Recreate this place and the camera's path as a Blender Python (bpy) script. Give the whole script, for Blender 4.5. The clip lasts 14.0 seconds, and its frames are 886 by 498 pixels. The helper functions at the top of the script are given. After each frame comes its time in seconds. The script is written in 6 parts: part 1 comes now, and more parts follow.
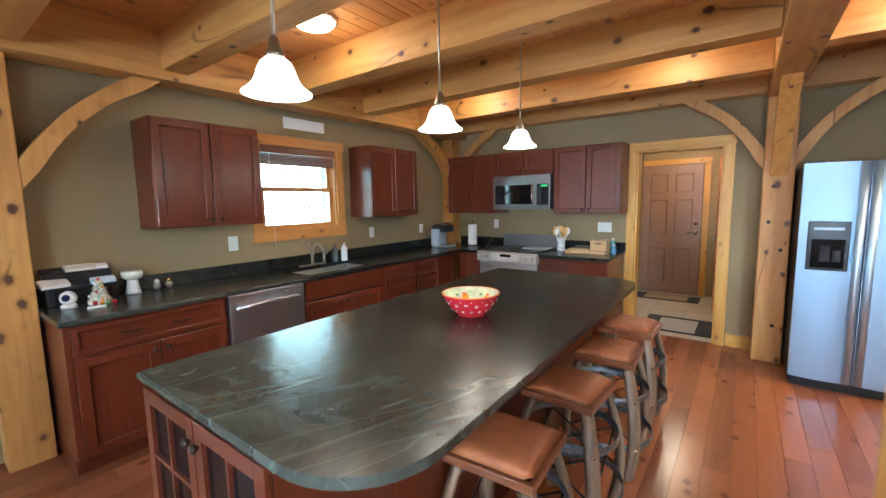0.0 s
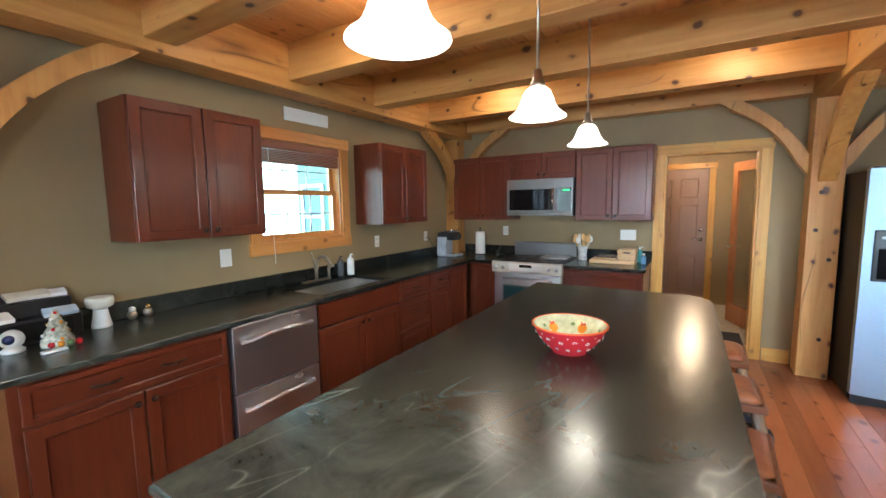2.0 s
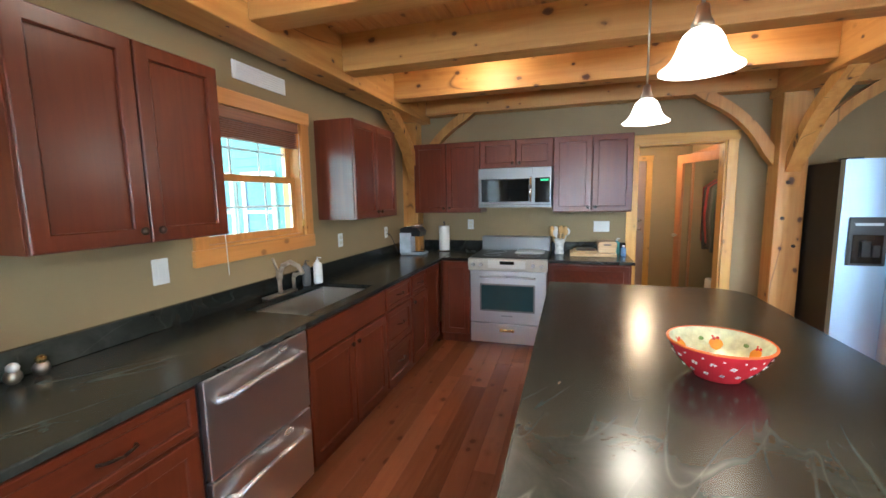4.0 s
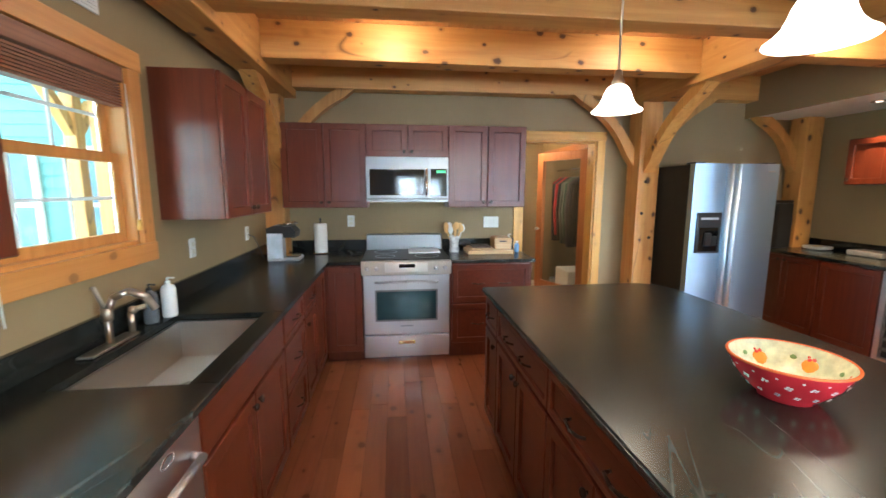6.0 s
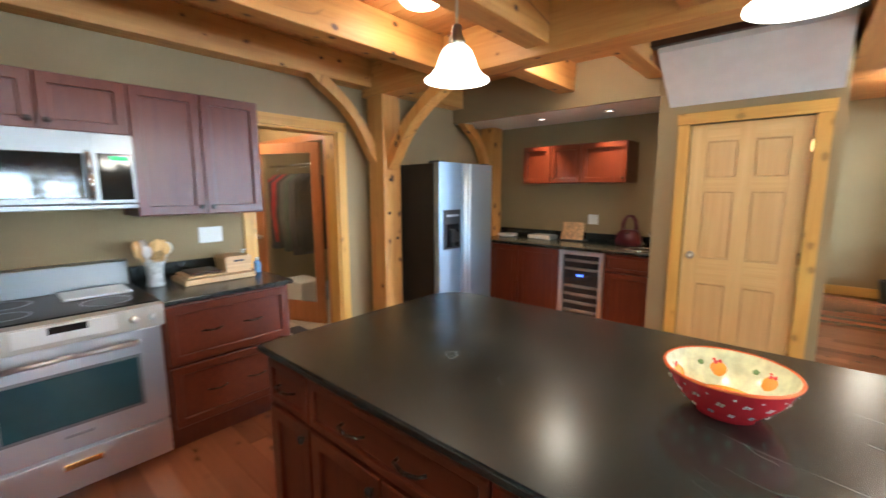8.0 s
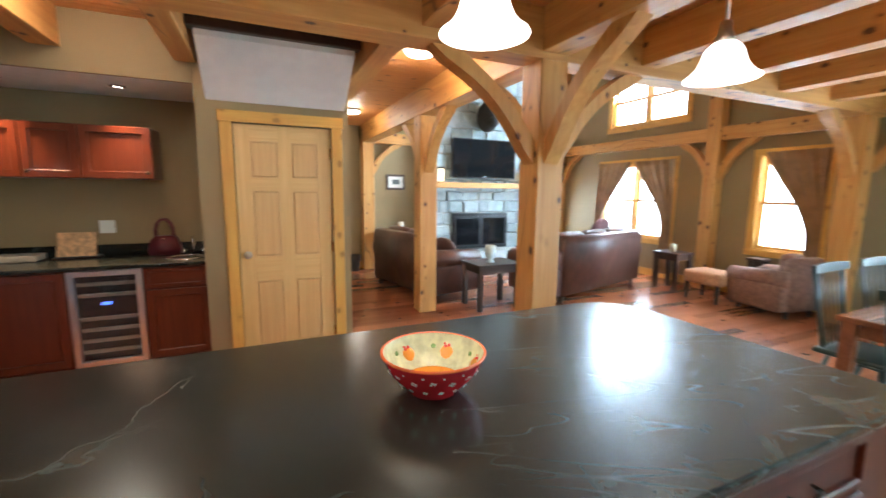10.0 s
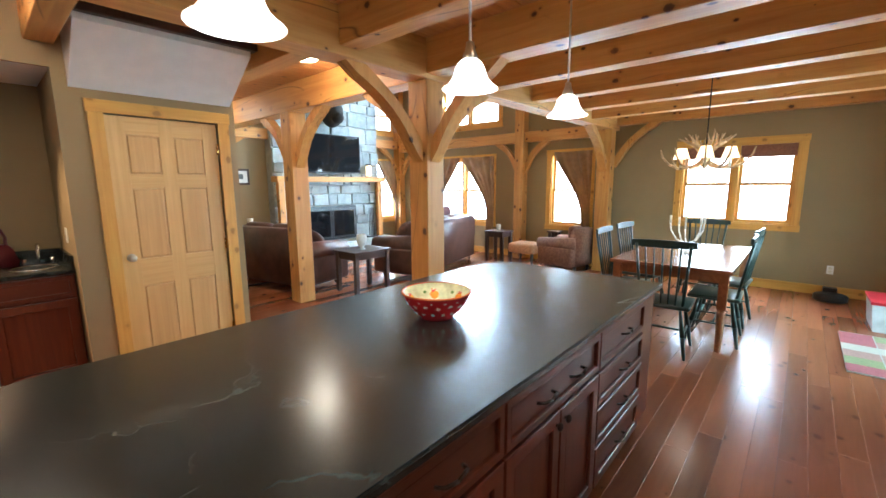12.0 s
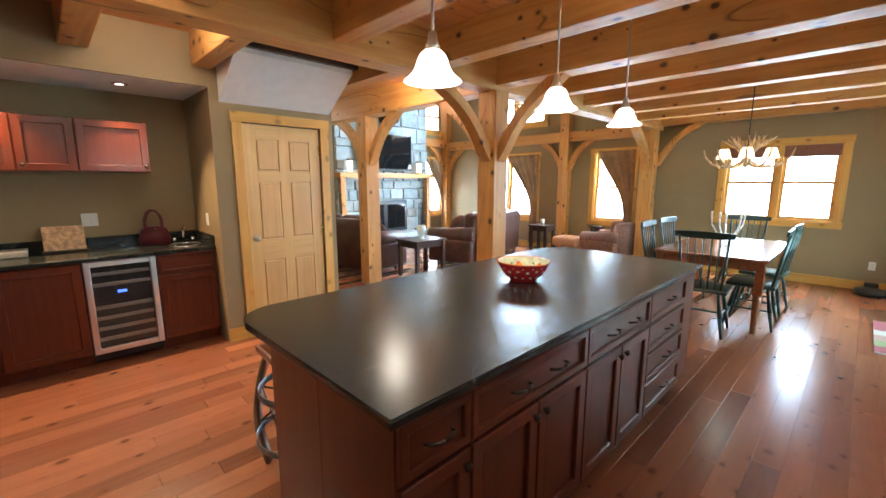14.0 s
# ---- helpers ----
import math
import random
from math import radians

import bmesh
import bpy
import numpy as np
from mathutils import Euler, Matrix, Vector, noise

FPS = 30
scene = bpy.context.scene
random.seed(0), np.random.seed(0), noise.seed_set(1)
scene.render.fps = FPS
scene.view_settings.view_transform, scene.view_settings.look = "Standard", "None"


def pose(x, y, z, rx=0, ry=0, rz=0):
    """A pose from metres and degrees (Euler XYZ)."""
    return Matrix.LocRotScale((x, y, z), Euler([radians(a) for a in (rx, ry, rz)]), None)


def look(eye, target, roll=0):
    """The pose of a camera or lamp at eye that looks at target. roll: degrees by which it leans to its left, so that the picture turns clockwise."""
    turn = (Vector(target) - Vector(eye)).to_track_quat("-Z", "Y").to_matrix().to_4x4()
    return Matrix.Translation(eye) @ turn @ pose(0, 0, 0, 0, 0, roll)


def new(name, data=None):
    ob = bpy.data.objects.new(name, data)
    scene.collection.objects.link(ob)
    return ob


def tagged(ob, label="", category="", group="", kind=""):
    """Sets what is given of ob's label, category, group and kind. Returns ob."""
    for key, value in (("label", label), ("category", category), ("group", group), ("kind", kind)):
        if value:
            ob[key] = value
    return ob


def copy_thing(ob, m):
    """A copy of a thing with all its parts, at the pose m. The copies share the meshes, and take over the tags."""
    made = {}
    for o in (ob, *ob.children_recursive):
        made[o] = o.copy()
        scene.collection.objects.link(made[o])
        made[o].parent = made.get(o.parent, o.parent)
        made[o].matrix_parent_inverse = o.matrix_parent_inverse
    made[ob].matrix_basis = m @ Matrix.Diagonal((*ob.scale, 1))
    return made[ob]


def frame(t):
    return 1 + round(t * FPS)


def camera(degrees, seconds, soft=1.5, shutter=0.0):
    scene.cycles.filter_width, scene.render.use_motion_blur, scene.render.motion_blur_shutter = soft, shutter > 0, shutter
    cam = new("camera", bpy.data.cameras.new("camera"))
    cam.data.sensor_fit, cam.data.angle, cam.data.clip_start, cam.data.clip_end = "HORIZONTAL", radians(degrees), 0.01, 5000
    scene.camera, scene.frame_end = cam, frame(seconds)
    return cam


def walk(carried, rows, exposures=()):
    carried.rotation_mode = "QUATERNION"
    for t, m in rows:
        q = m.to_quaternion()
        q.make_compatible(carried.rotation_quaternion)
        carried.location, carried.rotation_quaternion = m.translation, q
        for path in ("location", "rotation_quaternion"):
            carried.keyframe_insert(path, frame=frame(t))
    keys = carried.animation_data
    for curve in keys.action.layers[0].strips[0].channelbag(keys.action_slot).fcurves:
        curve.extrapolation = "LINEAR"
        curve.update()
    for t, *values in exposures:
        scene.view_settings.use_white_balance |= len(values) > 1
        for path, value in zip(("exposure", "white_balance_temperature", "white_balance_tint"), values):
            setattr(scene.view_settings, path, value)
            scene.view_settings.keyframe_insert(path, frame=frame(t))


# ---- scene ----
cam = camera(94.7, 14.0, shutter=0.4)
PATH = [
    (0, (0.53, 2.227, 1.533), (-0.653, 3.823, 1.303), -1.0),
    (0.5, (0.378, 2.218, 1.525), (-0.775, 3.836, 1.299), -1.0),
    (1, (0.177, 2.203, 1.53), (-0.943, 3.845, 1.309), -0.8),
    (1.5, (-0.005, 2.231, 1.532), (-1.083, 3.902, 1.318), -0.8),
    (2, (-0.216, 2.317, 1.555), (-1.248, 4.017, 1.342), -0.8),
    (2.2, (-0.307, 2.338, 1.561), (-1.313, 4.054, 1.35), -0.8),
    (4.3, (-1.232, 2.579, 1.534), (-1.725, 4.5, 1.277), -0.9),
    (4.5, (-1.292, 2.63, 1.536), (-1.715, 4.567, 1.274), -0.8),
    (5, (-1.453, 2.755, 1.523), (-1.677, 4.724, 1.25), -0.5),
    (5.5, (-1.656, 2.872, 1.537), (-1.667, 4.852, 1.252), -0.0),
    (6, (-1.806, 3.016, 1.54), (-1.575, 4.981, 1.251), 0.1),
    (6.5, (-1.869, 3.249, 1.526), (-1.405, 5.172, 1.228), 0.3),
    (7, (-1.896, 3.47, 1.521), (-1.17, 5.311, 1.229), 0.7),
    (7.5, (-1.946, 3.726, 1.501), (-0.855, 5.378, 1.219), 0.4),
    (8, (-1.933, 3.943, 1.526), (-0.445, 5.248, 1.237), -0.2),
    (8.5, (-1.815, 4.103, 1.512), (-0.026, 4.949, 1.225), -0.2),
    (9, (-1.716, 4.247, 1.519), (0.24, 4.556, 1.237), -0.1),
    (9.2, (-1.691, 4.283, 1.517), (0.287, 4.355, 1.237), 0.0),
    (11.3, (-1.829, 5.034, 1.521), (-0.509, 3.563, 1.218), 0.5),
    (11.5, (-1.843, 5.124, 1.523), (-0.535, 3.643, 1.215), 0.2),
    (12, (-1.846, 5.373, 1.519), (-0.541, 3.891, 1.205), -0.4),
    (12.5, (-1.861, 5.613, 1.516), (-0.53, 4.153, 1.205), -0.7),
    (13, (-1.944, 5.783, 1.528), (-0.56, 4.375, 1.207), -0.4),
    (13.5, (-2.001, 5.925, 1.515), (-0.594, 4.541, 1.188), 0.0),
    (14, (-2.017, 6.063, 1.515), (-0.604, 4.686, 1.186), -0.0),
]

walk(cam, [(t, look(eye, target, roll)) for t, eye, target, roll in PATH],
     exposures=[(0.0, 0.0, 5600, 6), (2.0, -0.02, 5700, 6), (5.5, 0.27, 5700, 6), (7.0, 0.30, 5900, 6), (8.0, 0.34, 5700, 6), (8.5, 0.17, 5700, 6), (9.0, 0.13, 5700, 6), (11.5, 0.06, 5600, 6), (13.0, 0.13, 5700, 6), (14.0, 0.14, 5700, 6)])

# ---- daylight ----
world = bpy.data.worlds.new("sky")
scene.world = world
world.use_nodes = True
wn = world.node_tree
sky = wn.nodes.new("ShaderNodeTexSky")
sky.sky_type, sky.sun_disc = "NISHITA", False
sky.sun_elevation, sky.sun_rotation = radians(48), radians(160)
wn.links.new(sky.outputs[0], wn.nodes["Background"].inputs[0])
wn.nodes["Background"].inputs[1].default_value = 0.15

sun = new("sun", bpy.data.lights.new("sun", "SUN"))
sun.data.energy, sun.data.angle, sun.data.color = 3.0, radians(0.6), (1, 0.95, 0.87)
sun.matrix_basis = look((2, -9, 12), (0, 0, 0))


def window_light(x, y, z, tx, ty, tz, w, h, watts, colour=(0.70, 0.87, 1.0)):
    """The sky's light in the opening of a window."""
    ob = new("window_light", bpy.data.lights.new("window_light", "AREA"))
    ob.data.shape, ob.data.size, ob.data.size_y = "RECTANGLE", w, h
    ob.data.energy, ob.data.color = watts, colour
    ob.matrix_basis = look((x, y, z), (tx, ty, tz))
    return ob


window_light(-1.05, -2.25, 1.45, -1.05, 5, 1.0, 1.35, 1.0, 165)
window_light(1.5, -2.25, 1.4, 1.5, 5, 1.0, 0.75, 1.4, 260)
window_light(4.05, -2.25, 1.4, 4.05, 5, 1.0, 1.5, 1.4, 460)
window_light(3.9, -2.25, 3.3, 3.0, 5, 1.0, 1.6, 0.9, 560)
window_light(6.4, -1.55, 1.4, 0, -1.0, 1.0, 0.7, 1.3, 140)
# cool fill from the west, through an opening added out of view
window_light(-3.22, 0.2, 1.2, 3, 0.4, 0.8, 2.2, 1.7, 28)


# ---- materials ----
def nodes_of(name):
    m = bpy.data.materials.new(name)
    m.use_nodes = True
    t = m.node_tree
    return m, t, t.nodes["Principled BSDF"]


def add(t, kind, **values):
    n = t.nodes.new("ShaderNode" + kind)
    for k, v in values.items():
        if k in n.inputs:
            n.inputs[k].default_value = v
    return n


def ramp(t, fac, *stops):
    n = t.nodes.new("ShaderNodeValToRGB")
    e = n.color_ramp.elements
    while len(e) < len(stops):
        e.new(0.5)
    for el, (p, c) in zip(e, stops):
        el.position, el.color = p, (*c, 1)
    t.links.new(fac, n.inputs[0])
    return n.outputs[0]


def mixed(t, fac, a, b, blend="MIX"):
    n = t.nodes.new("ShaderNodeMix")
    n.data_type, n.blend_type = "RGBA", blend
    for sock, v in ((n.inputs[0], fac), (n.inputs[6], a), (n.inputs[7], b)):
        if isinstance(v, bpy.types.NodeSocket):
            t.links.new(v, sock)
        elif isinstance(v, (int, float)):
            sock.default_value = v
        else:
            sock.default_value = (*v, 1)
    return n.outputs[2]


def coords(t, stretch=(1, 1, 1), vary=True):
    """Object coordinates at real size, shifted from object to object."""
    c = t.nodes.new("ShaderNodeTexCoord").outputs["Object"]
    if vary:
        info = t.nodes.new("ShaderNodeObjectInfo").outputs["Random"]
        mul = add(t, "Math")
        mul.operation = "MULTIPLY"
        mul.inputs[1].default_value = 37.0
        t.links.new(info, mul.inputs[0])
        va = t.nodes.new("ShaderNodeVectorMath")
        t.links.new(c, va.inputs[0])
        t.links.new(mul.outputs[0], va.inputs[1])
        c = va.outputs[0]
    mp = t.nodes.new("ShaderNodeMapping")
    mp.inputs["Scale"].default_value = stretch
    t.links.new(c, mp.inputs[0])
    return mp.outputs[0]


def noise_of(t, vec, scale, detail=4.0, rough=0.55, distortion=0.0):
    n = add(t, "TexNoise", Scale=scale, Detail=detail, Roughness=rough, Distortion=distortion)
    t.links.new(vec, n.inputs["Vector"])
    return n.outputs["Fac"]


def bump(t, p, height, strength=0.2, dist=0.002):
    b = add(t, "Bump", Strength=strength, Distance=dist)
    t.links.new(height, b.inputs["Height"])
    t.links.new(b.outputs[0], p.inputs["Normal"])


def wood(name, axis, light, dark, rough=0.45, knots=0.0, grain=26.0, along=1.2, knot_colour=(0.075, 0.024, 0.008), coat=0.0, tint=0.0, island=False, checks=False):
    """Wood whose grain runs along axis 0, 1 or 2, with knots and drying checks if asked."""
    m, t, p = nodes_of(name)
    st = [1.0, 1.0, 1.0]
    st[axis] = along / grain
    v = coords(t, st)
    g = noise_of(t, v, grain, 5.0, 0.6, 0.6)
    col = ramp(t, g, (0.32, dark), (0.62, light))
    big = noise_of(t, coords(t), 1.3, 2.0)
    col = mixed(t, ramp(t, big, (0.35, (0, 0, 0)), (0.7, (0.45, 0.45, 0.45))), col, dark)
    if tint:
        rnd = t.nodes.new("ShaderNodeNewGeometry").outputs["Random Per Island"] if island else t.nodes.new("ShaderNodeObjectInfo").outputs["Random"]
        col = mixed(t, tint, col, ramp(t, rnd, (0.0, dark), (0.45, light), (0.75, [c * 0.55 for c in dark]), (1.0, [min(1, c * 1.35) for c in light])))
    if knots:
        st2 = [1.0, 1.0, 1.0]
        st2[axis] = 0.72
        vo = add(t, "TexVoronoi", Scale=8.0, Randomness=1.0)
        t.links.new(coords(t, st2), vo.inputs["Vector"])
        size = t.nodes.new("ShaderNodeSeparateColor")
        t.links.new(vo.outputs["Color"], size.inputs[0])
        span = add(t, "MapRange")
        span.inputs["To Min"].default_value, span.inputs["To Max"].default_value = 0.25, 1.5
        t.links.new(size.outputs[0], span.inputs["Value"])
        ratio = add(t, "Math")
        ratio.operation = "DIVIDE"
        t.links.new(vo.outputs["Distance"], ratio.inputs[0])
        t.links.new(span.outputs[0], ratio.inputs[1])
        wob = add(t, "Math")
        wob.operation = "MULTIPLY_ADD"
        wob.inputs[1].default_value, wob.inputs[2].default_value = 0.10, -0.05
        t.links.new(noise_of(t, coords(t), 30.0, 2.0), wob.inputs[0])
        edge = add(t, "Math")
        t.links.new(ratio.outputs[0], edge.inputs[0])
        t.links.new(wob.outputs[0], edge.inputs[1])
        halo = ramp(t, edge.outputs[0], (0.10, (0.75, 0.75, 0.75)), (0.26, (0, 0, 0)))
        col = mixed(t, mixed(t, 1.0, halo, (knots,) * 3, "MULTIPLY"), col, [c * 0.72 for c in dark])
        k = ramp(t, edge.outputs[0], (0.06, (1, 1, 1)), (0.115, (0.8, 0.8, 0.8)), (0.145, (0, 0, 0)))
        col = mixed(t, mixed(t, 1.0, k, (knots,) * 3, "MULTIPLY"), col, knot_colour)
    if checks:
        st3 = [1.0, 1.0, 1.0]
        st3[axis] = 0.16
        cv = coords(t, st3)
        off = add(t, "Math")
        off.operation = "SUBTRACT"
        off.inputs[1].default_value = 0.5
        t.links.new(noise_of(t, cv, 2.6, 1.5, 0.4), off.inputs[0])
        dist = add(t, "Math")
        dist.operation = "ABSOLUTE"
        t.links.new(off.outputs[0], dist.inputs[0])
        line = ramp(t, dist.outputs[0], (0.0, (0.75, 0.75, 0.75)), (0.0035, (0.3, 0.3, 0.3)), (0.006, (0, 0, 0)))
        where = ramp(t, noise_of(t, cv, 5.0, 2.0), (0.50, (0, 0, 0)), (0.58, (1, 1, 1)))
        col = mixed(t, mixed(t, 1.0, line, where, "MULTIPLY"), col, knot_colour)
    t.links.new(col, p.inputs["Base Color"])
    p.inputs["Roughness"].default_value = rough
    if coat:
        p.inputs["Coat Weight"].default_value, p.inputs["Coat Roughness"].default_value = coat, 0.18
    bump(t, p, g, 0.15, 0.002)
    return m


def plain(name, colour, rough=0.5, metal=0.0, mottle=0.12, scale=9.0, relief=0.0, relief_scale=200.0, spec=0.5):
    m, t, p = nodes_of(name)
    v = coords(t)
    n = noise_of(t, v, scale, 3.0)
    lo, hi = [c * (1 - mottle) for c in colour], [min(1, c * (1 + mottle)) for c in colour]
    t.links.new(ramp(t, n, (0.35, lo), (0.65, hi)), p.inputs["Base Color"])
    p.inputs["Roughness"].default_value, p.inputs["Metallic"].default_value = rough, metal
    p.inputs["Specular IOR Level"].default_value = spec
    if relief:
        bump(t, p, noise_of(t, v, relief_scale, 2.0), relief, 0.001)
    return m


def glow(name, colour, strength):
    m, t, p = nodes_of(name)
    p.inputs["Base Color"].default_value = (*colour, 1)
    p.inputs["Emission Color"].default_value = (*colour, 1)
    p.inputs["Emission Strength"].default_value = strength
    return m


def steel(name, axis=0, rough=0.30, colour=(0.72, 0.73, 0.75)):
    m, t, p = nodes_of(name)
    st = [70.0, 70.0, 70.0]
    st[axis] = 2.0
    n = noise_of(t, coords(t, st), 1.0, 2.0)
    t.links.new(ramp(t, n, (0.3, (rough * 0.995,) * 3), (0.7, (rough * 1.005,) * 3)), p.inputs["Roughness"])
    t.links.new(ramp(t, n, (0.3, [v * 0.992 for v in colour]), (0.7, colour)), p.inputs["Base Color"])
    p.inputs["Metallic"].default_value = 1.0
    return m


def glass(name, colour=(1, 1, 1), rough=0.0):
    m, t, p = nodes_of(name)
    p.inputs["Base Color"].default_value = (*colour, 1)
    p.inputs["Transmission Weight"].default_value, p.inputs["Roughness"].default_value, p.inputs["IOR"].default_value = 1.0, rough, 1.45
    return m


PINE_L, PINE_D = (0.60, 0.302, 0.078), (0.46, 0.192, 0.040)
TIMBER = [wood(f"timber_{a}", i, PINE_L, PINE_D, 0.5, knots=1.0, grain=18, checks=True) for i, a in enumerate("xyz")]
CASING = [wood(f"casing_{a}", i, (0.68, 0.38, 0.078), (0.56, 0.27, 0.046), 0.42, knots=0.45, grain=30) for i, a in enumerate("xyz")]
AMBER = [wood(f"amber_pine_{a}", i, (0.66, 0.30, 0.080), (0.53, 0.21, 0.045), 0.4, knots=0.5, grain=30) for i, a in enumerate("xyz")]
PALE = [wood(f"pale_pine_{a}", i, (0.73, 0.47, 0.185), (0.63, 0.37, 0.125), 0.42, grain=34) for i, a in enumerate("xyz")]
BOARD = wood("ceiling_board", 1, (0.62, 0.29, 0.085), (0.49, 0.195, 0.05), 0.5, knots=0.6, grain=24)
FLOORING = wood("floor_plank", 1, (0.355, 0.130, 0.055), (0.20, 0.063, 0.029), 0.23, knots=0.5, grain=22, along=1.6, tint=0.72, knot_colour=(0.03, 0.01, 0.006))
FLOORING_REST = wood("floor_planks", 1, (0.355, 0.130, 0.055), (0.20, 0.063, 0.029), 0.23, knots=0.5, grain=22, along=1.6, tint=0.72, island=True, knot_colour=(0.03, 0.01, 0.006))
CHERRY = wood("cherry", 2, (0.137, 0.0280, 0.0100), (0.094, 0.0175, 0.0068), 0.28, grain=36, along=2.0)
CHERRY_H = wood("cherry_level", 1, (0.137, 0.0280, 0.0100), (0.094, 0.0175, 0.0068), 0.28, grain=36, along=2.0)
DARKWOOD = wood("dark_wood", 0, (0.05, 0.022, 0.012), (0.03, 0.013, 0.008), 0.35, grain=30)
TABLEWOOD = wood("table_wood", 1, (0.30, 0.12, 0.05), (0.2, 0.07, 0.03), 0.22, grain=26)
OAK = wood("oak_stave", 2, (0.30, 0.19, 0.11), (0.13, 0.085, 0.055), 0.42, grain=26, along=3.0)
SEATWOOD = wood("seat_wood", 0, (0.24, 0.08, 0.03), (0.15, 0.045, 0.016), 0.35, grain=40)
BAMBOO = wood("bamboo", 0, (0.58, 0.38, 0.19), (0.46, 0.28, 0.12), 0.45, grain=60)
PAINT = plain("taupe_paint", (0.285, 0.203, 0.099), 0.75, mottle=0.05, scale=1.4, relief=0.12, relief_scale=160)
WHITE = plain("white_paint", (0.78, 0.77, 0.74), 0.6, mottle=0.03, relief=0.05)
DOORPAINT = plain("brown_door_paint", (0.27, 0.16, 0.105), 0.4, mottle=0.04)
STEEL_X, STEEL_Z = steel("brushed_steel_x", 0, 0.30, (0.74, 0.75, 0.77)), steel("brushed_steel_z", 2, 0.25)
STEEL_Y = steel("brushed_steel_y", 1, 0.36, (0.76, 0.76, 0.77))
CHROME = plain("chrome", (0.8, 0.8, 0.8), 0.12, 1.0, 0.02)
NICKEL = plain("brushed_nickel", (0.55, 0.5, 0.42), 0.3, 1.0, 0.05)
BRASS = plain("brass", (0.75, 0.55, 0.25), 0.22, 1.0, 0.05)
IRON = plain("black_iron", (0.022, 0.021, 0.02), 0.42, 0.6, 0.2)
BRONZE = plain("dark_bronze", (0.05, 0.035, 0.025), 0.38, 0.8, 0.15)
BLACK = plain("black_plastic", (0.014, 0.014, 0.015), 0.3, 0.0, 0.1)
BLACKSIDE = plain("textured_black", (0.010, 0.009, 0.008), 0.5, 0.0, 0.1, relief=0.2, spec=0.25)
BLACKGLASS = plain("black_glass", (0.006, 0.007, 0.008), 0.06, 0.0, 0.05)
# the teal imitates windows mirrored in the dark oven glass
REFLECTION_GLASS = plain("oven_glass_teal_reflection", (0.025, 0.065, 0.075), 0.07, 0.0, 0.05)
WHITEPLASTIC = plain("white_plastic", (0.75, 0.74, 0.70), 0.35, 0.0, 0.02)
GREYPLASTIC = plain("silver_plastic", (0.42, 0.44, 0.47), 0.32, 0.3, 0.04)
PAPER = plain("paper", (0.8, 0.79, 0.75), 0.85, 0.0, 0.03)
CREAM = plain("cream_ceramic", (0.72, 0.68, 0.56), 0.25, 0.0, 0.06)
REDGLAZE = plain("red_glaze", (0.52, 0.022, 0.03), 0.14, 0.0, 0.10)
LEATHER = plain("tan_leather", (0.34, 0.105, 0.035), 0.43, 0.0, 0.16, scale=14, relief=0.25, relief_scale=320)
SOFALEATHER = plain("brown_leather", (0.085, 0.035, 0.025), 0.38, 0.0, 0.25, scale=6, relief=0.3, relief_scale=120)
GREENPAINT = plain("dark_green_paint", (0.012, 0.028, 0.022), 0.28, 0.0, 0.2)
CURTAIN = plain("brown_curtain", (0.30, 0.18, 0.09), 0.6, 0.0, 0.18, scale=5)
BLIND = wood("blind_slat", 1, (0.27, 0.105, 0.055), (0.17, 0.06, 0.032), 0.45, grain=40)
CLEAR = glass("clear_glass")
PENDGLASS = glow("lit_frosted_glass", (1.0, 0.90, 0.76), 5.0)
LAMPGLASS = glow("lit_diffuser", (1.0, 0.90, 0.74), 6.0)
SHADE = glow("lit_lamp_shade", (1.0, 0.78, 0.48), 2.2)
OUTSIDE = glow("bright_outdoors", (0.96, 1.0, 0.98), 4.0)


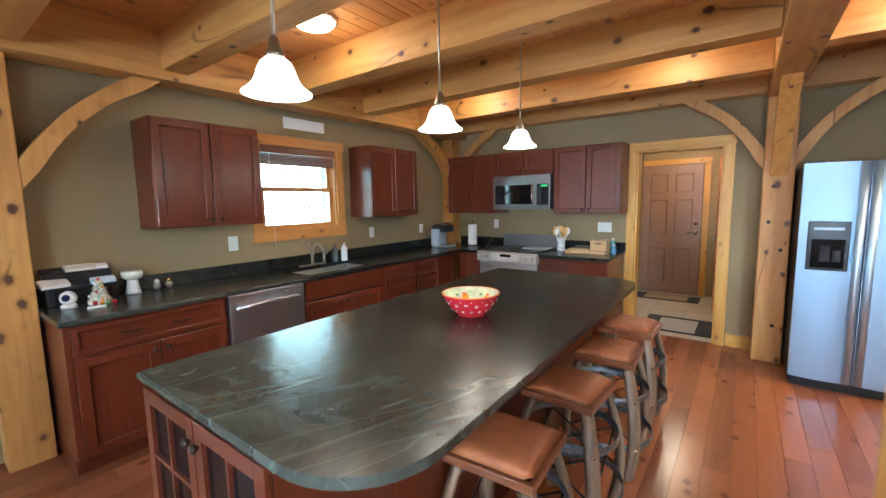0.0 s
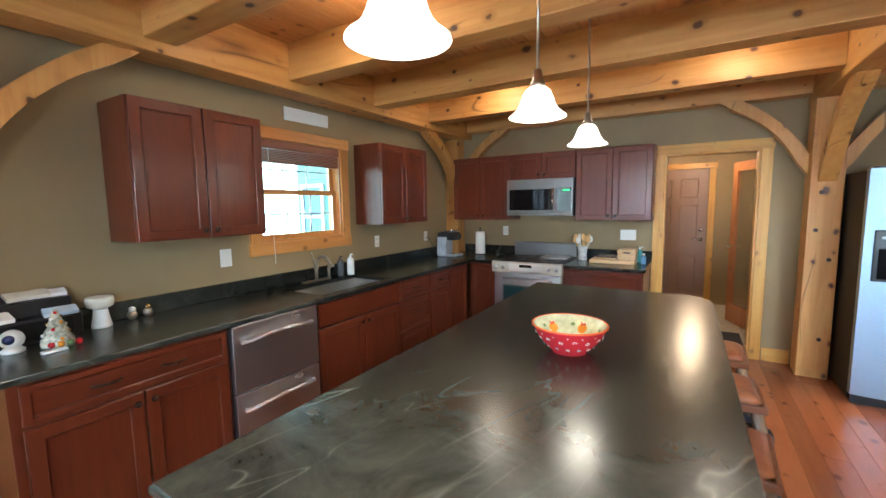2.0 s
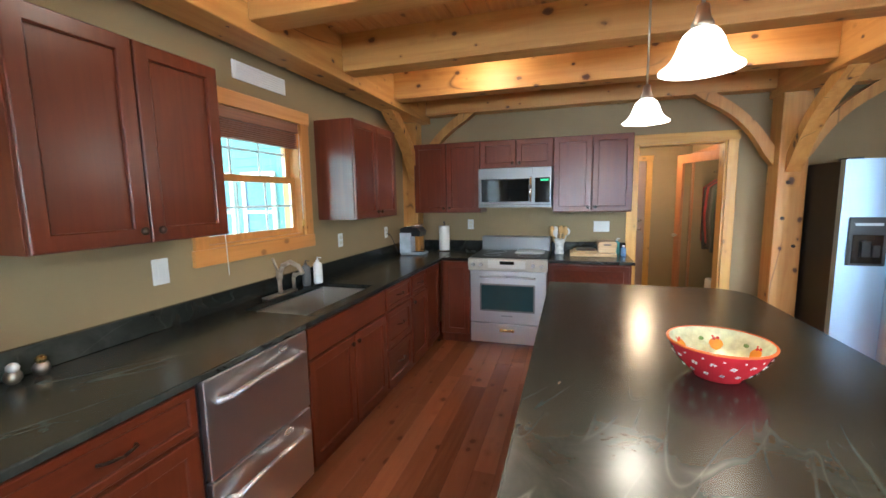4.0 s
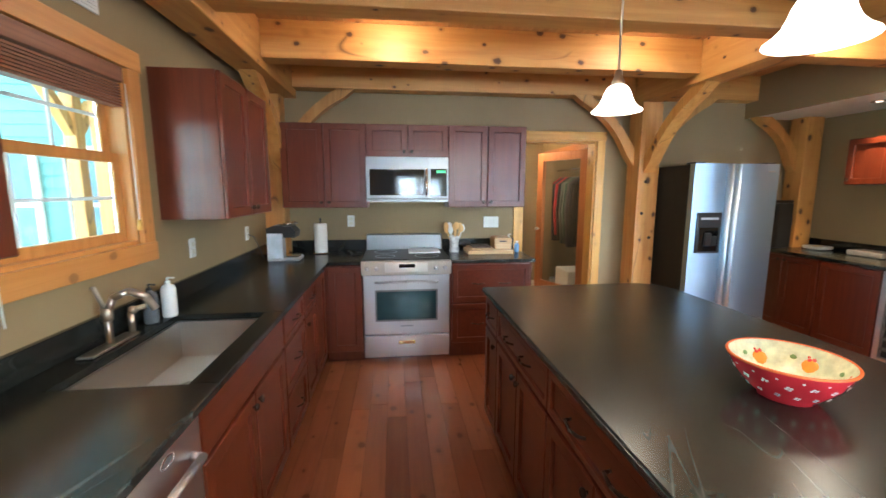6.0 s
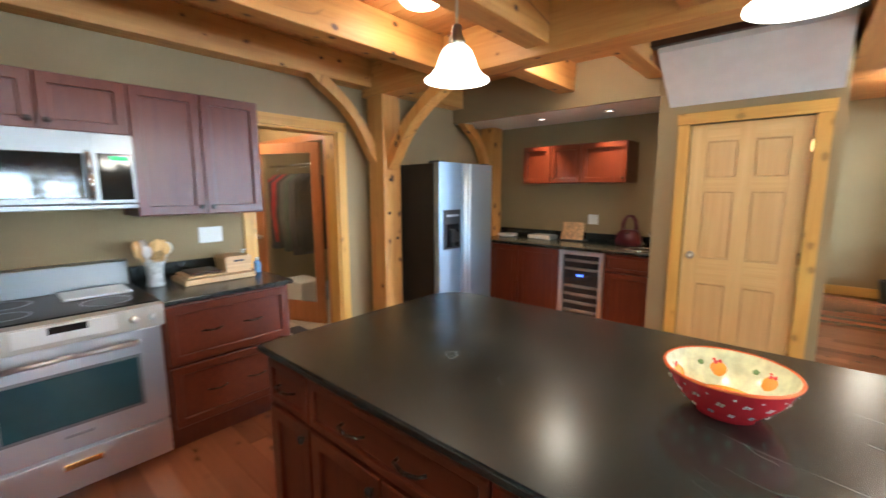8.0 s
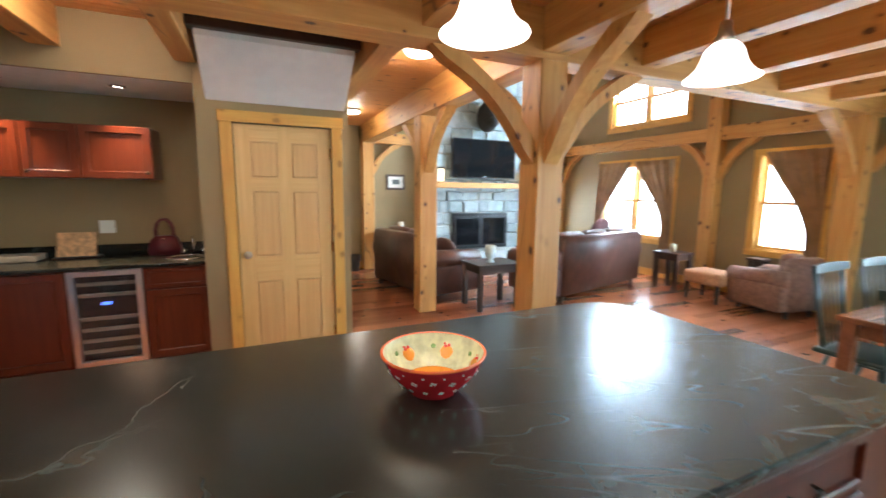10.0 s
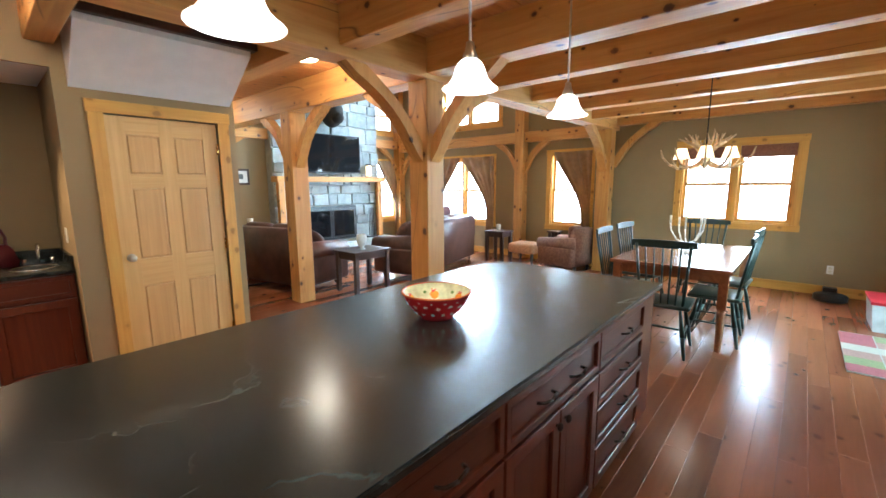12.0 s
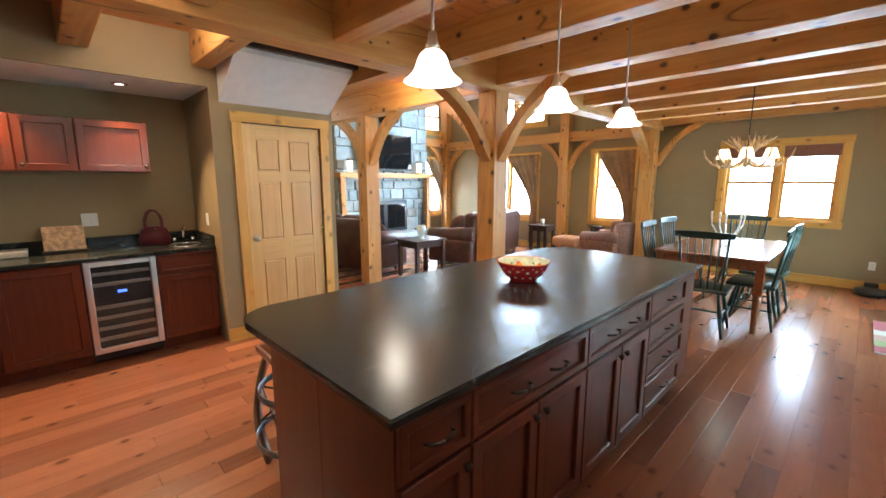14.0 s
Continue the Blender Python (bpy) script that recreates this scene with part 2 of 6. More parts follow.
def soapstone():
    """Dark greenish stone with soft clouds, paler in the south as a painted sheen, and fine long pale streaks."""
    m, t, p = nodes_of("soapstone")
    v = coords(t, vary=False)
    n = noise_of(t, v, 2.6, 5.0, 0.6, 0.5)
    base = ramp(t, n, (0.28, (0.0075, 0.0084, 0.0073)), (0.54, (0.0110, 0.0122, 0.0104)), (0.82, (0.021, 0.023, 0.0195)))

    def streaks(turn, stretch, scale, width, offset, level, cover):
        mp = t.nodes.new("ShaderNodeMapping")
        mp.vector_type = "TEXTURE"
        mp.inputs["Rotation"].default_value = (0, 0, radians(turn))
        mp.inputs["Location"].default_value = (offset, offset * 1.7, 0)
        mp.inputs["Scale"].default_value = (stretch, 1.0, 1.0)
        t.links.new(v, mp.inputs[0])
        q = noise_of(t, mp.outputs[0], scale, 1.6, 0.45, 0.5)
        d = add(t, "Math")
        d.operation = "SUBTRACT"
        d.inputs[1].default_value = 0.5
        t.links.new(q, d.inputs[0])
        a = add(t, "Math")
        a.operation = "ABSOLUTE"
        t.links.new(d.outputs[0], a.inputs[0])
        vein = ramp(t, a.outputs[0], (0.0, (level,) * 3), (width * 0.6, (level * 0.35,) * 3), (width * 1.7, (0, 0, 0)))
        mask = ramp(t, noise_of(t, mp.outputs[0], scale * 1.6, 2.0, 0.5), (cover - 0.04, (0, 0, 0)), (cover + 0.18, (1, 1, 1)))
        return mixed(t, 1.0, vein, mask, "MULTIPLY")
    k = mixed(t, 1.0, streaks(66, 6.0, 4.6, 0.0042, 3.1, 0.55, 0.46), streaks(74, 5.0, 6.2, 0.0036, 9.4, 0.42, 0.47), "ADD")
    k = mixed(t, 1.0, k, streaks(64, 9.0, 2.2, 0.0024, 1.3, 0.50, 0.44), "ADD")
    # the southern slab is the more heavily veined one; span also places the painted sheen
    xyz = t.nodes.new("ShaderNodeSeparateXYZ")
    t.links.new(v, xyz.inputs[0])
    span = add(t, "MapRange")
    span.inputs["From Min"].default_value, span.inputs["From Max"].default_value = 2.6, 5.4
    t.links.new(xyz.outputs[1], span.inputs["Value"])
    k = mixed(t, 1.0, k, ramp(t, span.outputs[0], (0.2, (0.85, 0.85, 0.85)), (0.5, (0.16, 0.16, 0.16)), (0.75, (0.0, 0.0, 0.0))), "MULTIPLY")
    # mottling that pales southwards, where the top's grey sheen is painted in
    sheen_cloud = ramp(t, noise_of(t, v, 4.5, 7.0, 0.68, 0.6), (0.32, (0.10, 0.10, 0.10)), (0.66, (0.85, 0.85, 0.85)))
    sheen_cloud = mixed(t, 1.0, sheen_cloud, ramp(t, span.outputs[0], (0.1, (0.9, 0.9, 0.9)), (0.5, (0.13, 0.13, 0.13)), (0.8, (0.03, 0.03, 0.03))), "MULTIPLY")
    base = mixed(t, sheen_cloud, base, (0.105, 0.115, 0.092))
    warp = t.nodes.new("ShaderNodeVectorMath")
    warp.operation = "MULTIPLY_ADD"
    warp.inputs[1].default_value = (0.5, 0.5, 0.5)
    fog = add(t, "TexNoise", Scale=3.0, Detail=4.0, Roughness=0.55)
    t.links.new(v, fog.inputs["Vector"])
    t.links.new(fog.outputs["Color"], warp.inputs[0])
    t.links.new(v, warp.inputs[2])
    crack = add(t, "TexVoronoi", Scale=2.3, Randomness=1.0)
    crack.feature = "DISTANCE_TO_EDGE"
    t.links.new(warp.outputs[0], crack.inputs["Vector"])
    wisp = ramp(t, crack.outputs["Distance"], (0.0, (0.22, 0.22, 0.22)), (0.010, (0.09, 0.09, 0.09)), (0.055, (0, 0, 0)))
    patch = ramp(t, noise_of(t, v, 2.4, 2.0), (0.45, (0, 0, 0)), (0.62, (1, 1, 1)))
    wisp = mixed(t, 1.0, mixed(t, 1.0, wisp, patch, "MULTIPLY"), ramp(t, span.outputs[0], (0.35, (0, 0, 0)), (0.6, (0.8, 0.8, 0.8))), "MULTIPLY")
    k = mixed(t, 1.0, k, wisp, "ADD")
    t.links.new(mixed(t, k, base, (0.30, 0.31, 0.27)), p.inputs["Base Color"])
    p.inputs["Roughness"].default_value = 0.235
    return m


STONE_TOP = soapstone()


def rubble(name, a, b):
    m, t, p = nodes_of(name)
    v = coords(t)
    n = noise_of(t, v, 7.0, 6.0, 0.65)
    col = ramp(t, n, (0.3, a), (0.7, b))
    rnd = t.nodes.new("ShaderNodeObjectInfo").outputs["Random"]
    t.links.new(mixed(t, 0.5, col, ramp(t, rnd, (0.0, a), (1.0, b))), p.inputs["Base Color"])
    p.inputs["Roughness"].default_value = 0.8
    bump(t, p, n, 0.5, 0.01)
    return m


STONE = rubble("fieldstone", (0.17, 0.20, 0.20), (0.42, 0.45, 0.43))
MORTAR = plain("mortar", (0.30, 0.29, 0.26), 0.9, 0, 0.1)
TILE = rubble("floor_tile", (0.40, 0.34, 0.26), (0.52, 0.46, 0.36))


# ---- building blocks ----
class Shape:
    """A bmesh that collects simple solids."""

    def __init__(self):
        self.bm = bmesh.new()

    def box(self, x0, x1, y0, y1, z0, z1, bevel=0.0):
        m = Matrix.Translation(((x0 + x1) / 2, (y0 + y1) / 2, (z0 + z1) / 2)) @ Matrix.Diagonal((abs(x1 - x0), abs(y1 - y0), abs(z1 - z0), 1))
        v = bmesh.ops.create_cube(self.bm, size=1, matrix=m)["verts"]
        if bevel:
            e = list({e for q in v for e in q.link_edges})
            bmesh.ops.bevel(self.bm, geom=e, offset=bevel, segments=2, profile=0.5, affect="EDGES")
        return self

    def ring(self, u0, u1, z0, z1, rail, o0, o1):
        """A flat frame in one piece, in (u, o, z)."""
        def loop(i, o):
            return [self.bm.verts.new(q) for q in ((u0 + i, o, z0 + i), (u1 - i, o, z0 + i), (u1 - i, o, z1 - i), (u0 + i, o, z1 - i))]
        a, b, c, d = loop(0, o0), loop(0, o1), loop(rail, o1), loop(rail, o0)
        for p, q in ((a, b), (b, c), (c, d), (d, a)):
            for i in range(4):
                self.bm.faces.new((p[i], p[(i + 1) % 4], q[(i + 1) % 4], q[i]))
        e = [e for e in self.bm.edges if all(v in b or v in c for v in e.verts) and (all(v in b for v in e.verts) or all(v in c for v in e.verts))]
        bmesh.ops.bevel(self.bm, geom=e, offset=0.0025, segments=2, affect="EDGES")
        return self

    def rod(self, a, b, r0, r1=None, n=12):
        a, b = Vector(a), Vector(b)
        d = b - a
        m = Matrix.Translation((a + b) / 2) @ d.to_track_quat("Z", "Y").to_matrix().to_4x4()
        bmesh.ops.create_cone(self.bm, cap_ends=True, segments=n, radius1=r0, radius2=r0 if r1 is None else r1, depth=d.length, matrix=m)
        return self

    def ball(self, c, r, n=12, squash=(1, 1, 1)):
        m = Matrix.Translation(c) @ Matrix.Diagonal((*squash, 1))
        bmesh.ops.create_uvsphere(self.bm, u_segments=n, v_segments=max(6, n // 2 + 2), radius=r, matrix=m)
        return self

    def turned(self, profile, c=(0, 0, 0), n=32, caps=True):
        """A solid of revolution about z through c, from (radius, height) pairs."""
        rings = []
        for r, z in profile:
            rings.append([self.bm.verts.new((c[0] + r * math.cos(2 * math.pi * i / n), c[1] + r * math.sin(2 * math.pi * i / n), c[2] + z)) for i in range(n)])
        for p, q in zip(rings, rings[1:]):
            for i in range(n):
                self.bm.faces.new((p[i], p[(i + 1) % n], q[(i + 1) % n], q[i]))
        for ring, rev in ((rings[0], True), (rings[-1], False)):
            if caps and profile[0 if rev else -1][0] > 1e-4:
                self.bm.faces.new(ring[::-1] if rev else ring)
        return self

    def prism(self, outline, axis, a, b):
        """An outline in the plane across axis (0 x, 1 y, 2 z), drawn out from a to b."""
        def at(p, w):
            q = list(p)
            q.insert(axis, w)
            return q
        lo = [self.bm.verts.new(at(p, a)) for p in outline]
        hi = [self.bm.verts.new(at(p, b)) for p in outline]
        n = len(outline)
        self.bm.faces.new(lo[::-1])
        self.bm.faces.new(hi)
        for i in range(n):
            self.bm.faces.new((lo[i], lo[(i + 1) % n], hi[(i + 1) % n], hi[i]))
        return self

    def tube(self, points, r, n=8):
        for a, b in zip(points, points[1:]):
            self.rod(a, b, r, n=n)
        for q in points[1:-1]:
            self.ball(q, r, n)
        return self

    def move(self, m):
        bmesh.ops.transform(self.bm, matrix=m, verts=self.bm.verts)
        return self


BASE = {}


def thing(name, label, category, group="", at=(0, 0, 0)):
    ob = new(name)
    ob.empty_display_size = 0.1
    ob.location = at
    BASE[ob] = Vector(at)
    return tagged(ob, label, category, group)


def part(name, sh, material, parent=None, label="", smooth=0.0):
    """Links a Shape as one mesh, in the world's coordinates, under a thing or a part."""
    bm = sh.bm
    base = BASE.get(parent, Vector())
    bmesh.ops.translate(bm, verts=bm.verts, vec=-base)
    bmesh.ops.recalc_face_normals(bm, faces=bm.faces)
    me = bpy.data.meshes.new(name)
    bm.to_mesh(me)
    bm.free()
    me.materials.append(material)
    if smooth:
        me.shade_auto_smooth(angle=radians(smooth)) if hasattr(me, "shade_auto_smooth") else me.shade_smooth()
    ob = new(name, me)
    if parent is not None:
        ob.parent = parent
        BASE[ob] = base
    if label:
        ob["label"] = label
    return ob


def smooth_part(name, sh, material, parent=None, label=""):
    ob = part(name, sh, material, parent, label)
    ob.data.shade_smooth()
    return ob


def structure(name, sh, material, label=""):
    return tagged(part(name, sh, material), label, kind="structure")


# ---- the shell ----
CEIL = 2.72
W, N, S, E = -3.02, 7.24, -2.05, 6.2


def wall_with_holes(name, axis, at, thick, u0, u1, z0, z1, holes, label):
    """A wall across axis at a place, running from u0 to u1, with openings (u0, u1, z0, z1)."""
    sh = Shape()

    def slab(a, b, c, d):
        if b - a < 0.001 or d - c < 0.001:
            return
        if axis == 0:
            sh.box(at, at + thick, a, b, c, d)
        else:
            sh.box(a, b, at, at + thick, c, d)
    u = u0
    for a, b, c, d in sorted(holes):
        slab(u, a, z0, z1)
        slab(a, b, z0, c)
        slab(a, b, d, z1)
        u = b
    slab(u, u1, z0, z1)
    return structure(name, sh, PAINT, label)


# the second, floor-level opening is added, unseen, to admit the western fill light
wall_with_holes("wall_west", 0, W, -0.16, S - 0.16, N + 0.16, 0, CEIL + 0.3,
                [(4.25, 5.11, 1.28, 2.08), (-0.95, 1.35, 0.0, 2.05)], "taupe painted kitchen wall with a window")
wall_with_holes("wall_north", 1, N, 0.16, W, 2.95, 0, CEIL + 0.3, [(-0.47, 0.33, 0, 2.05)], "taupe painted wall with a cased doorway")
wall_with_holes("wall_south", 1, S, -0.16, W - 0.16, E + 0.16, 0, 2.5,
                [(-1.74, -0.36, 0.92, 2.06), (1.12, 1.88, 0.72, 2.06), (3.25, 4.85, 0.68, 2.06)], "taupe painted wall with curtained windows")
wall_with_holes("wall_south_upper", 1, S, -0.16, W - 0.16, E + 0.16, 2.5, 5.2, [(3.10, 4.70, 2.78, 3.75)], "taupe painted upper wall with a high window")
wall_with_holes("wall_east", 0, E, 0.16, S, 4.0, 0, 2.5, [(-1.92, -1.22, 0.66, 2.06)], "taupe painted wall beside the fireplace")
wall_with_holes("wall_east_upper", 0, E, 0.16, S, 4.0, 2.5, 5.2, [(-1.92, -1.3, 2.8, 3.6)], "taupe painted upper wall beside the chimney")
structure("wall_bar_back", Shape().box(2.85, 2.95, 4.92, N, 0, CEIL + 0.3), PAINT, "taupe painted back wall of the wet bar")
sh = Shape().box(2.03, 2.15, 3.77, 3.88, 0, 2.56).box(2.03, 2.15, 4.73, 4.94, 0, 2.56).box(2.03, 2.15, 3.88, 4.73, 2.05, 2.56)
structure("wall_pantry", sh, PAINT, "taupe painted pantry wall round a pine door")
structure("wall_pantry_north", Shape().box(2.15, 2.85, 4.84, 4.94, 0, CEIL), PAINT, "taupe painted side wall of the wet bar")
structure("wall_pantry_south", Shape().box(2.15, E, 3.77, 3.88, 0, CEIL + 0.3), PAINT, "taupe painted wall of the passage")
structure("pantry_back", Shape().box(2.75, 2.84, 3.88, 4.84, 0, 2.6), PAINT, "plain pantry wall")
# hall behind the doorway
sh = Shape().box(-0.98, -0.86, N + 0.16, 9.75, 0, 2.5).box(-0.86, 0.62, 9.65, 9.77, 0, 2.5).box(0.62, 0.74, N + 0.16, 7.88, 0, 2.5)
sh.box(0.62, 0.74, 9.45, 9.65, 0, 2.5).box(0.62, 0.74, 7.88, 9.45, 2.06, 2.5)
structure("wall_hall", sh, PAINT, "taupe painted hall walls")
sh = Shape().box(0.74, 1.9, 7.56, 7.64, 0, 2.5).box(0.74, 1.98, 9.9, 9.98, 0, 2.5).box(1.9, 1.98, 7.56, 9.9, 0, 2.5)
structure("wall_closet", sh, PAINT, "taupe painted closet walls")
structure("ceiling_hall", Shape().box(-0.98, 1.98, N + 0.16, 9.98, 2.42, 2.5), WHITE, "white painted hall ceiling")
structure("floor_hall_base", Shape().box(-0.98, 1.98, N + 0.02, 9.98, -0.1, -0.006), MORTAR, "grout bed of the hall tiles")
structure("floor_base", Shape().box(W - 0.16, E + 0.16, S - 0.16, N + 0.02, -0.12, -0.012), DARKWOOD, "subfloor under the planks")

# ceilings of boards
sh = Shape()
for i in range(31):
    x = W + i * 0.125
    sh.box(x + 0.003, x + 0.122, S, N, CEIL, CEIL + 0.02)
sh.box(W, 0.9, S, N, CEIL + 0.012, CEIL + 0.08)
structure("ceiling", sh, BOARD, "orange pine tongue and groove board ceiling")
sh = Shape()
for i in range(43):
    x = 0.86 + i * 0.125
    sh.box(x + 0.003, x + 0.122, 2.6, N if x < 2.9 else 4.0, CEIL, CEIL + 0.02)
sh.box(0.9, E, 2.6, N, CEIL + 0.012, CEIL + 0.08)
structure("ceiling_passage", sh, BOARD, "orange pine board ceiling of the passage")
structure("wall_loft", Shape().box(0.76, E, 2.68, 2.78, CEIL + 0.08, 5.2).box(0.70, 0.80, S, 2.78, CEIL + 0.08, 5.2), PAINT, "taupe painted upper walls of the living room")
structure("ceiling_living", Shape().box(0.7, E + 0.16, S - 0.16, 2.8, 5.2, 5.3), BOARD, "pine board ceiling of the high living room")
structure("ceiling_bar", Shape().box(2.05, 2.85, 4.94, N, 2.31, 2.35), WHITE, "white drywall soffit over the wet bar")
structure("bar_soffit_face", Shape().box(2.02, 2.05, 4.94, N, 2.31, CEIL), PAINT, "taupe drywall face above the wet bar")


# ---- timber frame ----
def timber(name, x0, x1, y0, y1, z0, z1, axis, label, category="beam", group=""):
    ob = part(name, Shape().box(x0, x1, y0, y1, z0, z1, 0.008), TIMBER[axis])
    return tagged(ob, label, category, group, "structure")


for x0, x1, y0, y1, zt in ((0.64, 0.86, 6.94, 7.16, 2.40), (0.64, 0.86, 2.53, 2.75, 2.40), (0.64, 0.86, -1.88, -1.66, 2.40),
                           (-3.02, -2.84, 7.03, 7.22, 2.40), (-3.02, -2.83, 2.49, 2.70, 2.40), (2.93, 3.15, 2.53, 2.75, 2.40),
                           (2.40, 2.60, -2.05, -1.86, 5.2), (5.98, 6.19, -2.04, -1.86, 5.2), (5.98, 6.19, 2.53, 2.75, 2.72), (2.55, 2.75, 7.0, 7.2, 2.31)):
    timber("timber_post", x0, x1, y0, y1, 0, zt, 2, "square knotty pine timber post with chamfered edges", "post", "timber posts")
timber("timber_girder", 0.64, 0.86, S, N, 2.40, CEIL, 1, "long knotty pine girder resting on the posts", "beam", "timber girders")
timber("timber_girder", -2.95, -2.73, S, N, 2.40, CEIL, 1, "long knotty pine girder along the kitchen wall", "beam", "timber girders")
for y in (6.27, 5.36, 4.44, 3.52, 1.76, 0.88, 0.0, -0.89):
    timber("timber_joist", -2.73, 0.64, y - 0.085, y + 0.085, 2.46, CEIL, 0, "knotty pine ceiling joist between the girders", "beam", "timber joists")
timber("timber_joist", -2.73, 0.64, 2.53, 2.75, 2.44, CEIL, 0, "heavy knotty pine tie beam between posts", "beam", "timber joists")
timber("timber_plate", -2.73, 0.64, 7.08, 7.24, 2.47, CEIL, 0, "knotty pine wall plate above the cabinets", "beam")
timber("timber_plate", 0.86, 2.02, 7.08, 7.24, 2.47, CEIL, 0, "knotty pine wall plate above the fridge", "beam")
timber("timber_plate", -2.73, 0.64, S, S + 0.16, 2.47, CEIL, 0, "knotty pine wall plate above the dining window", "beam")
timber("timber_joist", 0.86, 2.02, 5.70, 5.87, 2.46, CEIL, 0, "short pine joist over the passage", "beam", "timber joists")
timber("timber_joist", 0.86, 2.03, 4.90, 5.05, 2.46, CEIL, 0, "short pine joist over the passage", "beam", "timber joists")
timber("timber_joist", 0.86, 2.9, 3.58, 3.75, 2.46, CEIL, 0, "short pine joist over the passage", "beam", "timber joists")
timber("timber_tie", 0.86, 6.2, 2.53, 2.75, 2.40, CEIL, 0, "knotty pine tie beam at the edge of the living room", "beam")
timber("timber_girt", 0.86, 6.0, S, S + 0.14, 2.32, 2.52, 0, "pine girt along the living room wall", "beam")
timber("timber_girt", 6.06, 6.2, -1.86, 2.53, 2.40, 2.60, 1, "pine girt across the fireplace wall", "beam")


def brace(axis, a, b, c0, c1, label="curved knotty pine knee brace pegged to the post"):
    """A curved knee brace across axis between c0 and c1, from the post's side a to the beam's underside b, each (u, z)."""
    sh = Shape().prism(brace_outline(a, b), axis, c0, c1)
    ob = part("knee_brace", sh, TIMBER[2])
    return tagged(ob, label, "brace", "knee braces", "structure")


def brace_outline(a, b):
    (u0, z0), (u1, z1) = a, b
    s = 1 if u1 > u0 else -1
    inner, outer = [], []
    n = 12
    for i in range(n + 1):
        f = i / n
        u, z = u0 + (u1 - u0) * f, z0 + (z1 - z0) * f
        bow = 0.085 * math.sin(math.pi * f)
        nx, nz = -s * 0.7071, 0.7071
        inner.append((u - nx * (0.055 - bow), z - nz * (0.055 - bow)))
        outer.append((u + nx * (0.055 + bow * 0.75), z + nz * (0.055 + bow * 0.75)))
    outer[0], outer[-1] = (u0, z0 + 0.09), (u1 - s * 0.09, z1)
    inner[0], inner[-1] = (u0, z0 - 0.07), (u1 + s * 0.07, z1)
    return inner + outer[::-1]


# along the girders (outline in y, z) and along the ties (outline in x, z)
brace(0, (6.94, 1.78), (6.24, 2.40), 0.69, 0.81)
brace(0, (2.75, 1.78), (3.45, 2.40), 0.69, 0.81)
brace(0, (2.53, 1.78), (1.83, 2.40), 0.69, 0.81)
brace(0, (-1.66, 1.78), (-1.0, 2.40), 0.69, 0.81)
brace(0, (2.70, 1.72), (3.38, 2.40), -2.92, -2.80)
brace(0, (7.03, 1.78), (6.35, 2.40), -2.92, -2.80)
brace(1, (0.64, 1.85), (0.04, 2.47), 7.04, 7.14)
brace(1, (0.86, 1.85), (1.46, 2.47), 7.04, 7.14)
brace(1, (-2.84, 1.85), (-2.24, 2.47), 7.10, 7.20)
brace(1, (0.86, 1.78), (1.50, 2.40), 2.58, 2.70)
brace(1, (0.64, 1.78), (0.0, 2.44), 2.58, 2.70)
brace(1, (2.93, 1.80), (2.35, 2.40), 2.58, 2.70)
brace(1, (3.15, 1.80), (3.75, 2.40), 2.58, 2.70)
brace(1, (0.64, 1.85), (0.02, 2.47), -1.98, -1.87)
brace(1, (2.40, 1.80), (1.95, 2.32), -2.03, -1.93)
brace(1, (2.60, 1.80), (3.05, 2.32), -2.03, -1.93)
brace(1, (5.98, 1.80), (5.5, 2.32), -2.03, -1.93)
brace(0, (-1.86, 1.85), (-1.4, 2.40), 6.08, 6.18)
brace(0, (2.53, 1.85), (2.0, 2.40), 6.08, 6.18)
brace(1, (2.55, 1.80), (2.10, 2.31), 7.08, 7.18)
# pegs in the posts
for x, y, z in ((0.72, 6.938, 1.62), (0.78, 6.938, 0.35), (0.70, 6.938, 1.30), (0.80, 6.938, 1.05)):
    tagged(part("peg", Shape().rod((x, y - 0.004, z), (x, y + 0.02, z), 0.017, n=10), BRONZE), "dark wooden peg in a timber post", "peg", "pegs")

# underside of the stairs above the pantry door
sh = Shape().prism([(2.03, 2.20), (1.55, 2.52), (1.55, 2.56), (2.10, 2.56), (2.10, 2.20)], 1, 3.80, 4.86)
structure("stair_soffit", sh, WHITE, "white drywall underside of the stairs")
timber("stair_stringer", 1.50, 1.60, 3.76, 4.90, 2.56, CEIL, 1, "dark stained stringer at the edge of the stairs", "beam").data.materials[0] = DARKWOOD


# ---- casings ----
def casing_y(name, y, x0, x1, z0, z1, w, d, label, sill=False):
    """Casing round an opening in a wall across y; d is its depth towards the room."""
    ob = tagged(thing(name, label, "trim", at=((x0 + x1) / 2, y, z0)), kind="structure")
    part("side_casing", Shape().box(x0 - w, x0, y, y + d, z0, z1, 0.003), CASING[2], ob)
    part("side_casing", Shape().box(x1, x1 + w, y, y + d, z0, z1, 0.003), CASING[2], ob)
    part("head_casing", Shape().box(x0 - w - 0.01, x1 + w + 0.01, y, y + d * 1.15, z1, z1 + w, 0.003), CASING[0], ob)
    if sill:
        part("apron", Shape().box(x0 - w - 0.01, x1 + w + 0.01, y, y + d * 1.15, z0 - w, z0, 0.003), CASING[0], ob)
    return ob


def casing_x(name, x, y0, y1, z0, z1, w, d, label, sill=False, mats=None):
    mt = mats or CASING
    ob = tagged(thing(name, label, "trim", at=(x, (y0 + y1) / 2, z0)), kind="structure")
    part("side_casing", Shape().box(x, x + d, y0 - w, y0, z0, z1, 0.003), mt[2], ob)
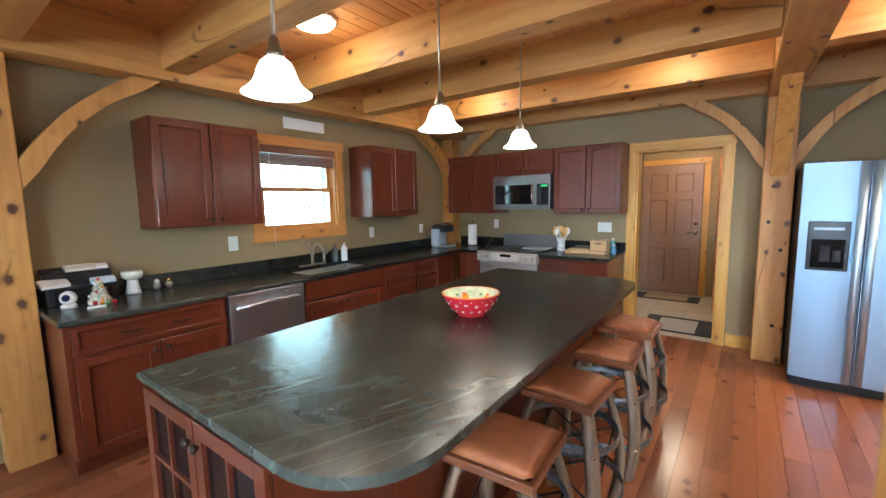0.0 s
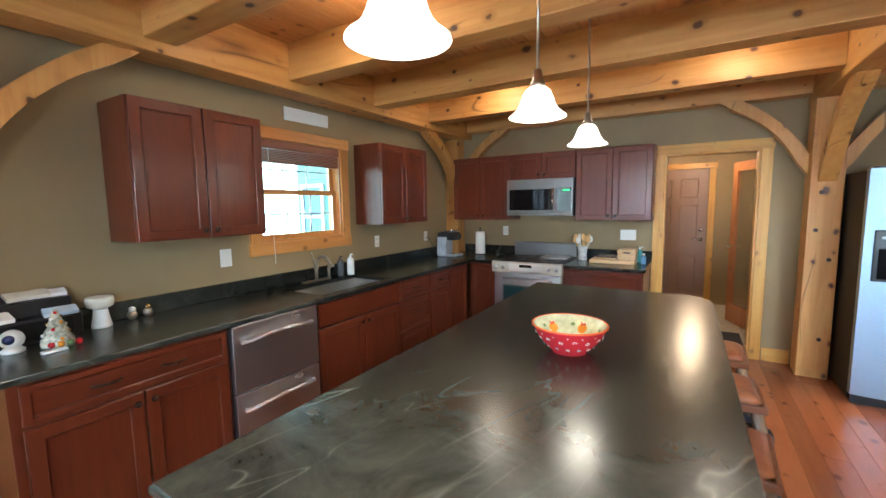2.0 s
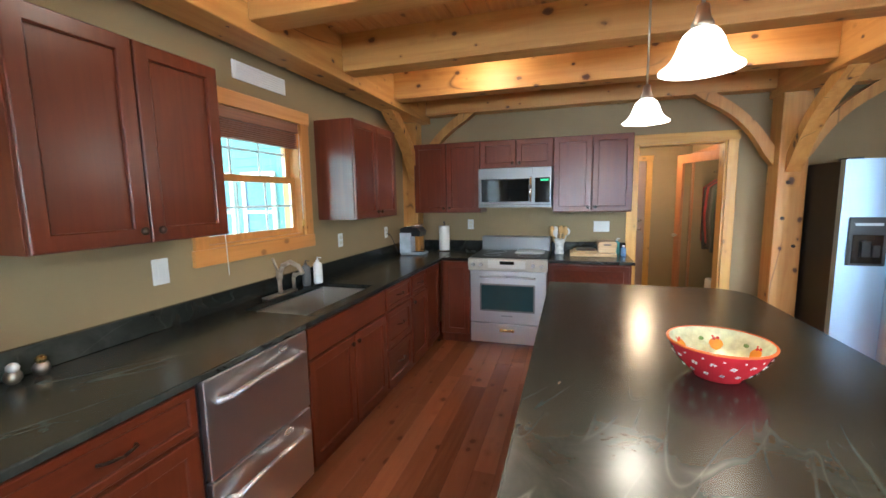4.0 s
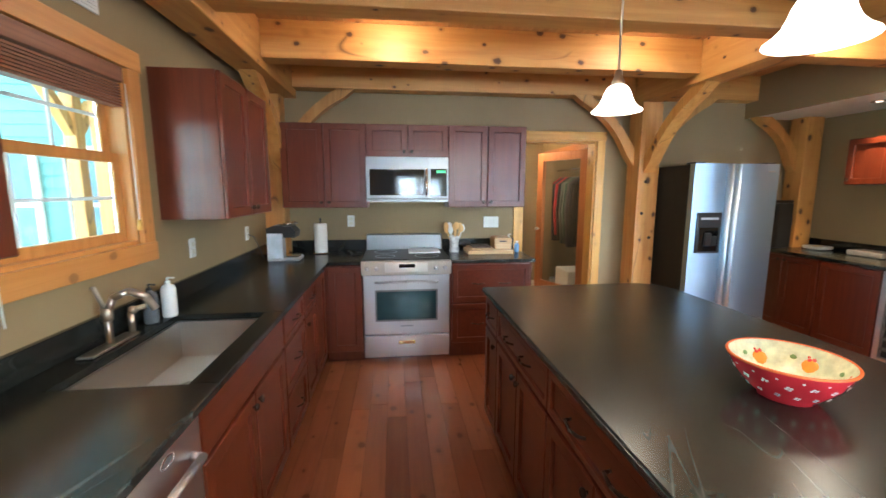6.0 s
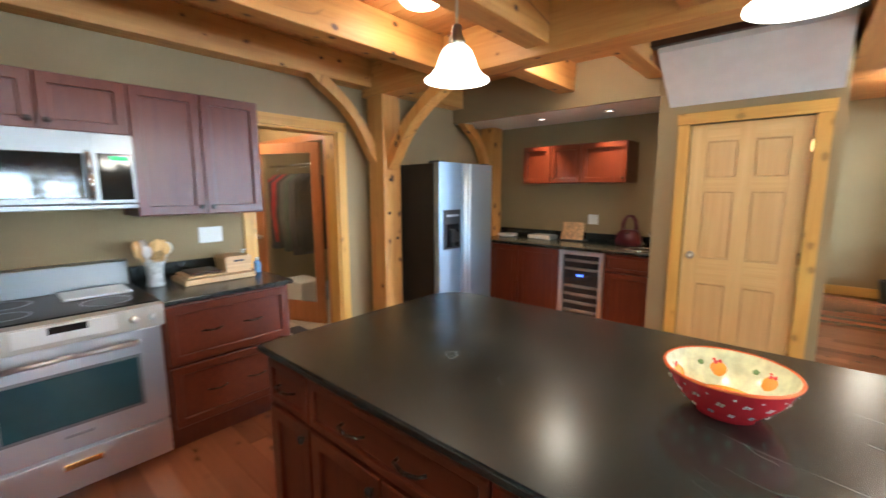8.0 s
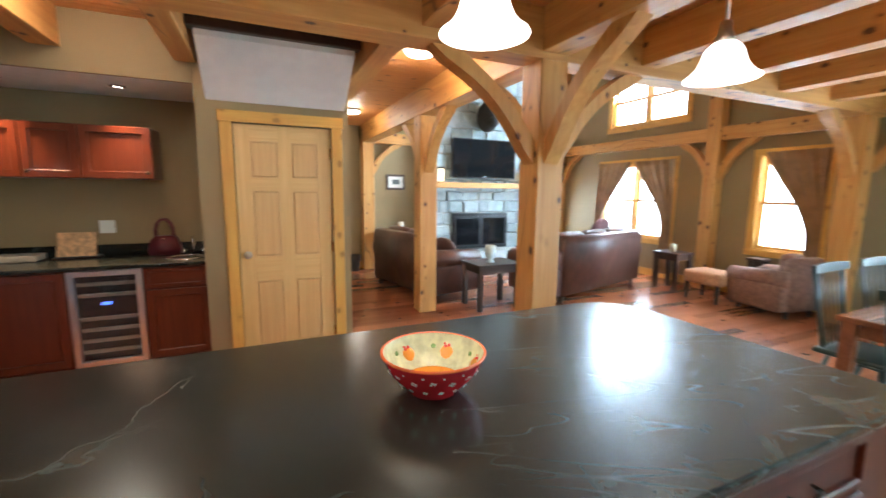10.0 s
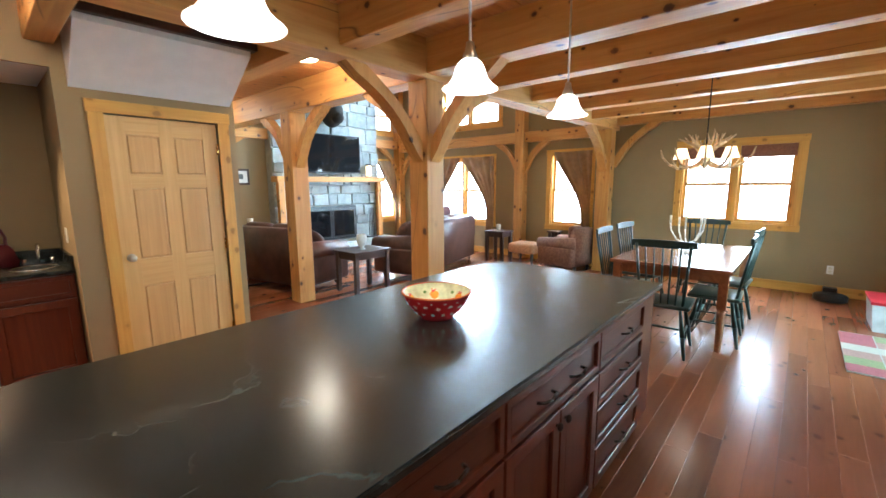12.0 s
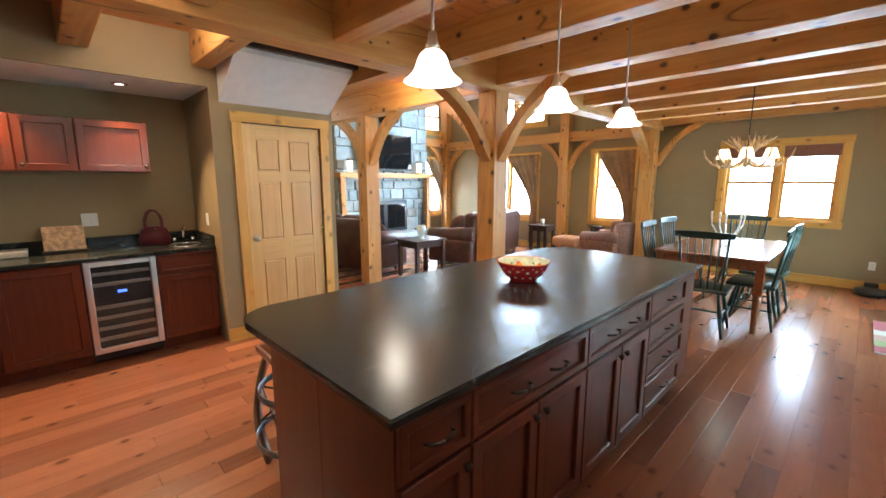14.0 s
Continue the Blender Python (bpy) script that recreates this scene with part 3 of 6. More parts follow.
    part("side_casing", Shape().box(x, x + d, y1, y1 + w, z0, z1, 0.003), mt[2], ob)
    part("head_casing", Shape().box(x, x + d * 1.15, y0 - w - 0.01, y1 + w + 0.01, z1, z1 + w, 0.003), mt[1], ob)
    if sill:
        part("apron", Shape().box(x, x + d * 1.15, y0 - w - 0.01, y1 + w + 0.01, z0 - w, z0, 0.003), mt[1], ob)
    return ob


ob = casing_y("doorway_trim", N, -0.47, 0.33, 0, 2.05, 0.09, -0.022, "pale knotty pine casing round the hall doorway")
sh = Shape().box(-0.47, -0.452, N, N + 0.16, 0, 2.05).box(0.312, 0.33, N, N + 0.16, 0, 2.05).box(-0.452, 0.312, N, N + 0.16, 2.032, 2.05)
part("jamb", sh, CASING[2], ob)
casing_x("window_trim", W, 4.25, 5.11, 1.28, 2.08, 0.09, 0.022, "pine casing round the kitchen window", True, AMBER)
casing_x("pantry_door_trim", 2.03, 3.92, 4.69, 0, 2.045, 0.09, -0.022, "honey pine casing round the pantry door")
casing_y("window_trim", S, -1.74, -0.36, 0.92, 2.06, 0.09, 0.022, "pine casing round the dining window", True)
casing_y("window_trim", S, 1.12, 1.88, 0.72, 2.06, 0.09, 0.022, "pine casing round a living room window", True)
casing_y("window_trim", S, 3.25, 4.85, 0.68, 2.06, 0.09, 0.022, "pine casing round a wide living room window", True)
casing_y("window_trim", S, 3.10, 4.70, 2.78, 3.75, 0.09, 0.022, "pine casing round a high window", True)
casing_x("window_trim", E, -1.92, -1.22, 0.66, 2.06, 0.09, -0.022, "pine casing round the window beside the fireplace", True)
casing_x("window_trim", E, -1.92, -1.30, 2.80, 3.60, 0.09, -0.022, "pine casing round a high window", True)


# ---- cabinets ----
def facing(axis, at, sign):
    """A map from (along the front, outwards, height) to the world, for a front across axis at a place, that looks along sign."""
    def place(sh):
        for v in sh.bm.verts:
            u, o, z = v.co
            v.co = (at + sign * o, u, z) if axis == 0 else (u, at + sign * o, z)
        return sh
    return place


def front_piece(name, F, u0, u1, z0, z1, material, parent, rail=0.058):
    """A shaker front: a frame in one piece with a recessed panel."""
    sh = Shape().ring(u0, u1, z0, z1, rail, 0.001, 0.022)
    bmesh.ops.bevel(sh.bm, geom=[e for e in sh.bm.edges if len(e.link_faces) == 2 and e.calc_face_angle(0) > 1.0], offset=0.002, segments=1, affect="EDGES")
    dr = part(name, F(sh), material, parent)
    part("panel", F(Shape().box(u0 + rail - 0.004, u1 - rail + 0.004, 0.001, 0.007, z0 + rail - 0.004, z1 - rail + 0.004)), material, dr)
    return dr


def knob(F, u, z, parent):
    smooth_part("knob", F(Shape().rod((u, 0.018, z), (u, 0.032, z), 0.006).ball((u, 0.038, z), 0.016, 12, (1, 0.7, 1))), BRONZE, parent, "dark bronze knob")


def pull(F, u, z, parent):
    sh = Shape().tube([(u - 0.055, 0.018, z), (u - 0.045, 0.042, z + 0.004), (u, 0.048, z - 0.002), (u + 0.045, 0.042, z + 0.004), (u + 0.055, 0.018, z)], 0.0055)
    smooth_part("handle", F(sh), BRONZE, parent, "dark bronze twig-shaped pull")


def cabinet(name, label, F, u0, u1, z0, z1, depth, fronts, group, kick=0.0, grain=None):
    """fronts: (kind, u0, u1, z0, z1, knob side or number of pulls)"""
    mid = F(Shape().box((u0 + u1) / 2 - 0.001, (u0 + u1) / 2 + 0.001, -depth / 2 - 0.001, -depth / 2 + 0.001, z0, z0 + 0.002))
    at = tuple(mid.bm.verts[:][0].co)
    mid.bm.free()
    ob = thing(name, label, "cabinet", group, at)
    body = Shape().box(u0, u1, -depth, 0, z0 + kick, z1, 0.002)
    if kick:
        body.box(u0, u1, -depth, -0.06, z0, z0 + kick)
    part("body", F(body), CHERRY, ob)
    for kind, a, b, c, d, h in fronts:
        g = 0.0032
        if kind == "door":
            dr = front_piece("door", F, a + g, b - g, c + g, d - g, CHERRY, ob)
            if h:
                knob(F, b - 0.035 if "r" in h else a + 0.035, c + 0.05 if "b" in h else d - 0.05, dr)
        elif kind == "slab":
            part("drawer", F(Shape().box(a + g, b - g, 0.001, 0.02, c + g, d - g, 0.004)), CHERRY_H, ob)
        elif kind == "glass":
            sh = Shape()
            r, t = 0.05, 0.02
            sh.box(a + g, a + r, 0.001, t, c, d, 0.002).box(b - r, b - g, 0.001, t, c, d, 0.002)
            sh.box(a + r, b - r, 0.001, t, c, c + r, 0.002).box(a + r, b - r, 0.001, t, d - r, d, 0.002)
            m = (a + b) / 2
            sh.box(m - 0.009, m + 0.009, 0.004, 0.018, c + r, d - r)
            for k in (1, 2):
                zz = c + (d - c) * k / 3
                sh.box(a + r, b - r, 0.004, 0.018, zz - 0.009, zz + 0.009)
            dr = part("door", F(sh), CHERRY, ob, "glazed cherry door with muntins")
            p = part("pane", F(Shape().box(a + r, b - r, 0.003, 0.006, c + r, d - r)), BLACKGLASS, dr, "dark glass pane")
            knob(F, b - 0.03 if "r" in h else a + 0.03, d - 0.06, dr)
        else:
            if d - c > 0.2:
                dr = front_piece("drawer", F, a + g, b - g, c + g, d - g, CHERRY_H, ob, 0.05)
            else:
                dr = front_piece("drawer", F, a + g, b - g, c + g, d - g, CHERRY_H, ob, 0.032)
            for i in range(h):
                pull(F, a + (b - a) * (i + 1) / (h + 1) if h > 1 else (a + b) / 2, (c + d) / 2, dr)
    return ob


K, TOP = 0.10, 0.895
UP = "dark cherry upper cabinet with shaker doors on the wall"
LOW = "dark cherry base cabinet with shaker fronts under the stone counter"
Fw = facing(0, -2.70, 1)
cabinet("upper_cabinet", UP, Fw, 3.31, 4.07, 1.38, 2.14, 0.318, [("door", 3.31, 3.69, 1.38, 2.14, "rb"), ("door", 3.69, 4.07, 1.38, 2.14, "lb")], "upper cabinets")
cabinet("upper_cabinet", UP, Fw, 5.30, 6.06, 1.38, 2.14, 0.318, [("door", 5.30, 5.68, 1.38, 2.14, "rb"), ("door", 5.68, 6.06, 1.38, 2.14, "lb")], "upper cabinets")
Fn = facing(1, 6.91, -1)
cabinet("upper_cabinet", UP, Fn, -2.82, -2.06, 1.37, 2.13, 0.328, [("door", -2.82, -2.44, 1.37, 2.13, "rb"), ("door", -2.44, -2.06, 1.37, 2.13, "lb")], "upper cabinets")
cabinet("upper_cabinet", "short dark cherry cabinet above the microwave", Fn, -2.06, -1.30, 1.835, 2.13, 0.328, [("door", -2.06, -1.68, 1.835, 2.13, "rb"), ("door", -1.68, -1.30, 1.835, 2.13, "lb")], "upper cabinets")
cabinet("upper_cabinet", UP, Fn, -1.30, -0.55, 1.37, 2.13, 0.328, [("door", -1.30, -0.925, 1.37, 2.13, "rb"), ("door", -0.925, -0.55, 1.37, 2.13, "lb")], "upper cabinets")
Fb = facing(0, -2.42, 1)
cabinet("base_cabinet", LOW, Fb, 2.72, 3.595, 0, TOP, 0.60, [("drawer", 2.75, 3.58, 0.71, 0.88, 2), ("door", 2.75, 3.165, 0.11, 0.70, "rt"), ("door", 3.165, 3.58, 0.11, 0.70, "lt")], "base cabinets", K)
cabinet("base_cabinet", "dark cherry sink base with a false drawer front", Fb, 4.225, 5.17, 0, TOP - 0.2, 0.60, [("slab", 4.235, 5.16, 0.71, 0.88, 0), ("door", 4.235, 4.70, 0.11, 0.70, "rt"), ("door", 4.70, 5.16, 0.11, 0.70, "lt")], "base cabinets", K)
cabinet("base_cabinet", "dark cherry base cabinet with a stack of drawers", Fb, 5.17, 5.67, 0, TOP, 0.60, [("drawer", 5.18, 5.66, 0.71, 0.88, 1), ("drawer", 5.18, 5.66, 0.42, 0.70, 1), ("drawer", 5.18, 5.66, 0.11, 0.41, 1)], "base cabinets", K)
cabinet("base_cabinet", LOW, Fb, 5.67, 6.45, 0, TOP, 0.60, [("drawer", 5.68, 6.06, 0.71, 0.88, 1), ("door", 5.68, 6.06, 0.11, 0.70, "lt"), ("door", 6.06, 6.44, 0.11, 0.88, "")], "base cabinets", K)
Fm = facing(1, 6.56, -1)
cabinet("base_cabinet", "narrow dark cherry corner base cabinet beside the range", Fm, -2.42, -2.095, 0, TOP, 0.66, [("door", -2.39, -2.10, 0.11, 0.88, "")], "base cabinets", K)
cabinet("base_cabinet", "dark cherry base cabinet with a stack of drawers beside the range", Fm, -1.325, -0.575, 0, TOP, 0.66, [("drawer", -1.31, -0.59, 0.53, 0.88, 2), ("drawer", -1.31, -0.59, 0.15, 0.52, 2)], "base cabinets", K)

# ---- counters ----
sh = Shape().box(W + 0.001, -2.375, 2.70, 4.33, TOP, 0.925, 0.006).box(W + 0.001, -2.88, 4.33, 5.10, TOP, 0.925).box(-2.47, -2.375, 4.33, 5.10, TOP, 0.925, 0.006)
sh.box(W + 0.001, -2.375, 5.10, 7.238, TOP, 0.925, 0.006).box(-2.375, -2.10, 6.51, 7.238, TOP, 0.925, 0.006)
tagged(part("countertop", sh, STONE_TOP), "dark veined soapstone counter along the kitchen walls", "countertop")
tagged(part("countertop", Shape().box(-1.32, -0.555, 6.51, 7.238, TOP, 0.925, 0.006), STONE_TOP), "dark soapstone counter beside the range", "countertop")
sh = Shape().box(W + 0.001, W + 0.024, 2.70, 7.21, 0.926, 1.03, 0.003).box(-2.83, -2.10, 7.214, 7.238, 0.926, 1.03, 0.003)
tagged(part("backsplash", sh, STONE_TOP), "low soapstone backsplash on the counter", "backsplash")
tagged(part("backsplash", Shape().box(-1.32, -0.555, 7.214, 7.238, 0.926, 1.03, 0.003), STONE_TOP), "low soapstone backsplash on the counter", "backsplash")


# ---- island ----
def arc(cx, cy, r, a0, a1, n=10):
    return [(cx + r * math.cos(radians(a0 + (a1 - a0) * i / n)), cy + r * math.sin(radians(a0 + (a1 - a0) * i / n))) for i in range(n + 1)]


outline = [(-1.262, 2.712)] + arc(-0.33, 2.992, 0.28, -90, 0) + arc(-0.27, 5.31, 0.20, 0, 90) + [(-1.262, 5.51)]
sh = Shape().prism(outline, 2, 0.893, 0.925)
bmesh.ops.bevel(sh.bm, geom=[e for e in sh.bm.edges if abs(e.verts[0].co.z - e.verts[1].co.z) < 1e-5], offset=0.007, segments=3, affect="EDGES")
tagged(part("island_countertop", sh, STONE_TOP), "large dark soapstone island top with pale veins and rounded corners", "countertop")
ISL = "dark cherry island cabinet under the stone top"
Fi = facing(0, -1.222, -1)
for a, b, kind in ((5.18, 5.47, "one"), (4.41, 5.18, "two"), (3.65, 4.41, "two"), (2.98, 3.65, "four")):
    if kind == "four":
        fr = [("drawer", a, b, z0, z1, 1) for z0, z1 in ((0.70, 0.88), (0.52, 0.69), (0.33, 0.51), (0.11, 0.32))]
    elif kind == "one":
        fr = [("drawer", a, b, 0.70, 0.88, 1), ("door", a, b, 0.11, 0.69, "lt")]
    else:
        m = (a + b) / 2
        fr = [("drawer", a, b, 0.70, 0.88, 2), ("door", a, m, 0.11, 0.69, "rt"), ("door", m, b, 0.11, 0.69, "lt")]
    cabinet("island_cabinet", ISL, Fi, a, b, 0, 0.892, 0.42, fr, "island cabinets", K)
tagged(part("island_side_panel", Shape().box(-1.222, -0.803, 2.741, 2.979, 0.10, 0.892, 0.002).box(-1.16, -0.803, 2.80, 2.979, 0, 0.10), CHERRY), "plain dark cherry panel at the island's corner", "cabinet")
Fs = facing(1, 2.74, -1)
ob = thing("island_cabinet", "glazed dark cherry cabinet in the island's end", "cabinet", "island cabinets", (-0.80, 2.95, 0))
part("body", Fs(Shape().box(-0.802, -0.40, -0.45, 0.0, 0.10, 0.892, 0.002).box(-0.802, -0.42, -0.45, -0.06, 0, 0.10).box(-1.222, -0.803, 0.0015, 0.004, 0.10, 0.892)), CHERRY, ob)
for a, b, hs in ((-1.217, -0.812, "r"), (-0.806, -0.402, "l")):
    sh = Shape()
    r, t, c, d = 0.052, 0.024, 0.12, 0.878
    sh.box(a, a + r, 0.004, t, c, d, 0.002).box(b - r, b, 0.004, t, c, d, 0.002).box(a + r, b - r, 0.004, t, c, c + r).box(a + r, b - r, 0.004, t, d - r, d)
    sh.box((a + b) / 2 - 0.008, (a + b) / 2 + 0.008, 0.008, 0.022, c + r, d - r)
    for k in (1, 2):
        sh.box(a + r, b - r, 0.008, 0.0215, c + 0.253 * k - 0.008, c + 0.253 * k + 0.008)
    dr = part("door", Fs(sh), CHERRY, ob, "cherry door with glass panes and muntins")
    part("pane", Fs(Shape().box(a + r, b - r, 0.006, 0.010, c + r, d - r)), BLACKGLASS, dr, "dark glass pane")
    knob(Fs, b - 0.026 if hs == "r" else a + 0.026, 0.80, dr)
ob = tagged(part("island_back_panel", Shape().box(-0.80, -0.40, 3.19, 5.47, 0, 0.892, 0.003), CHERRY), "plain dark cherry back of the island", "cabinet")

# ---- range ----
DIM_STEEL = steel("dim_brushed_steel", 0, 0.30, (0.27, 0.27, 0.27))
ob = thing("range", "stainless steel slide-in range with a black glass cooktop", "stove", at=(-1.713, 6.9, 0))
X0, X1 = -2.093, -1.333
part("body", Shape().box(X0, X1, 6.56, 7.2, 0.05, 0.90).box(X0 + 0.03, X1 - 0.03, 6.62, 7.2, 0, 0.05), STEEL_Z, ob)
part("cooktop", Shape().box(X0 - 0.008, X1 + 0.008, 6.54, 7.15, 0.905, 0.935, 0.004), plain("ceramic_glass", (0.006, 0.006, 0.007), 0.3, 0.0, 0.05, spec=0.12), ob, "black glass cooktop")
for cx, cy, r in ((-1.90, 6.72, 0.09), (-1.52, 6.72, 0.11), (-1.90, 7.0, 0.11), (-1.52, 7.0, 0.08)):
    part("burner", Shape().turned([(r, 0.9355), (r, 0.9375), (r - 0.006, 0.9375), (r - 0.006, 0.9355)], (cx, cy, 0), 28, False), GREYPLASTIC, ob)
part("griddle", Shape().box(-1.68, -1.38, 6.86, 7.10, 0.9355, 0.950, 0.004), STEEL_Y, ob, "steel griddle plate")
part("back_guard", Shape().box(X0, X1, 7.15, 7.235, 0.905, 1.09, 0.008), DIM_STEEL, ob)
part("control_panel", Shape().prism([(6.56, 0.93), (6.475, 0.925), (6.485, 0.81), (6.56, 0.81)], 0, X0 - 0.008, X1 + 0.008), plain("satin_panel", (0.62, 0.59, 0.52), 0.32, 0.35, 0.03), ob)
part("panel_inset", Shape().box(-1.90, -1.53, 6.470, 6.478, 0.835, 0.915, 0.003), WHITEPLASTIC, ob, "pale rounded control panel")
part("display", Shape().box(-1.78, -1.64, 6.466, 6.471, 0.875, 0.908, 0.002), BLACKGLASS, ob, "dark display")
for kx in (-2.05, -1.97, -1.46, -1.38):
    smooth_part("knob", Shape().rod((kx, 6.479, 0.868), (kx, 6.448, 0.870), 0.019, 0.016, 18), STEEL_X, ob)
dr = part("oven_door", Shape().box(X0 + 0.004, X1 - 0.004, 6.52, 6.56, 0.265, 0.80, 0.006), STEEL_X, ob)
part("window", Shape().box(-1.975, -1.455, 6.516, 6.522, 0.40, 0.655, 0.003), REFLECTION_GLASS, dr, "dark oven window with a teal reflection in its colour")
part("window_frame", Shape().box(-1.99, -1.44, 6.518, 6.5205, 0.385, 0.67, 0.001), DIM_STEEL, dr)
smooth_part("handle", Shape().tube([(-1.98, 6.52, 0.735), (-1.96, 6.475, 0.742), (-1.713, 6.462, 0.752), (-1.465, 6.475, 0.742), (-1.445, 6.52, 0.735)], 0.013, 12), STEEL_X, dr)
part("name_plate", Shape().box(-1.77, -1.66, 6.5165, 6.5195, 0.335, 0.348), GREYPLASTIC, dr)
dr = part("bottom_drawer", Shape().box(X0 + 0.004, X1 - 0.004, 6.52, 6.56, 0.055, 0.25, 0.006), STEEL_X, ob)
part("drawer_handle", Shape().box(-1.79, -1.64, 6.508, 6.5195, 0.175, 0.205, 0.004), BRASS, dr)

# ---- microwave ----
ob = thing("microwave", "stainless steel over-the-range microwave with a black glass door", "microwave", at=(-1.687, 7.0, 1.42))
part("body", Shape().box(-2.064, -1.31, 6.84, 7.238, 1.425, 1.832), BLACK, ob)
dr = part("door", Shape().box(-2.064, -1.50, 6.815, 6.84, 1.455, 1.832, 0.004), DIM_STEEL, ob)
part("window", Shape().box(-2.03, -1.535, 6.811, 6.816, 1.485, 1.72, 0.004), BLACKGLASS, dr, "black glass window")
smooth_part("handle", Shape().tube([(-1.515, 6.815, 1.48), (-1.515, 6.775, 1.50), (-1.515, 6.768, 1.61), (-1.515, 6.775, 1.71), (-1.515, 6.815, 1.73)], 0.012, 12), CHROME, dr)
part("control_panel", Shape().box(-1.50, -1.31, 6.815, 6.84, 1.455, 1.832, 0.004), DIM_STEEL, ob)
part("keypad", Shape().box(-1.475, -1.325, 6.811, 6.8165, 1.475, 1.725, 0.003), BLACKGLASS, ob)
part("display", Shape().box(-1.42, -1.34, 6.809, 6.812, 1.69, 1.712), glow("green_digits", (0.1, 0.8, 0.3), 0.25), ob, "lit green clock digits")
part("vent_strip", Shape().box(-2.064, -1.31, 6.815, 6.84, 1.425, 1.45, 0.003), DIM_STEEL, ob)

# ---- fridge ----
# both steels carry the windows' blue reflection in their base colour
SKY_TINTED_STEEL = steel("sky_tinted_steel", 0, 0.42, (0.34, 0.45, 0.57))
SKY_TINTED_HANDLE = steel("sky_tinted_handle", 2, 0.50, (0.58, 0.72, 0.83))
ob = thing("fridge", "side-by-side stainless steel fridge with a water dispenser and black sides", "fridge", at=(1.30, 6.8, 0))
FX0, FX1, FM = 0.875, 1.718, 1.245
part("body", Shape().box(FX0 + 0.004, FX1 - 0.004, 6.52, 7.20, 0.03, 1.765, 0.004), BLACKSIDE, ob, "textured black cabinet")
part("kick_grille", Shape().box(FX0 + 0.02, FX1 - 0.02, 6.50, 6.53, 0.0, 0.075), BLACK, ob)
for a, b in ((FX0, FM - 0.004), (FM + 0.004, FX1)):
    sh = Shape()
    n = 10
    pts = []
    for i in range(n + 1):
        f = i / n
        pts.append((a + (b - a) * f, 6.452 - 0.018 * math.sin(math.pi * f)))
    sh.prism(pts + [(b, 6.515), (a, 6.515)], 2, 0.085, 1.775)
    dr = part("door", sh, SKY_TINTED_STEEL, ob)
    hx = b - 0.03 if a == FX0 else a + 0.03
    part("handle", Shape().prism([(hx - 0.026, 6.452), (hx - 0.020, 6.408), (hx - 0.006, 6.398), (hx + 0.006, 6.398), (hx + 0.020, 6.408), (hx + 0.026, 6.452)], 2, 0.10, 1.772), SKY_TINTED_HANDLE, dr, "full-height steel handle, tinted with the windows' blue reflection", 50)
dp = part("dispenser", Shape().box(0.925, 1.165, 6.428, 6.45, 0.96, 1.335, 0.006), BLACK, ob, "black water and ice dispenser")
part("recess", Shape().box(0.95, 1.14, 6.425, 6.43, 0.98, 1.20, 0.002), BLACKGLASS, dp)
part("paddle", Shape().box(1.0, 1.06, 6.405, 6.428, 1.03, 1.15, 0.006).box(1.07, 1.12, 6.41, 6.428, 1.03, 1.12, 0.006), BLACKSIDE, dp)
part("buttons", Shape().box(0.96, 1.13, 6.424, 6.429, 1.27, 1.29, 0.001), GREYPLASTIC, dp)
part("hinge_cover", Shape().box(FX0 + 0.02, FX0 + 0.12, 6.47, 6.60, 1.766, 1.79, 0.006), BLACK, ob)
part("hinge_cover", Shape().box(FX1 - 0.12, FX1 - 0.02, 6.47, 6.60, 1.766, 1.79, 0.006), BLACK, ob)
part("badge", Shape().box(1.60, 1.66, 6.4355, 6.441, 1.70, 1.712), GREYPLASTIC, ob)

# ---- dishwasher ----
ob = thing("dishwasher", "stainless steel two-drawer dishwasher under the counter", "dishwasher", at=(-2.7, 3.91, 0))
part("body", Shape().box(-3.0, -2.425, 3.60, 4.22, 0.08, 0.89).box(-3.0, -2.50, 3.61, 4.21, 0, 0.08), BLACK, ob)
for z0, z1 in ((0.10, 0.475), (0.485, 0.885)):
    dr = part("drawer", Shape().box(-2.425, -2.392, 3.605, 4.215, z0, z1, 0.005), STEEL_Y, ob)
    smooth_part("handle", Shape().tube([(-2.392, 3.66, z1 - 0.10), (-2.352, 3.685, z1 - 0.09), (-2.342, 3.91, z1 - 0.075), (-2.352, 4.135, z1 - 0.09), (-2.392, 4.16, z1 - 0.10)], 0.013, 12), STEEL_Y, dr)
    smooth_part("badge", Shape().tube([(-2.391, 4.04 + 0.028 * math.cos(a * 0.524), z1 - 0.032 + 0.013 * math.sin(a * 0.524)) for a in range(13)], 0.003, 6), CHROME, dr)


# ---- lamps ----
def bulb(x, y, z, watts, colour=(1.0, 0.87, 0.69), size=0.085):
    o = new("bulb", bpy.data.lights.new("bulb", "POINT"))
    o.data.energy, o.data.color, o.data.shadow_soft_size = watts, colour, size
    o.location = (x, y, z)
    return o


BELL = [(0.030, 0.150), (0.045, 0.146), (0.062, 0.130), (0.074, 0.105), (0.083, 0.075), (0.096, 0.045), (0.118, 0.018), (0.140, 0.002), (0.142, -0.004),
        (0.134, 0.002), (0.112, 0.022), (0.091, 0.048), (0.078, 0.078), (0.068, 0.108), (0.056, 0.126), (0.030, 0.140)]
BELL = [(r * 0.80, h * 0.76) for r, h in BELL]


def pendant(x, y, z):
    ob = thing("pendant_lamp", "lit bell-shaped frosted glass pendant lamp on a nickel rod", "lamp", "pendant lamps over the island", (x, y, z))
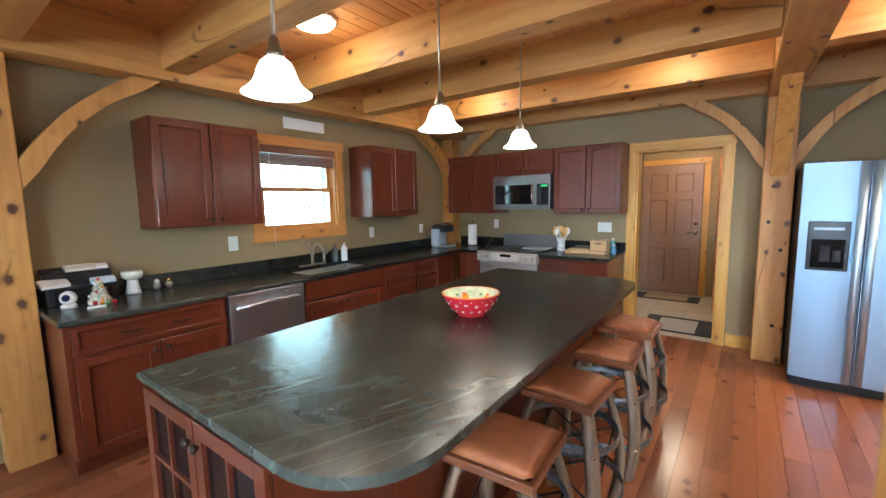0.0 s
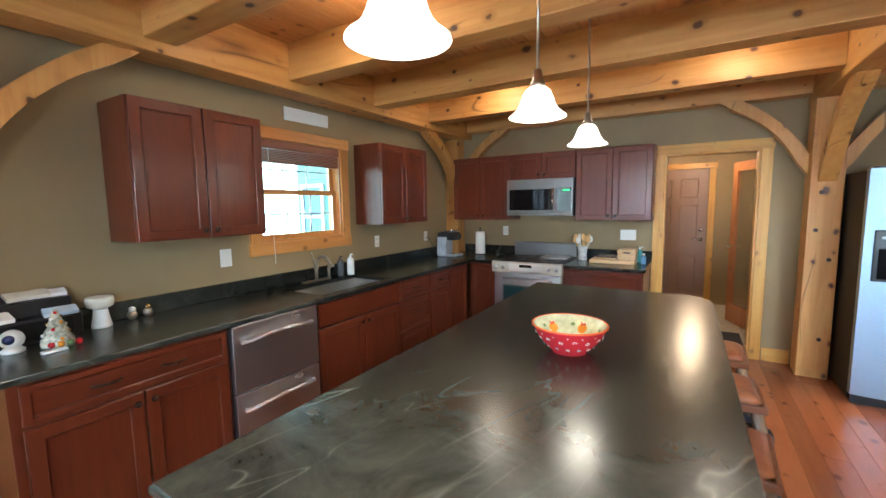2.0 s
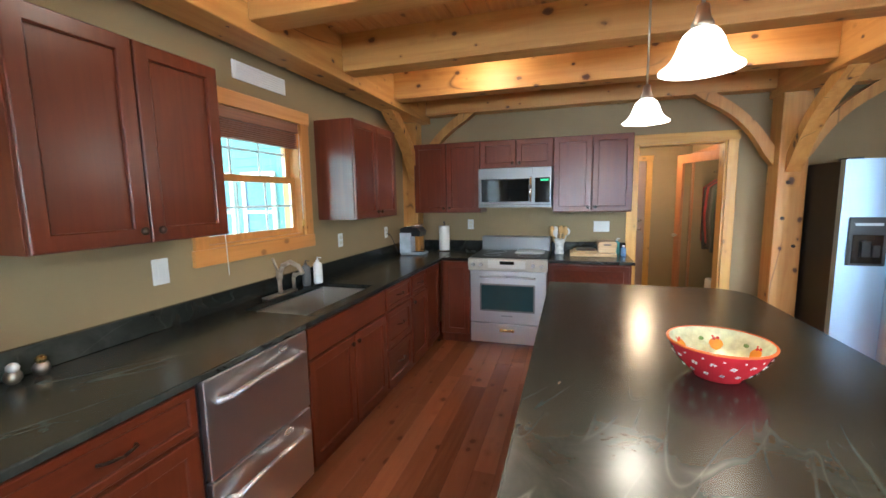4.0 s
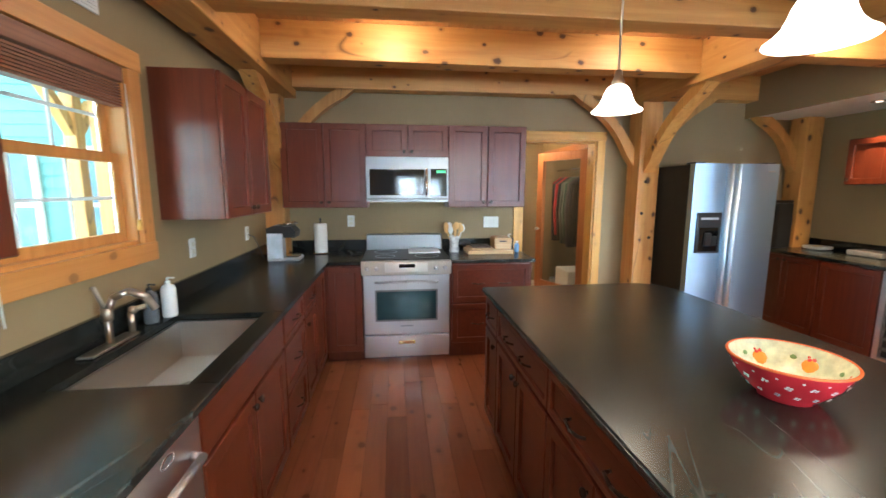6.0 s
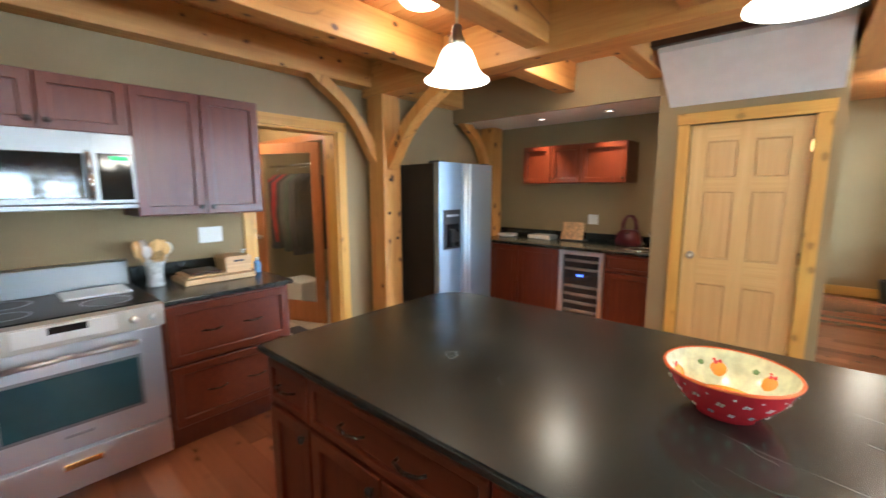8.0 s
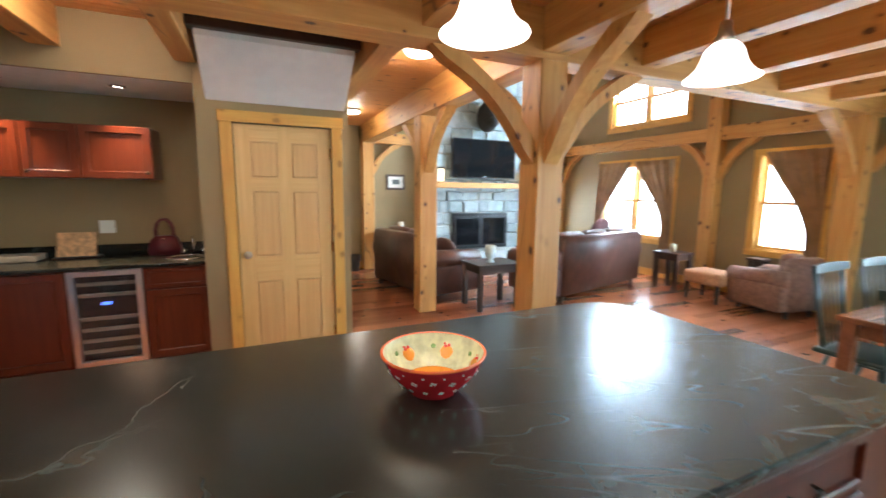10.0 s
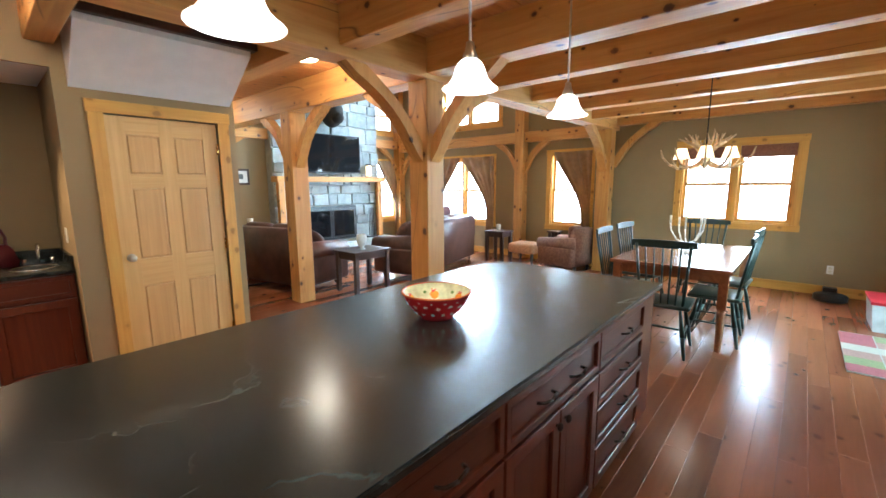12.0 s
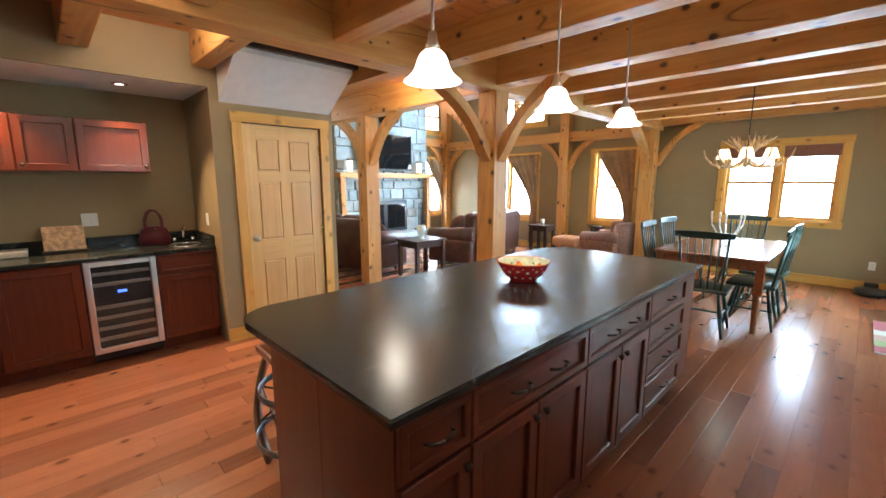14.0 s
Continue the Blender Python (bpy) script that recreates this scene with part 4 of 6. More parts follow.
    smooth_part("shade", Shape().turned(BELL, (x, y, z), 40), PENDGLASS, ob, "glowing frosted glass bell")
    smooth_part("socket_cap", Shape().turned([(0.008, 0.185), (0.016, 0.18), (0.020, 0.15), (0.030, 0.128), (0.030, 0.110)], (x, y, z), 24), NICKEL, ob)
    smooth_part("rod", Shape().rod((x, y, z + 0.18), (x, y, CEIL - 0.02), 0.0055), NICKEL, ob)
    smooth_part("canopy", Shape().turned([(0.062, CEIL - z - 0.001), (0.062, CEIL - z - 0.012), (0.045, CEIL - z - 0.026), (0.012, CEIL - z - 0.034)], (x, y, z), 28), NICKEL, ob)
    bulb(x, y, z - 0.03, 9.5)
    return ob


for y in (3.05, 3.97, 4.90):
    pendant(-0.765, y, 1.906)


def flush_lamp(x, y, top=CEIL, watts=17, colour=(1.0, 0.85, 0.65)):
    CEIL = top
    ob = thing("ceiling_lamp", "lit round flush ceiling lamp with a white diffuser", "lamp", "flush ceiling lamps", (x, y, CEIL))
    smooth_part("rim", Shape().turned([(0.150, CEIL - 0.001), (0.150, CEIL - 0.022), (0.136, CEIL - 0.026), (0.130, CEIL - 0.001)], (x, y, 0), 36, False), NICKEL, ob)
    smooth_part("diffuser", Shape().turned([(0.132, CEIL - 0.012), (0.130, CEIL - 0.030), (0.110, CEIL - 0.050), (0.06, CEIL - 0.062), (0.0001, CEIL - 0.066)], (x, y, 0), 36), LAMPGLASS, ob)
    bulb(x, y, CEIL - 0.13, watts, colour, 0.12)
    return ob


for x, y, watts in ((-1.77, 3.98, 12), (0.04, 5.85, 10), (1.75, 3.2, 26), (4.7, 3.2, 17), (-1.81, 5.88, 13), (1.30, 5.40, 14)):
    flush_lamp(x, y, CEIL, watts)
for x, y in ((2.40, 6.25), (2.40, 5.50)):
    ob = thing("recessed_lamp", "lit recessed spotlight in the white soffit", "lamp", "recessed lamps", (x, y, 2.31))
    smooth_part("trim_ring", Shape().turned([(0.058, 2.309), (0.056, 2.302), (0.040, 2.300), (0.038, 2.309)], (x, y, 0), 28, False), CHROME, ob)
    smooth_part("lens", Shape().turned([(0.038, 2.307), (0.02, 2.304), (0.0001, 2.303)], (x, y, 0), 24), LAMPGLASS, ob)
    spot = new("spot", bpy.data.lights.new("spot", "SPOT"))
    spot.data.energy, spot.data.color, spot.data.spot_size, spot.data.spot_blend, spot.data.shadow_soft_size = 150, (1.0, 0.66, 0.36), radians(95), 0.7, 0.03
    spot.matrix_basis = look((x, y, 2.29), (x - 0.75, y, 0))
# hall and closet lamps are unseen, added to brighten the two rooms
flush_lamp(-0.15, 8.7, 2.42, 40, (1.0, 0.70, 0.42))
flush_lamp(1.35, 8.6, 2.42, 8)


# ---- bowl on the island ----
ob = thing("bowl", "red floral ceramic bowl with a cream inside, on the island", "bowl", at=(-0.64, 4.05, 0.926))
c = (-0.64, 4.05, 0.926)
smooth_part("outside", Shape().turned([(0.0001, 0.004), (0.062, 0.004), (0.066, 0.0), (0.075, 0.0), (0.078, 0.010), (0.108, 0.034), (0.136, 0.072), (0.154, 0.112), (0.157, 0.118), (0.1535, 0.118), (0.150, 0.112)], c, 48, False), REDGLAZE, ob)
smooth_part("inside", Shape().turned([(0.152, 0.119), (0.148, 0.108), (0.131, 0.074), (0.102, 0.038), (0.065, 0.018), (0.0001, 0.015)], c, 48, False), plain("bowl_glaze", (0.60, 0.62, 0.40), 0.2, 0.0, 0.18, scale=24), ob, "cream glazed inside")
smooth_part("rim", Shape().turned([(0.1575, 0.115), (0.1585, 0.1195), (0.155, 0.1225), (0.150, 0.120)], c, 48, False), plain("orange_glaze", (0.62, 0.12, 0.03), 0.2), ob)
FLOWER = [plain("flower_white", (0.75, 0.74, 0.66), 0.25), plain("flower_blue", (0.35, 0.50, 0.48), 0.25), plain("pumpkin_orange", (0.75, 0.28, 0.03), 0.25), plain("leaf_green", (0.12, 0.22, 0.05), 0.3)]


def on_bowl(name, ang, f, material, size, inside=False):
    prof = [(0.078, 0.010), (0.108, 0.034), (0.136, 0.072), (0.154, 0.112)] if not inside else [(0.102, 0.038), (0.131, 0.074), (0.148, 0.108)]
    k = f * (len(prof) - 1)
    i = min(int(k), len(prof) - 2)
    r = prof[i][0] + (prof[i + 1][0] - prof[i][0]) * (k - i)
    z = prof[i][1] + (prof[i + 1][1] - prof[i][1]) * (k - i)
    p = Vector((c[0] + r * math.cos(ang), c[1] + r * math.sin(ang), c[2] + z))
    nrm = Vector((math.cos(ang), math.sin(ang), -0.7)).normalized()
    sh = Shape()
    if name == "flower":
        for k in range(4):
            sh.ball((size * 0.72 * math.cos(k * math.pi / 2 + 0.4), size * 0.72 * math.sin(k * math.pi / 2 + 0.4), 0), size * 0.55, 6, (1, 1, 0.16))
    else:
        sh.ball((0, 0, 0), size, 8, (1, 1, 0.12))
    sh.move(Matrix.Translation(p) @ nrm.to_track_quat("Z", "Y").to_matrix().to_4x4())
    smooth_part(name, sh, material, ob)


for i in range(16):
    a = 2 * math.pi * i / 16
    on_bowl("flower", a, 0.66 + 0.05 * (i % 2), FLOWER[0], 0.0085)
    on_bowl("flower", a + 0.2, 0.36, FLOWER[1 if i % 2 else 0], 0.0065)
    on_bowl("dot", a + 0.2, 0.86, FLOWER[0], 0.004)
for i in range(6):
    a = 2 * math.pi * i / 6 + 0.3
    on_bowl("pumpkin", a, 0.38, FLOWER[2], 0.026, True)
    on_bowl("flower", a + 0.02, 0.72, plain("flower_red", (0.6, 0.05, 0.04), 0.25), 0.012, True)
    on_bowl("leaf", a + 0.35, 0.62, FLOWER[3], 0.010, True)
smooth_part("painted_centre", Shape().turned([(0.0001, 0.0172), (0.064, 0.0198), (0.086, 0.0305), (0.088, 0.0305), (0.065, 0.0175), (0.0001, 0.0150)], c, 40, False), FLOWER[2], ob, "orange painted centre")


# ---- bar stools ----
HOOP = plain("hoop_steel", (0.20, 0.22, 0.25), 0.38, 0.9, 0.3, scale=30)


def stool(x, y, turn, first=None):
    m = pose(x, y, 0, 0, 0, turn)
    if first is not None:
        return copy_thing(first, m)
    ob = thing("bar_stool", "bar stool of curved oak staves with a tan leather seat", "stool", "bar stools along the island")
    hx, hy = 0.165, 0.176
    part("seat", Shape().box(-hx, hx, -hy, hy, 0.636, 0.670, 0.006), SEATWOOD, ob, "reddish wooden seat board")
    # a domed cushion with a tight edge
    sh = Shape()
    n = 12
    rows = [[sh.bm.verts.new(((hx - 0.016) * (2 * i / n - 1), (hy - 0.016) * (2 * j / n - 1), 0.671 + 0.036 * (1 - abs(2 * i / n - 1) ** 5) ** 0.6 * (1 - abs(2 * j / n - 1) ** 5) ** 0.6)) for i in range(n + 1)] for j in range(n + 1)]
    for r0, r1 in zip(rows, rows[1:]):
        for i in range(n):
            sh.bm.faces.new((r0[i], r0[i + 1], r1[i + 1], r1[i]))
    rim = rows[0] + [r[-1] for r in rows[1:]] + rows[-1][-2::-1] + [r[0] for r in rows[-2:0:-1]]
    sh.bm.faces.new(rim[::-1])
    smooth_part("cushion", sh, LEATHER, ob, "tan leather cushion")

    def bow(f):
        return 0.180 + 0.078 * math.sin(math.pi * 0.86 * f)
    for sx in (-1, 1):
        for sy in (-1, 1):
            d, w = Vector((sx, sy, 0)).normalized(), Vector((-sy, sx, 0)).normalized()
            sh = Shape()
            rings = []
            for i in range(13):
                f = i / 12
                c0, half = d * bow(f) + Vector((0, 0, 0.636 * (1 - f))), 0.026 + 0.004 * math.sin(math.pi * f)
                rings.append([sh.bm.verts.new(c0 + w * u + d * o) for u, o in ((-half, -0.011), (half, -0.011), (half * 0.96, 0.011), (-half * 0.96, 0.011))])
            for p, q in zip(rings, rings[1:]):
                for i in range(4):
                    sh.bm.faces.new((p[i], p[(i + 1) % 4], q[(i + 1) % 4], q[i]))
            sh.bm.faces.new(rings[0][::-1])
            sh.bm.faces.new(rings[-1])
            leg = part("leg", sh, OAK, ob, "curved oak barrel stave leg", 40)
            for z in (0.46, 0.21):
                o = d * (bow(1 - z / 0.636) + 0.009)
                smooth_part("bolt", Shape().rod((o.x, o.y, z), (o.x + d.x * 0.010, o.y + d.y * 0.010, z), 0.009, n=10), CHROME, leg)
    for z in (0.46, 0.21):
        r = bow(1 - z / 0.636) - 0.012
        smooth_part("barrel_hoop", Shape().turned([(r - 0.004, z - 0.017), (r, z - 0.017), (r, z + 0.017), (r - 0.004, z + 0.017), (r - 0.004, z - 0.017)], (0, 0, 0), 32, False), HOOP, ob, "dark steel barrel hoop")
    for k in range(4):
        a, b = math.pi / 4 + k * math.pi / 2, math.pi / 4 + (k + 1) * math.pi / 2
        r0, r1 = bow(0.3) - 0.014, bow(0.62) - 0.014
        smooth_part("cross_rod", Shape().rod((r0 * math.cos(a), r0 * math.sin(a), 0.44), (r1 * math.cos(b), r1 * math.sin(b), 0.24), 0.005, n=8), IRON, ob)
        smooth_part("cross_rod", Shape().rod((r1 * math.cos(a), r1 * math.sin(a), 0.24), (r0 * math.cos(b), r0 * math.sin(b), 0.44), 0.005, n=8), IRON, ob)
    ob.matrix_basis = m
    return ob


first = stool(-0.115, 3.465, 3)
for x, y, a in ((-0.09, 4.05, -3), (-0.065, 4.62, 2), (-0.065, 5.19, -2)):
    stool(x, y, a, first)


# ---- doors ----
PANELWOOD = wood("panel_fir", 2, (0.68, 0.42, 0.165), (0.58, 0.33, 0.115), 0.4, grain=46)

def panel_door(name, label, w, h, material, t=0.04):
    """Six raised panels; the door stands in the x-z plane from 0 to w, thickness along y."""
    ob = tagged(thing(name, label, "door"), kind="structure")
    sx, mid = 0.115, w / 2
    rows = ((0.16, 0.73), (0.94, 1.50), (1.60, h - 0.13))
    sh = Shape().box(0, sx, -t / 2, t / 2, 0, h, 0.002).box(w - sx, w, -t / 2, t / 2, 0, h, 0.002).box(mid - 0.05, mid + 0.05, -t / 2, t / 2, 0.0, h)
    part("stile", sh, material[2], ob)
    z = 0.0
    for a, b in rows + ((h, h),):
        part("rail", Shape().box(sx, mid - 0.05, -t / 2, t / 2, z, a).box(mid + 0.05, w - sx, -t / 2, t / 2, z, a), material[0], ob)
        z = b
    for a, b in rows:
        for u0, u1 in ((sx, mid - 0.05), (mid + 0.05, w - sx)):
            p = Shape().box(u0 - 0.004, u1 + 0.004, -t * 0.2, t * 0.2, a - 0.004, b + 0.004)
            p.box(u0 + 0.010, u1 - 0.010, -t * 0.44, t * 0.44, a + 0.010, b - 0.010, 0.009)
            part("panel", p, material[3], ob)
    return ob


pantry = panel_door("door_1", "closed six-panel pale pine pantry door", 0.76, 2.03, PALE + [PANELWOOD])
for s in (-1, 1):
    smooth_part("door_knob", Shape().rod((0.70, 0, 0.96), (0.70, s * 0.05, 0.96), 0.011).ball((0.70, s * 0.062, 0.96), 0.028, 16, (1, 0.75, 1)).rod((0.70, s * 0.018, 0.96), (0.70, s * 0.026, 0.96), 0.032, n=20), NICKEL, pantry)
for z in (0.22, 1.0, 1.82):
    part("hinge", Shape().box(-0.006, 0.012, 0.012, 0.028, z - 0.045, z + 0.045, 0.002), BRASS, pantry)
pantry.matrix_basis = pose(2.062, 3.925, 0.008, 0, 0, 90)
front = panel_door("door_2", "closed brown painted six-panel outer door", 0.83, 2.03, [DOORPAINT] * 4)
smooth_part("lever", Shape().rod((0.76, -0.02, 0.98), (0.76, -0.06, 0.98), 0.012).rod((0.76, -0.058, 0.98), (0.65, -0.058, 0.985), 0.009).rod((0.76, -0.02, 0.98), (0.76, -0.028, 0.98), 0.03, n=20), CHROME, front)
smooth_part("deadbolt", Shape().rod((0.76, -0.02, 1.12), (0.76, -0.04, 1.12), 0.025, n=20), CHROME, front)
front.matrix_basis = pose(-0.84, 9.625, 0.008)
casing_y("hall_door_trim", 9.65, -0.852, 0.0, 0, 2.05, 0.085, -0.022, "orange pine casing round the outer door")

closet = tagged(thing("door_3", "wood-framed glass closet door standing ajar", "door"), kind="structure")
OR = wood("orange_fir", 2, (0.50, 0.20, 0.07), (0.40, 0.14, 0.045), 0.35, grain=34)
w = 0.88
part("stile", Shape().box(0, 0.11, -0.018, 0.018, 0, 2.03, 0.002), OR, closet)
part("stile", Shape().box(w - 0.11, w, -0.018, 0.018, 0, 2.03, 0.002), OR, closet)
part("rail", Shape().box(0.11, w - 0.11, -0.018, 0.018, 0, 0.24), OR, closet)
part("rail", Shape().box(0.11, w - 0.11, -0.018, 0.018, 1.92, 2.03), OR, closet)
pane = part("pane", Shape().box(0.11, w - 0.11, -0.003, 0.003, 0.24, 1.92), CLEAR, closet, "clear glass pane")
pane.visible_shadow = False
smooth_part("lever", Shape().rod((w - 0.06, 0.018, 0.98), (w - 0.06, 0.055, 0.98), 0.011).ball((w - 0.06, 0.06, 0.98), 0.026, 12), NICKEL, closet)
closet.matrix_basis = pose(0.585, 7.93, 0.008, 0, 0, 113)
casing_x("closet_trim", 0.62, 7.88, 9.45, 0, 2.06, 0.08, -0.022, "orange pine casing round the closet", mats=[OR, OR, OR])
random.seed(7)
for i in range(9):
    col = ((0.02, 0.02, 0.025), (0.02, 0.02, 0.025), (0.05, 0.05, 0.06), (0.05, 0.09, 0.07), (0.09, 0.11, 0.10), (0.02, 0.02, 0.025), (0.40, 0.02, 0.03), (0.05, 0.05, 0.06), (0.40, 0.02, 0.03))[i]
    y = 8.72 + i * 0.115
    cl = thing("hanging_coat", "coat on a hanger in the closet", "coat", "coats in the closet", (1.0, y, 1.85))
    fab = plain("coat_fabric", col, 0.85, 0, 0.25, 10)
    ln = random.uniform(0.92, 1.15)
    smooth_part("garment", Shape().prism([(0.79, 1.62), (0.95, 1.74), (1.05, 1.74), (1.21, 1.62), (1.25, 1.2), (1.20, 1.74 - ln), (0.80, 1.74 - ln), (0.76, 1.2)], 1, y - 0.045, y + 0.045), fab, cl)
    smooth_part("hanger", Shape().rod((1.0, y, 1.74), (1.0, y, 1.86), 0.004), CHROME, cl)
tagged(smooth_part("closet_rod", Shape().rod((1.0, 8.6, 1.86), (1.0, 9.9, 1.86), 0.015), CHROME), "chrome rod in the closet for coats", "rod")
tagged(part("storage_box", Shape().box(0.80, 1.15, 8.85, 9.35, -0.005, 0.30, 0.02), PAPER), "pale storage box on the closet floor", "box")
RUGDARK = plain("rug_dark", (0.035, 0.035, 0.045), 0.95, 0, 0.4, 60)
RUGPALE = plain("rug_pale", (0.42, 0.40, 0.37), 0.95, 0, 0.15, 60)
RUGTAN = plain("rug_tan", (0.36, 0.27, 0.17), 0.95, 0, 0.15, 60)
ob = thing("hall_rug", "small rug with dark bands round a pale field", "rug", at=(-0.05, 7.75, 0))
part("border", Shape().box(-0.42, 0.33, 7.42, 8.10, 0.0, 0.010, 0.003), RUGDARK, ob)
part("field", Shape().box(-0.26, 0.14, 7.46, 8.00, 0.0105, 0.013), RUGPALE, ob)
ob = thing("hall_rug", "tan doormat with dark ends by the outer door", "rug", at=(-0.4, 9.3, 0))
part("border", Shape().box(-0.83, 0.05, 9.05, 9.45, 0.0, 0.010, 0.003), RUGDARK, ob)
part("field", Shape().box(-0.68, -0.10, 9.09, 9.41, 0.0105, 0.013), RUGTAN, ob)


# ---- windows ----
def sash_window(name, label, axis, at, sign, u0, u1, z0, z1, lites=(3, 2), mats=None):
    """A double-hung window in the opening; sign points into the room."""
    F = facing(axis, at, sign)
    mid = ((u0 + u1) / 2)
    ob = tagged(thing(name, label, "window", at=(at, mid, z0) if axis == 0 else (mid, at, z0)), kind="structure")
    hm = (z0 + z1) / 2
    mt = mats or CASING
    lv = mt[1 if axis == 0 else 0]
    part("jamb", F(Shape().box(u0, u0 + 0.018, -0.15, 0, z0, z1).box(u1 - 0.018, u1, -0.15, 0, z0, z1)), mt[2], ob)
    part("sill", F(Shape().box(u0, u1, -0.15, 0.0, z0, z0 + 0.018).box(u0, u1, -0.15, 0, z1 - 0.018, z1)), lv, ob)
    for a, b, o in ((z0 + 0.018, hm + 0.02, -0.075), (hm - 0.02, z1 - 0.018, -0.11)):
        p0, p1, r = u0 + 0.018, u1 - 0.018, 0.042
        s = part("sash", F(Shape().box(p0, p0 + r, o, o + 0.03, a, b).box(p1 - r, p1, o, o + 0.03, a, b).box(p0 + r, p1 - r, o, o + 0.03, a, a + r).box(p0 + r, p1 - r, o, o + 0.03, b - r, b)), mt[2], ob)
        g = part("pane", F(Shape().box(p0 + r, p1 - r, o + 0.012, o + 0.018, a + r, b - r)), CLEAR, s, "clear glass pane")
        g.visible_shadow = False
        if lites:
            sh = Shape()
            for i in range(1, lites[0]):
                u = p0 + r + (p1 - p0 - 2 * r) * i / lites[0]
                sh.box(u - 0.007, u + 0.007, o + 0.006, o + 0.011, a + r, b - r)
            for i in range(1, lites[1]):
                z = a + r + (b - a - 2 * r) * i / lites[1]
                sh.box(p0 + r, p1 - r, o + 0.006, o + 0.0105, z - 0.007, z + 0.007)
            part("muntins", F(sh), WHITEPLASTIC, s, "white muntin grid")
    return ob


sash_window("window_1", "double-hung pine kitchen window with a white grid", 0, W, 1, 4.25, 5.11, 1.28, 2.08, mats=AMBER)
ob = thing("wooden_blind", "brown slatted wooden blind drawn up in the kitchen window", "blind", at=(W - 0.03, 4.68, 1.90))
part("head_rail", Shape().box(W - 0.055, W + 0.012, 4.27, 5.09, 2.01, 2.078, 0.004), BLIND, ob)
for i in range(8):
    part("slat", Shape().box(W - 0.05, W + 0.0, 4.275, 5.085, 1.905 + i * 0.0128, 1.914 + i * 0.0128, 0.001), BLIND, ob)
smooth_part("cord", Shape().tube([(W + 0.035, 4.335, 2.0), (W + 0.036, 4.34, 1.5), (W + 0.036, 4.35, 1.12)], 0.0025, 6), WHITEPLASTIC, ob)
smooth_part("cord", Shape().tube([(W + 0.035, 5.06, 2.0), (W + 0.036, 5.06, 1.40)], 0.0025, 6), WHITEPLASTIC, ob)
smooth_part("tassel", Shape().rod((W + 0.036, 5.06, 1.40), (W + 0.036, 5.06, 1.35), 0.008, 0.012), CASING[2], ob)
sash_window("window_2", "double-hung pine dining window", 1, S, 1, -1.74, -1.07, 0.92, 2.06, None)
sash_window("window_3", "double-hung pine dining window", 1, S, 1, -1.03, -0.36, 0.92, 2.06, None)
structure("window_mullion", Shape().box(-1.072, -1.028, S - 0.15, S + 0.012, 0.92, 2.06), CASING[2], "pine mullion between the dining windows")
for u0, u1 in ((-1.72, -1.09), (-1.01, -0.38)):
    ob = thing("roller_blind", "dark brown cellular blind drawn up in the dining window", "blind", "dining blinds", ((u0 + u1) / 2, S - 0.03, 1.86))
    part("fabric", Shape().box(u0, u1, S - 0.05, S - 0.01, 1.87, 2.04, 0.004), BLIND, ob)
sash_window("window_4", "double-hung pine living room window", 1, S, 1, 1.12, 1.88, 0.72, 2.06, None)
sash_window("window_5", "double-hung pine living room window", 1, S, 1, 3.25, 4.04, 0.68, 2.06, None)
sash_window("window_6", "double-hung pine living room window", 1, S, 1, 4.06, 4.85, 0.68, 2.06, None)
sash_window("window_7", "pine window beside the fireplace", 0, E, -1, -1.92, -1.22, 0.66, 2.06, None)
sash_window("window_8", "high pine window", 1, S, 1, 3.10, 3.89, 2.78, 3.75, None)
sash_window("window_9", "high pine window", 1, S, 1, 3.91, 4.70, 2.78, 3.75, None)
sash_window("window_10", "high pine window", 0, E, -1, -1.92, -1.30, 2.80, 3.60, None)
# glazing of the added western opening, never in view
sash_window("window_11", "unseen glazed patio door, added to let light in", 0, W, 1, -0.95, 1.35, 0.0, 2.05, None)
# bright distance outside the windows
structure("backdrop", Shape().box(-9, 13, -7.1, -7.0, -1, 7), OUTSIDE, "bright hazy garden outside")
structure("backdrop", Shape().box(12, 12.1, -7, 6, -1, 7), OUTSIDE, "bright hazy garden outside")
structure("backdrop", Shape().box(-9.1, -9, -7, 14, -1, 5), glow("bright_sky", (0.62, 0.92, 0.93), 12.0), "bright hazy garden outside")
structure("ground", Shape().box(-60, 60, -60, 60, -0.6, -0.5), plain("lawn", (0.07, 0.10, 0.035), 0.9, 0, 0.4), "lawn outside")
ob = thing("porch", "pale blue-green porch with white posts outside the kitchen window", "porch", at=(-4.6, 4.8, -0.5))
PORCH = plain("porch_paint", (0.45, 0.60, 0.60), 0.6)
part("porch_floor", Shape().box(-5.6, -3.2, 1.5, 9, -0.5, -0.1), PORCH, ob)
part("porch_beam", Shape().box(-5.53, -5.33, 1.5, 9, 2.95, 3.17, 0.01), TIMBER[1], ob)
for y in (2.2, 5.2, 8.2):
    part("porch_post", Shape().box(-5.5, -5.36, y, y + 0.14, -0.5, 2.95, 0.01), TIMBER[2], ob)
    part("porch_brace", Shape().prism(brace_outline((y, 2.2), (y - 0.75, 2.95)), 0, -5.48, -5.38), TIMBER[2], ob)
    part("porch_brace", Shape().prism(brace_outline((y + 0.14, 2.2), (y + 0.89, 2.95)), 0, -5.48, -5.38), TIMBER[2], ob)
part("porch_rail", Shape().box(-5.48, -5.40, 1.5, 9, 0.85, 0.92), WHITE, ob)
ob = thing("house_wing", "pale blue-green clapboard wing of the house beyond the porch", "house", at=(-5.1, 8.6, -0.1))
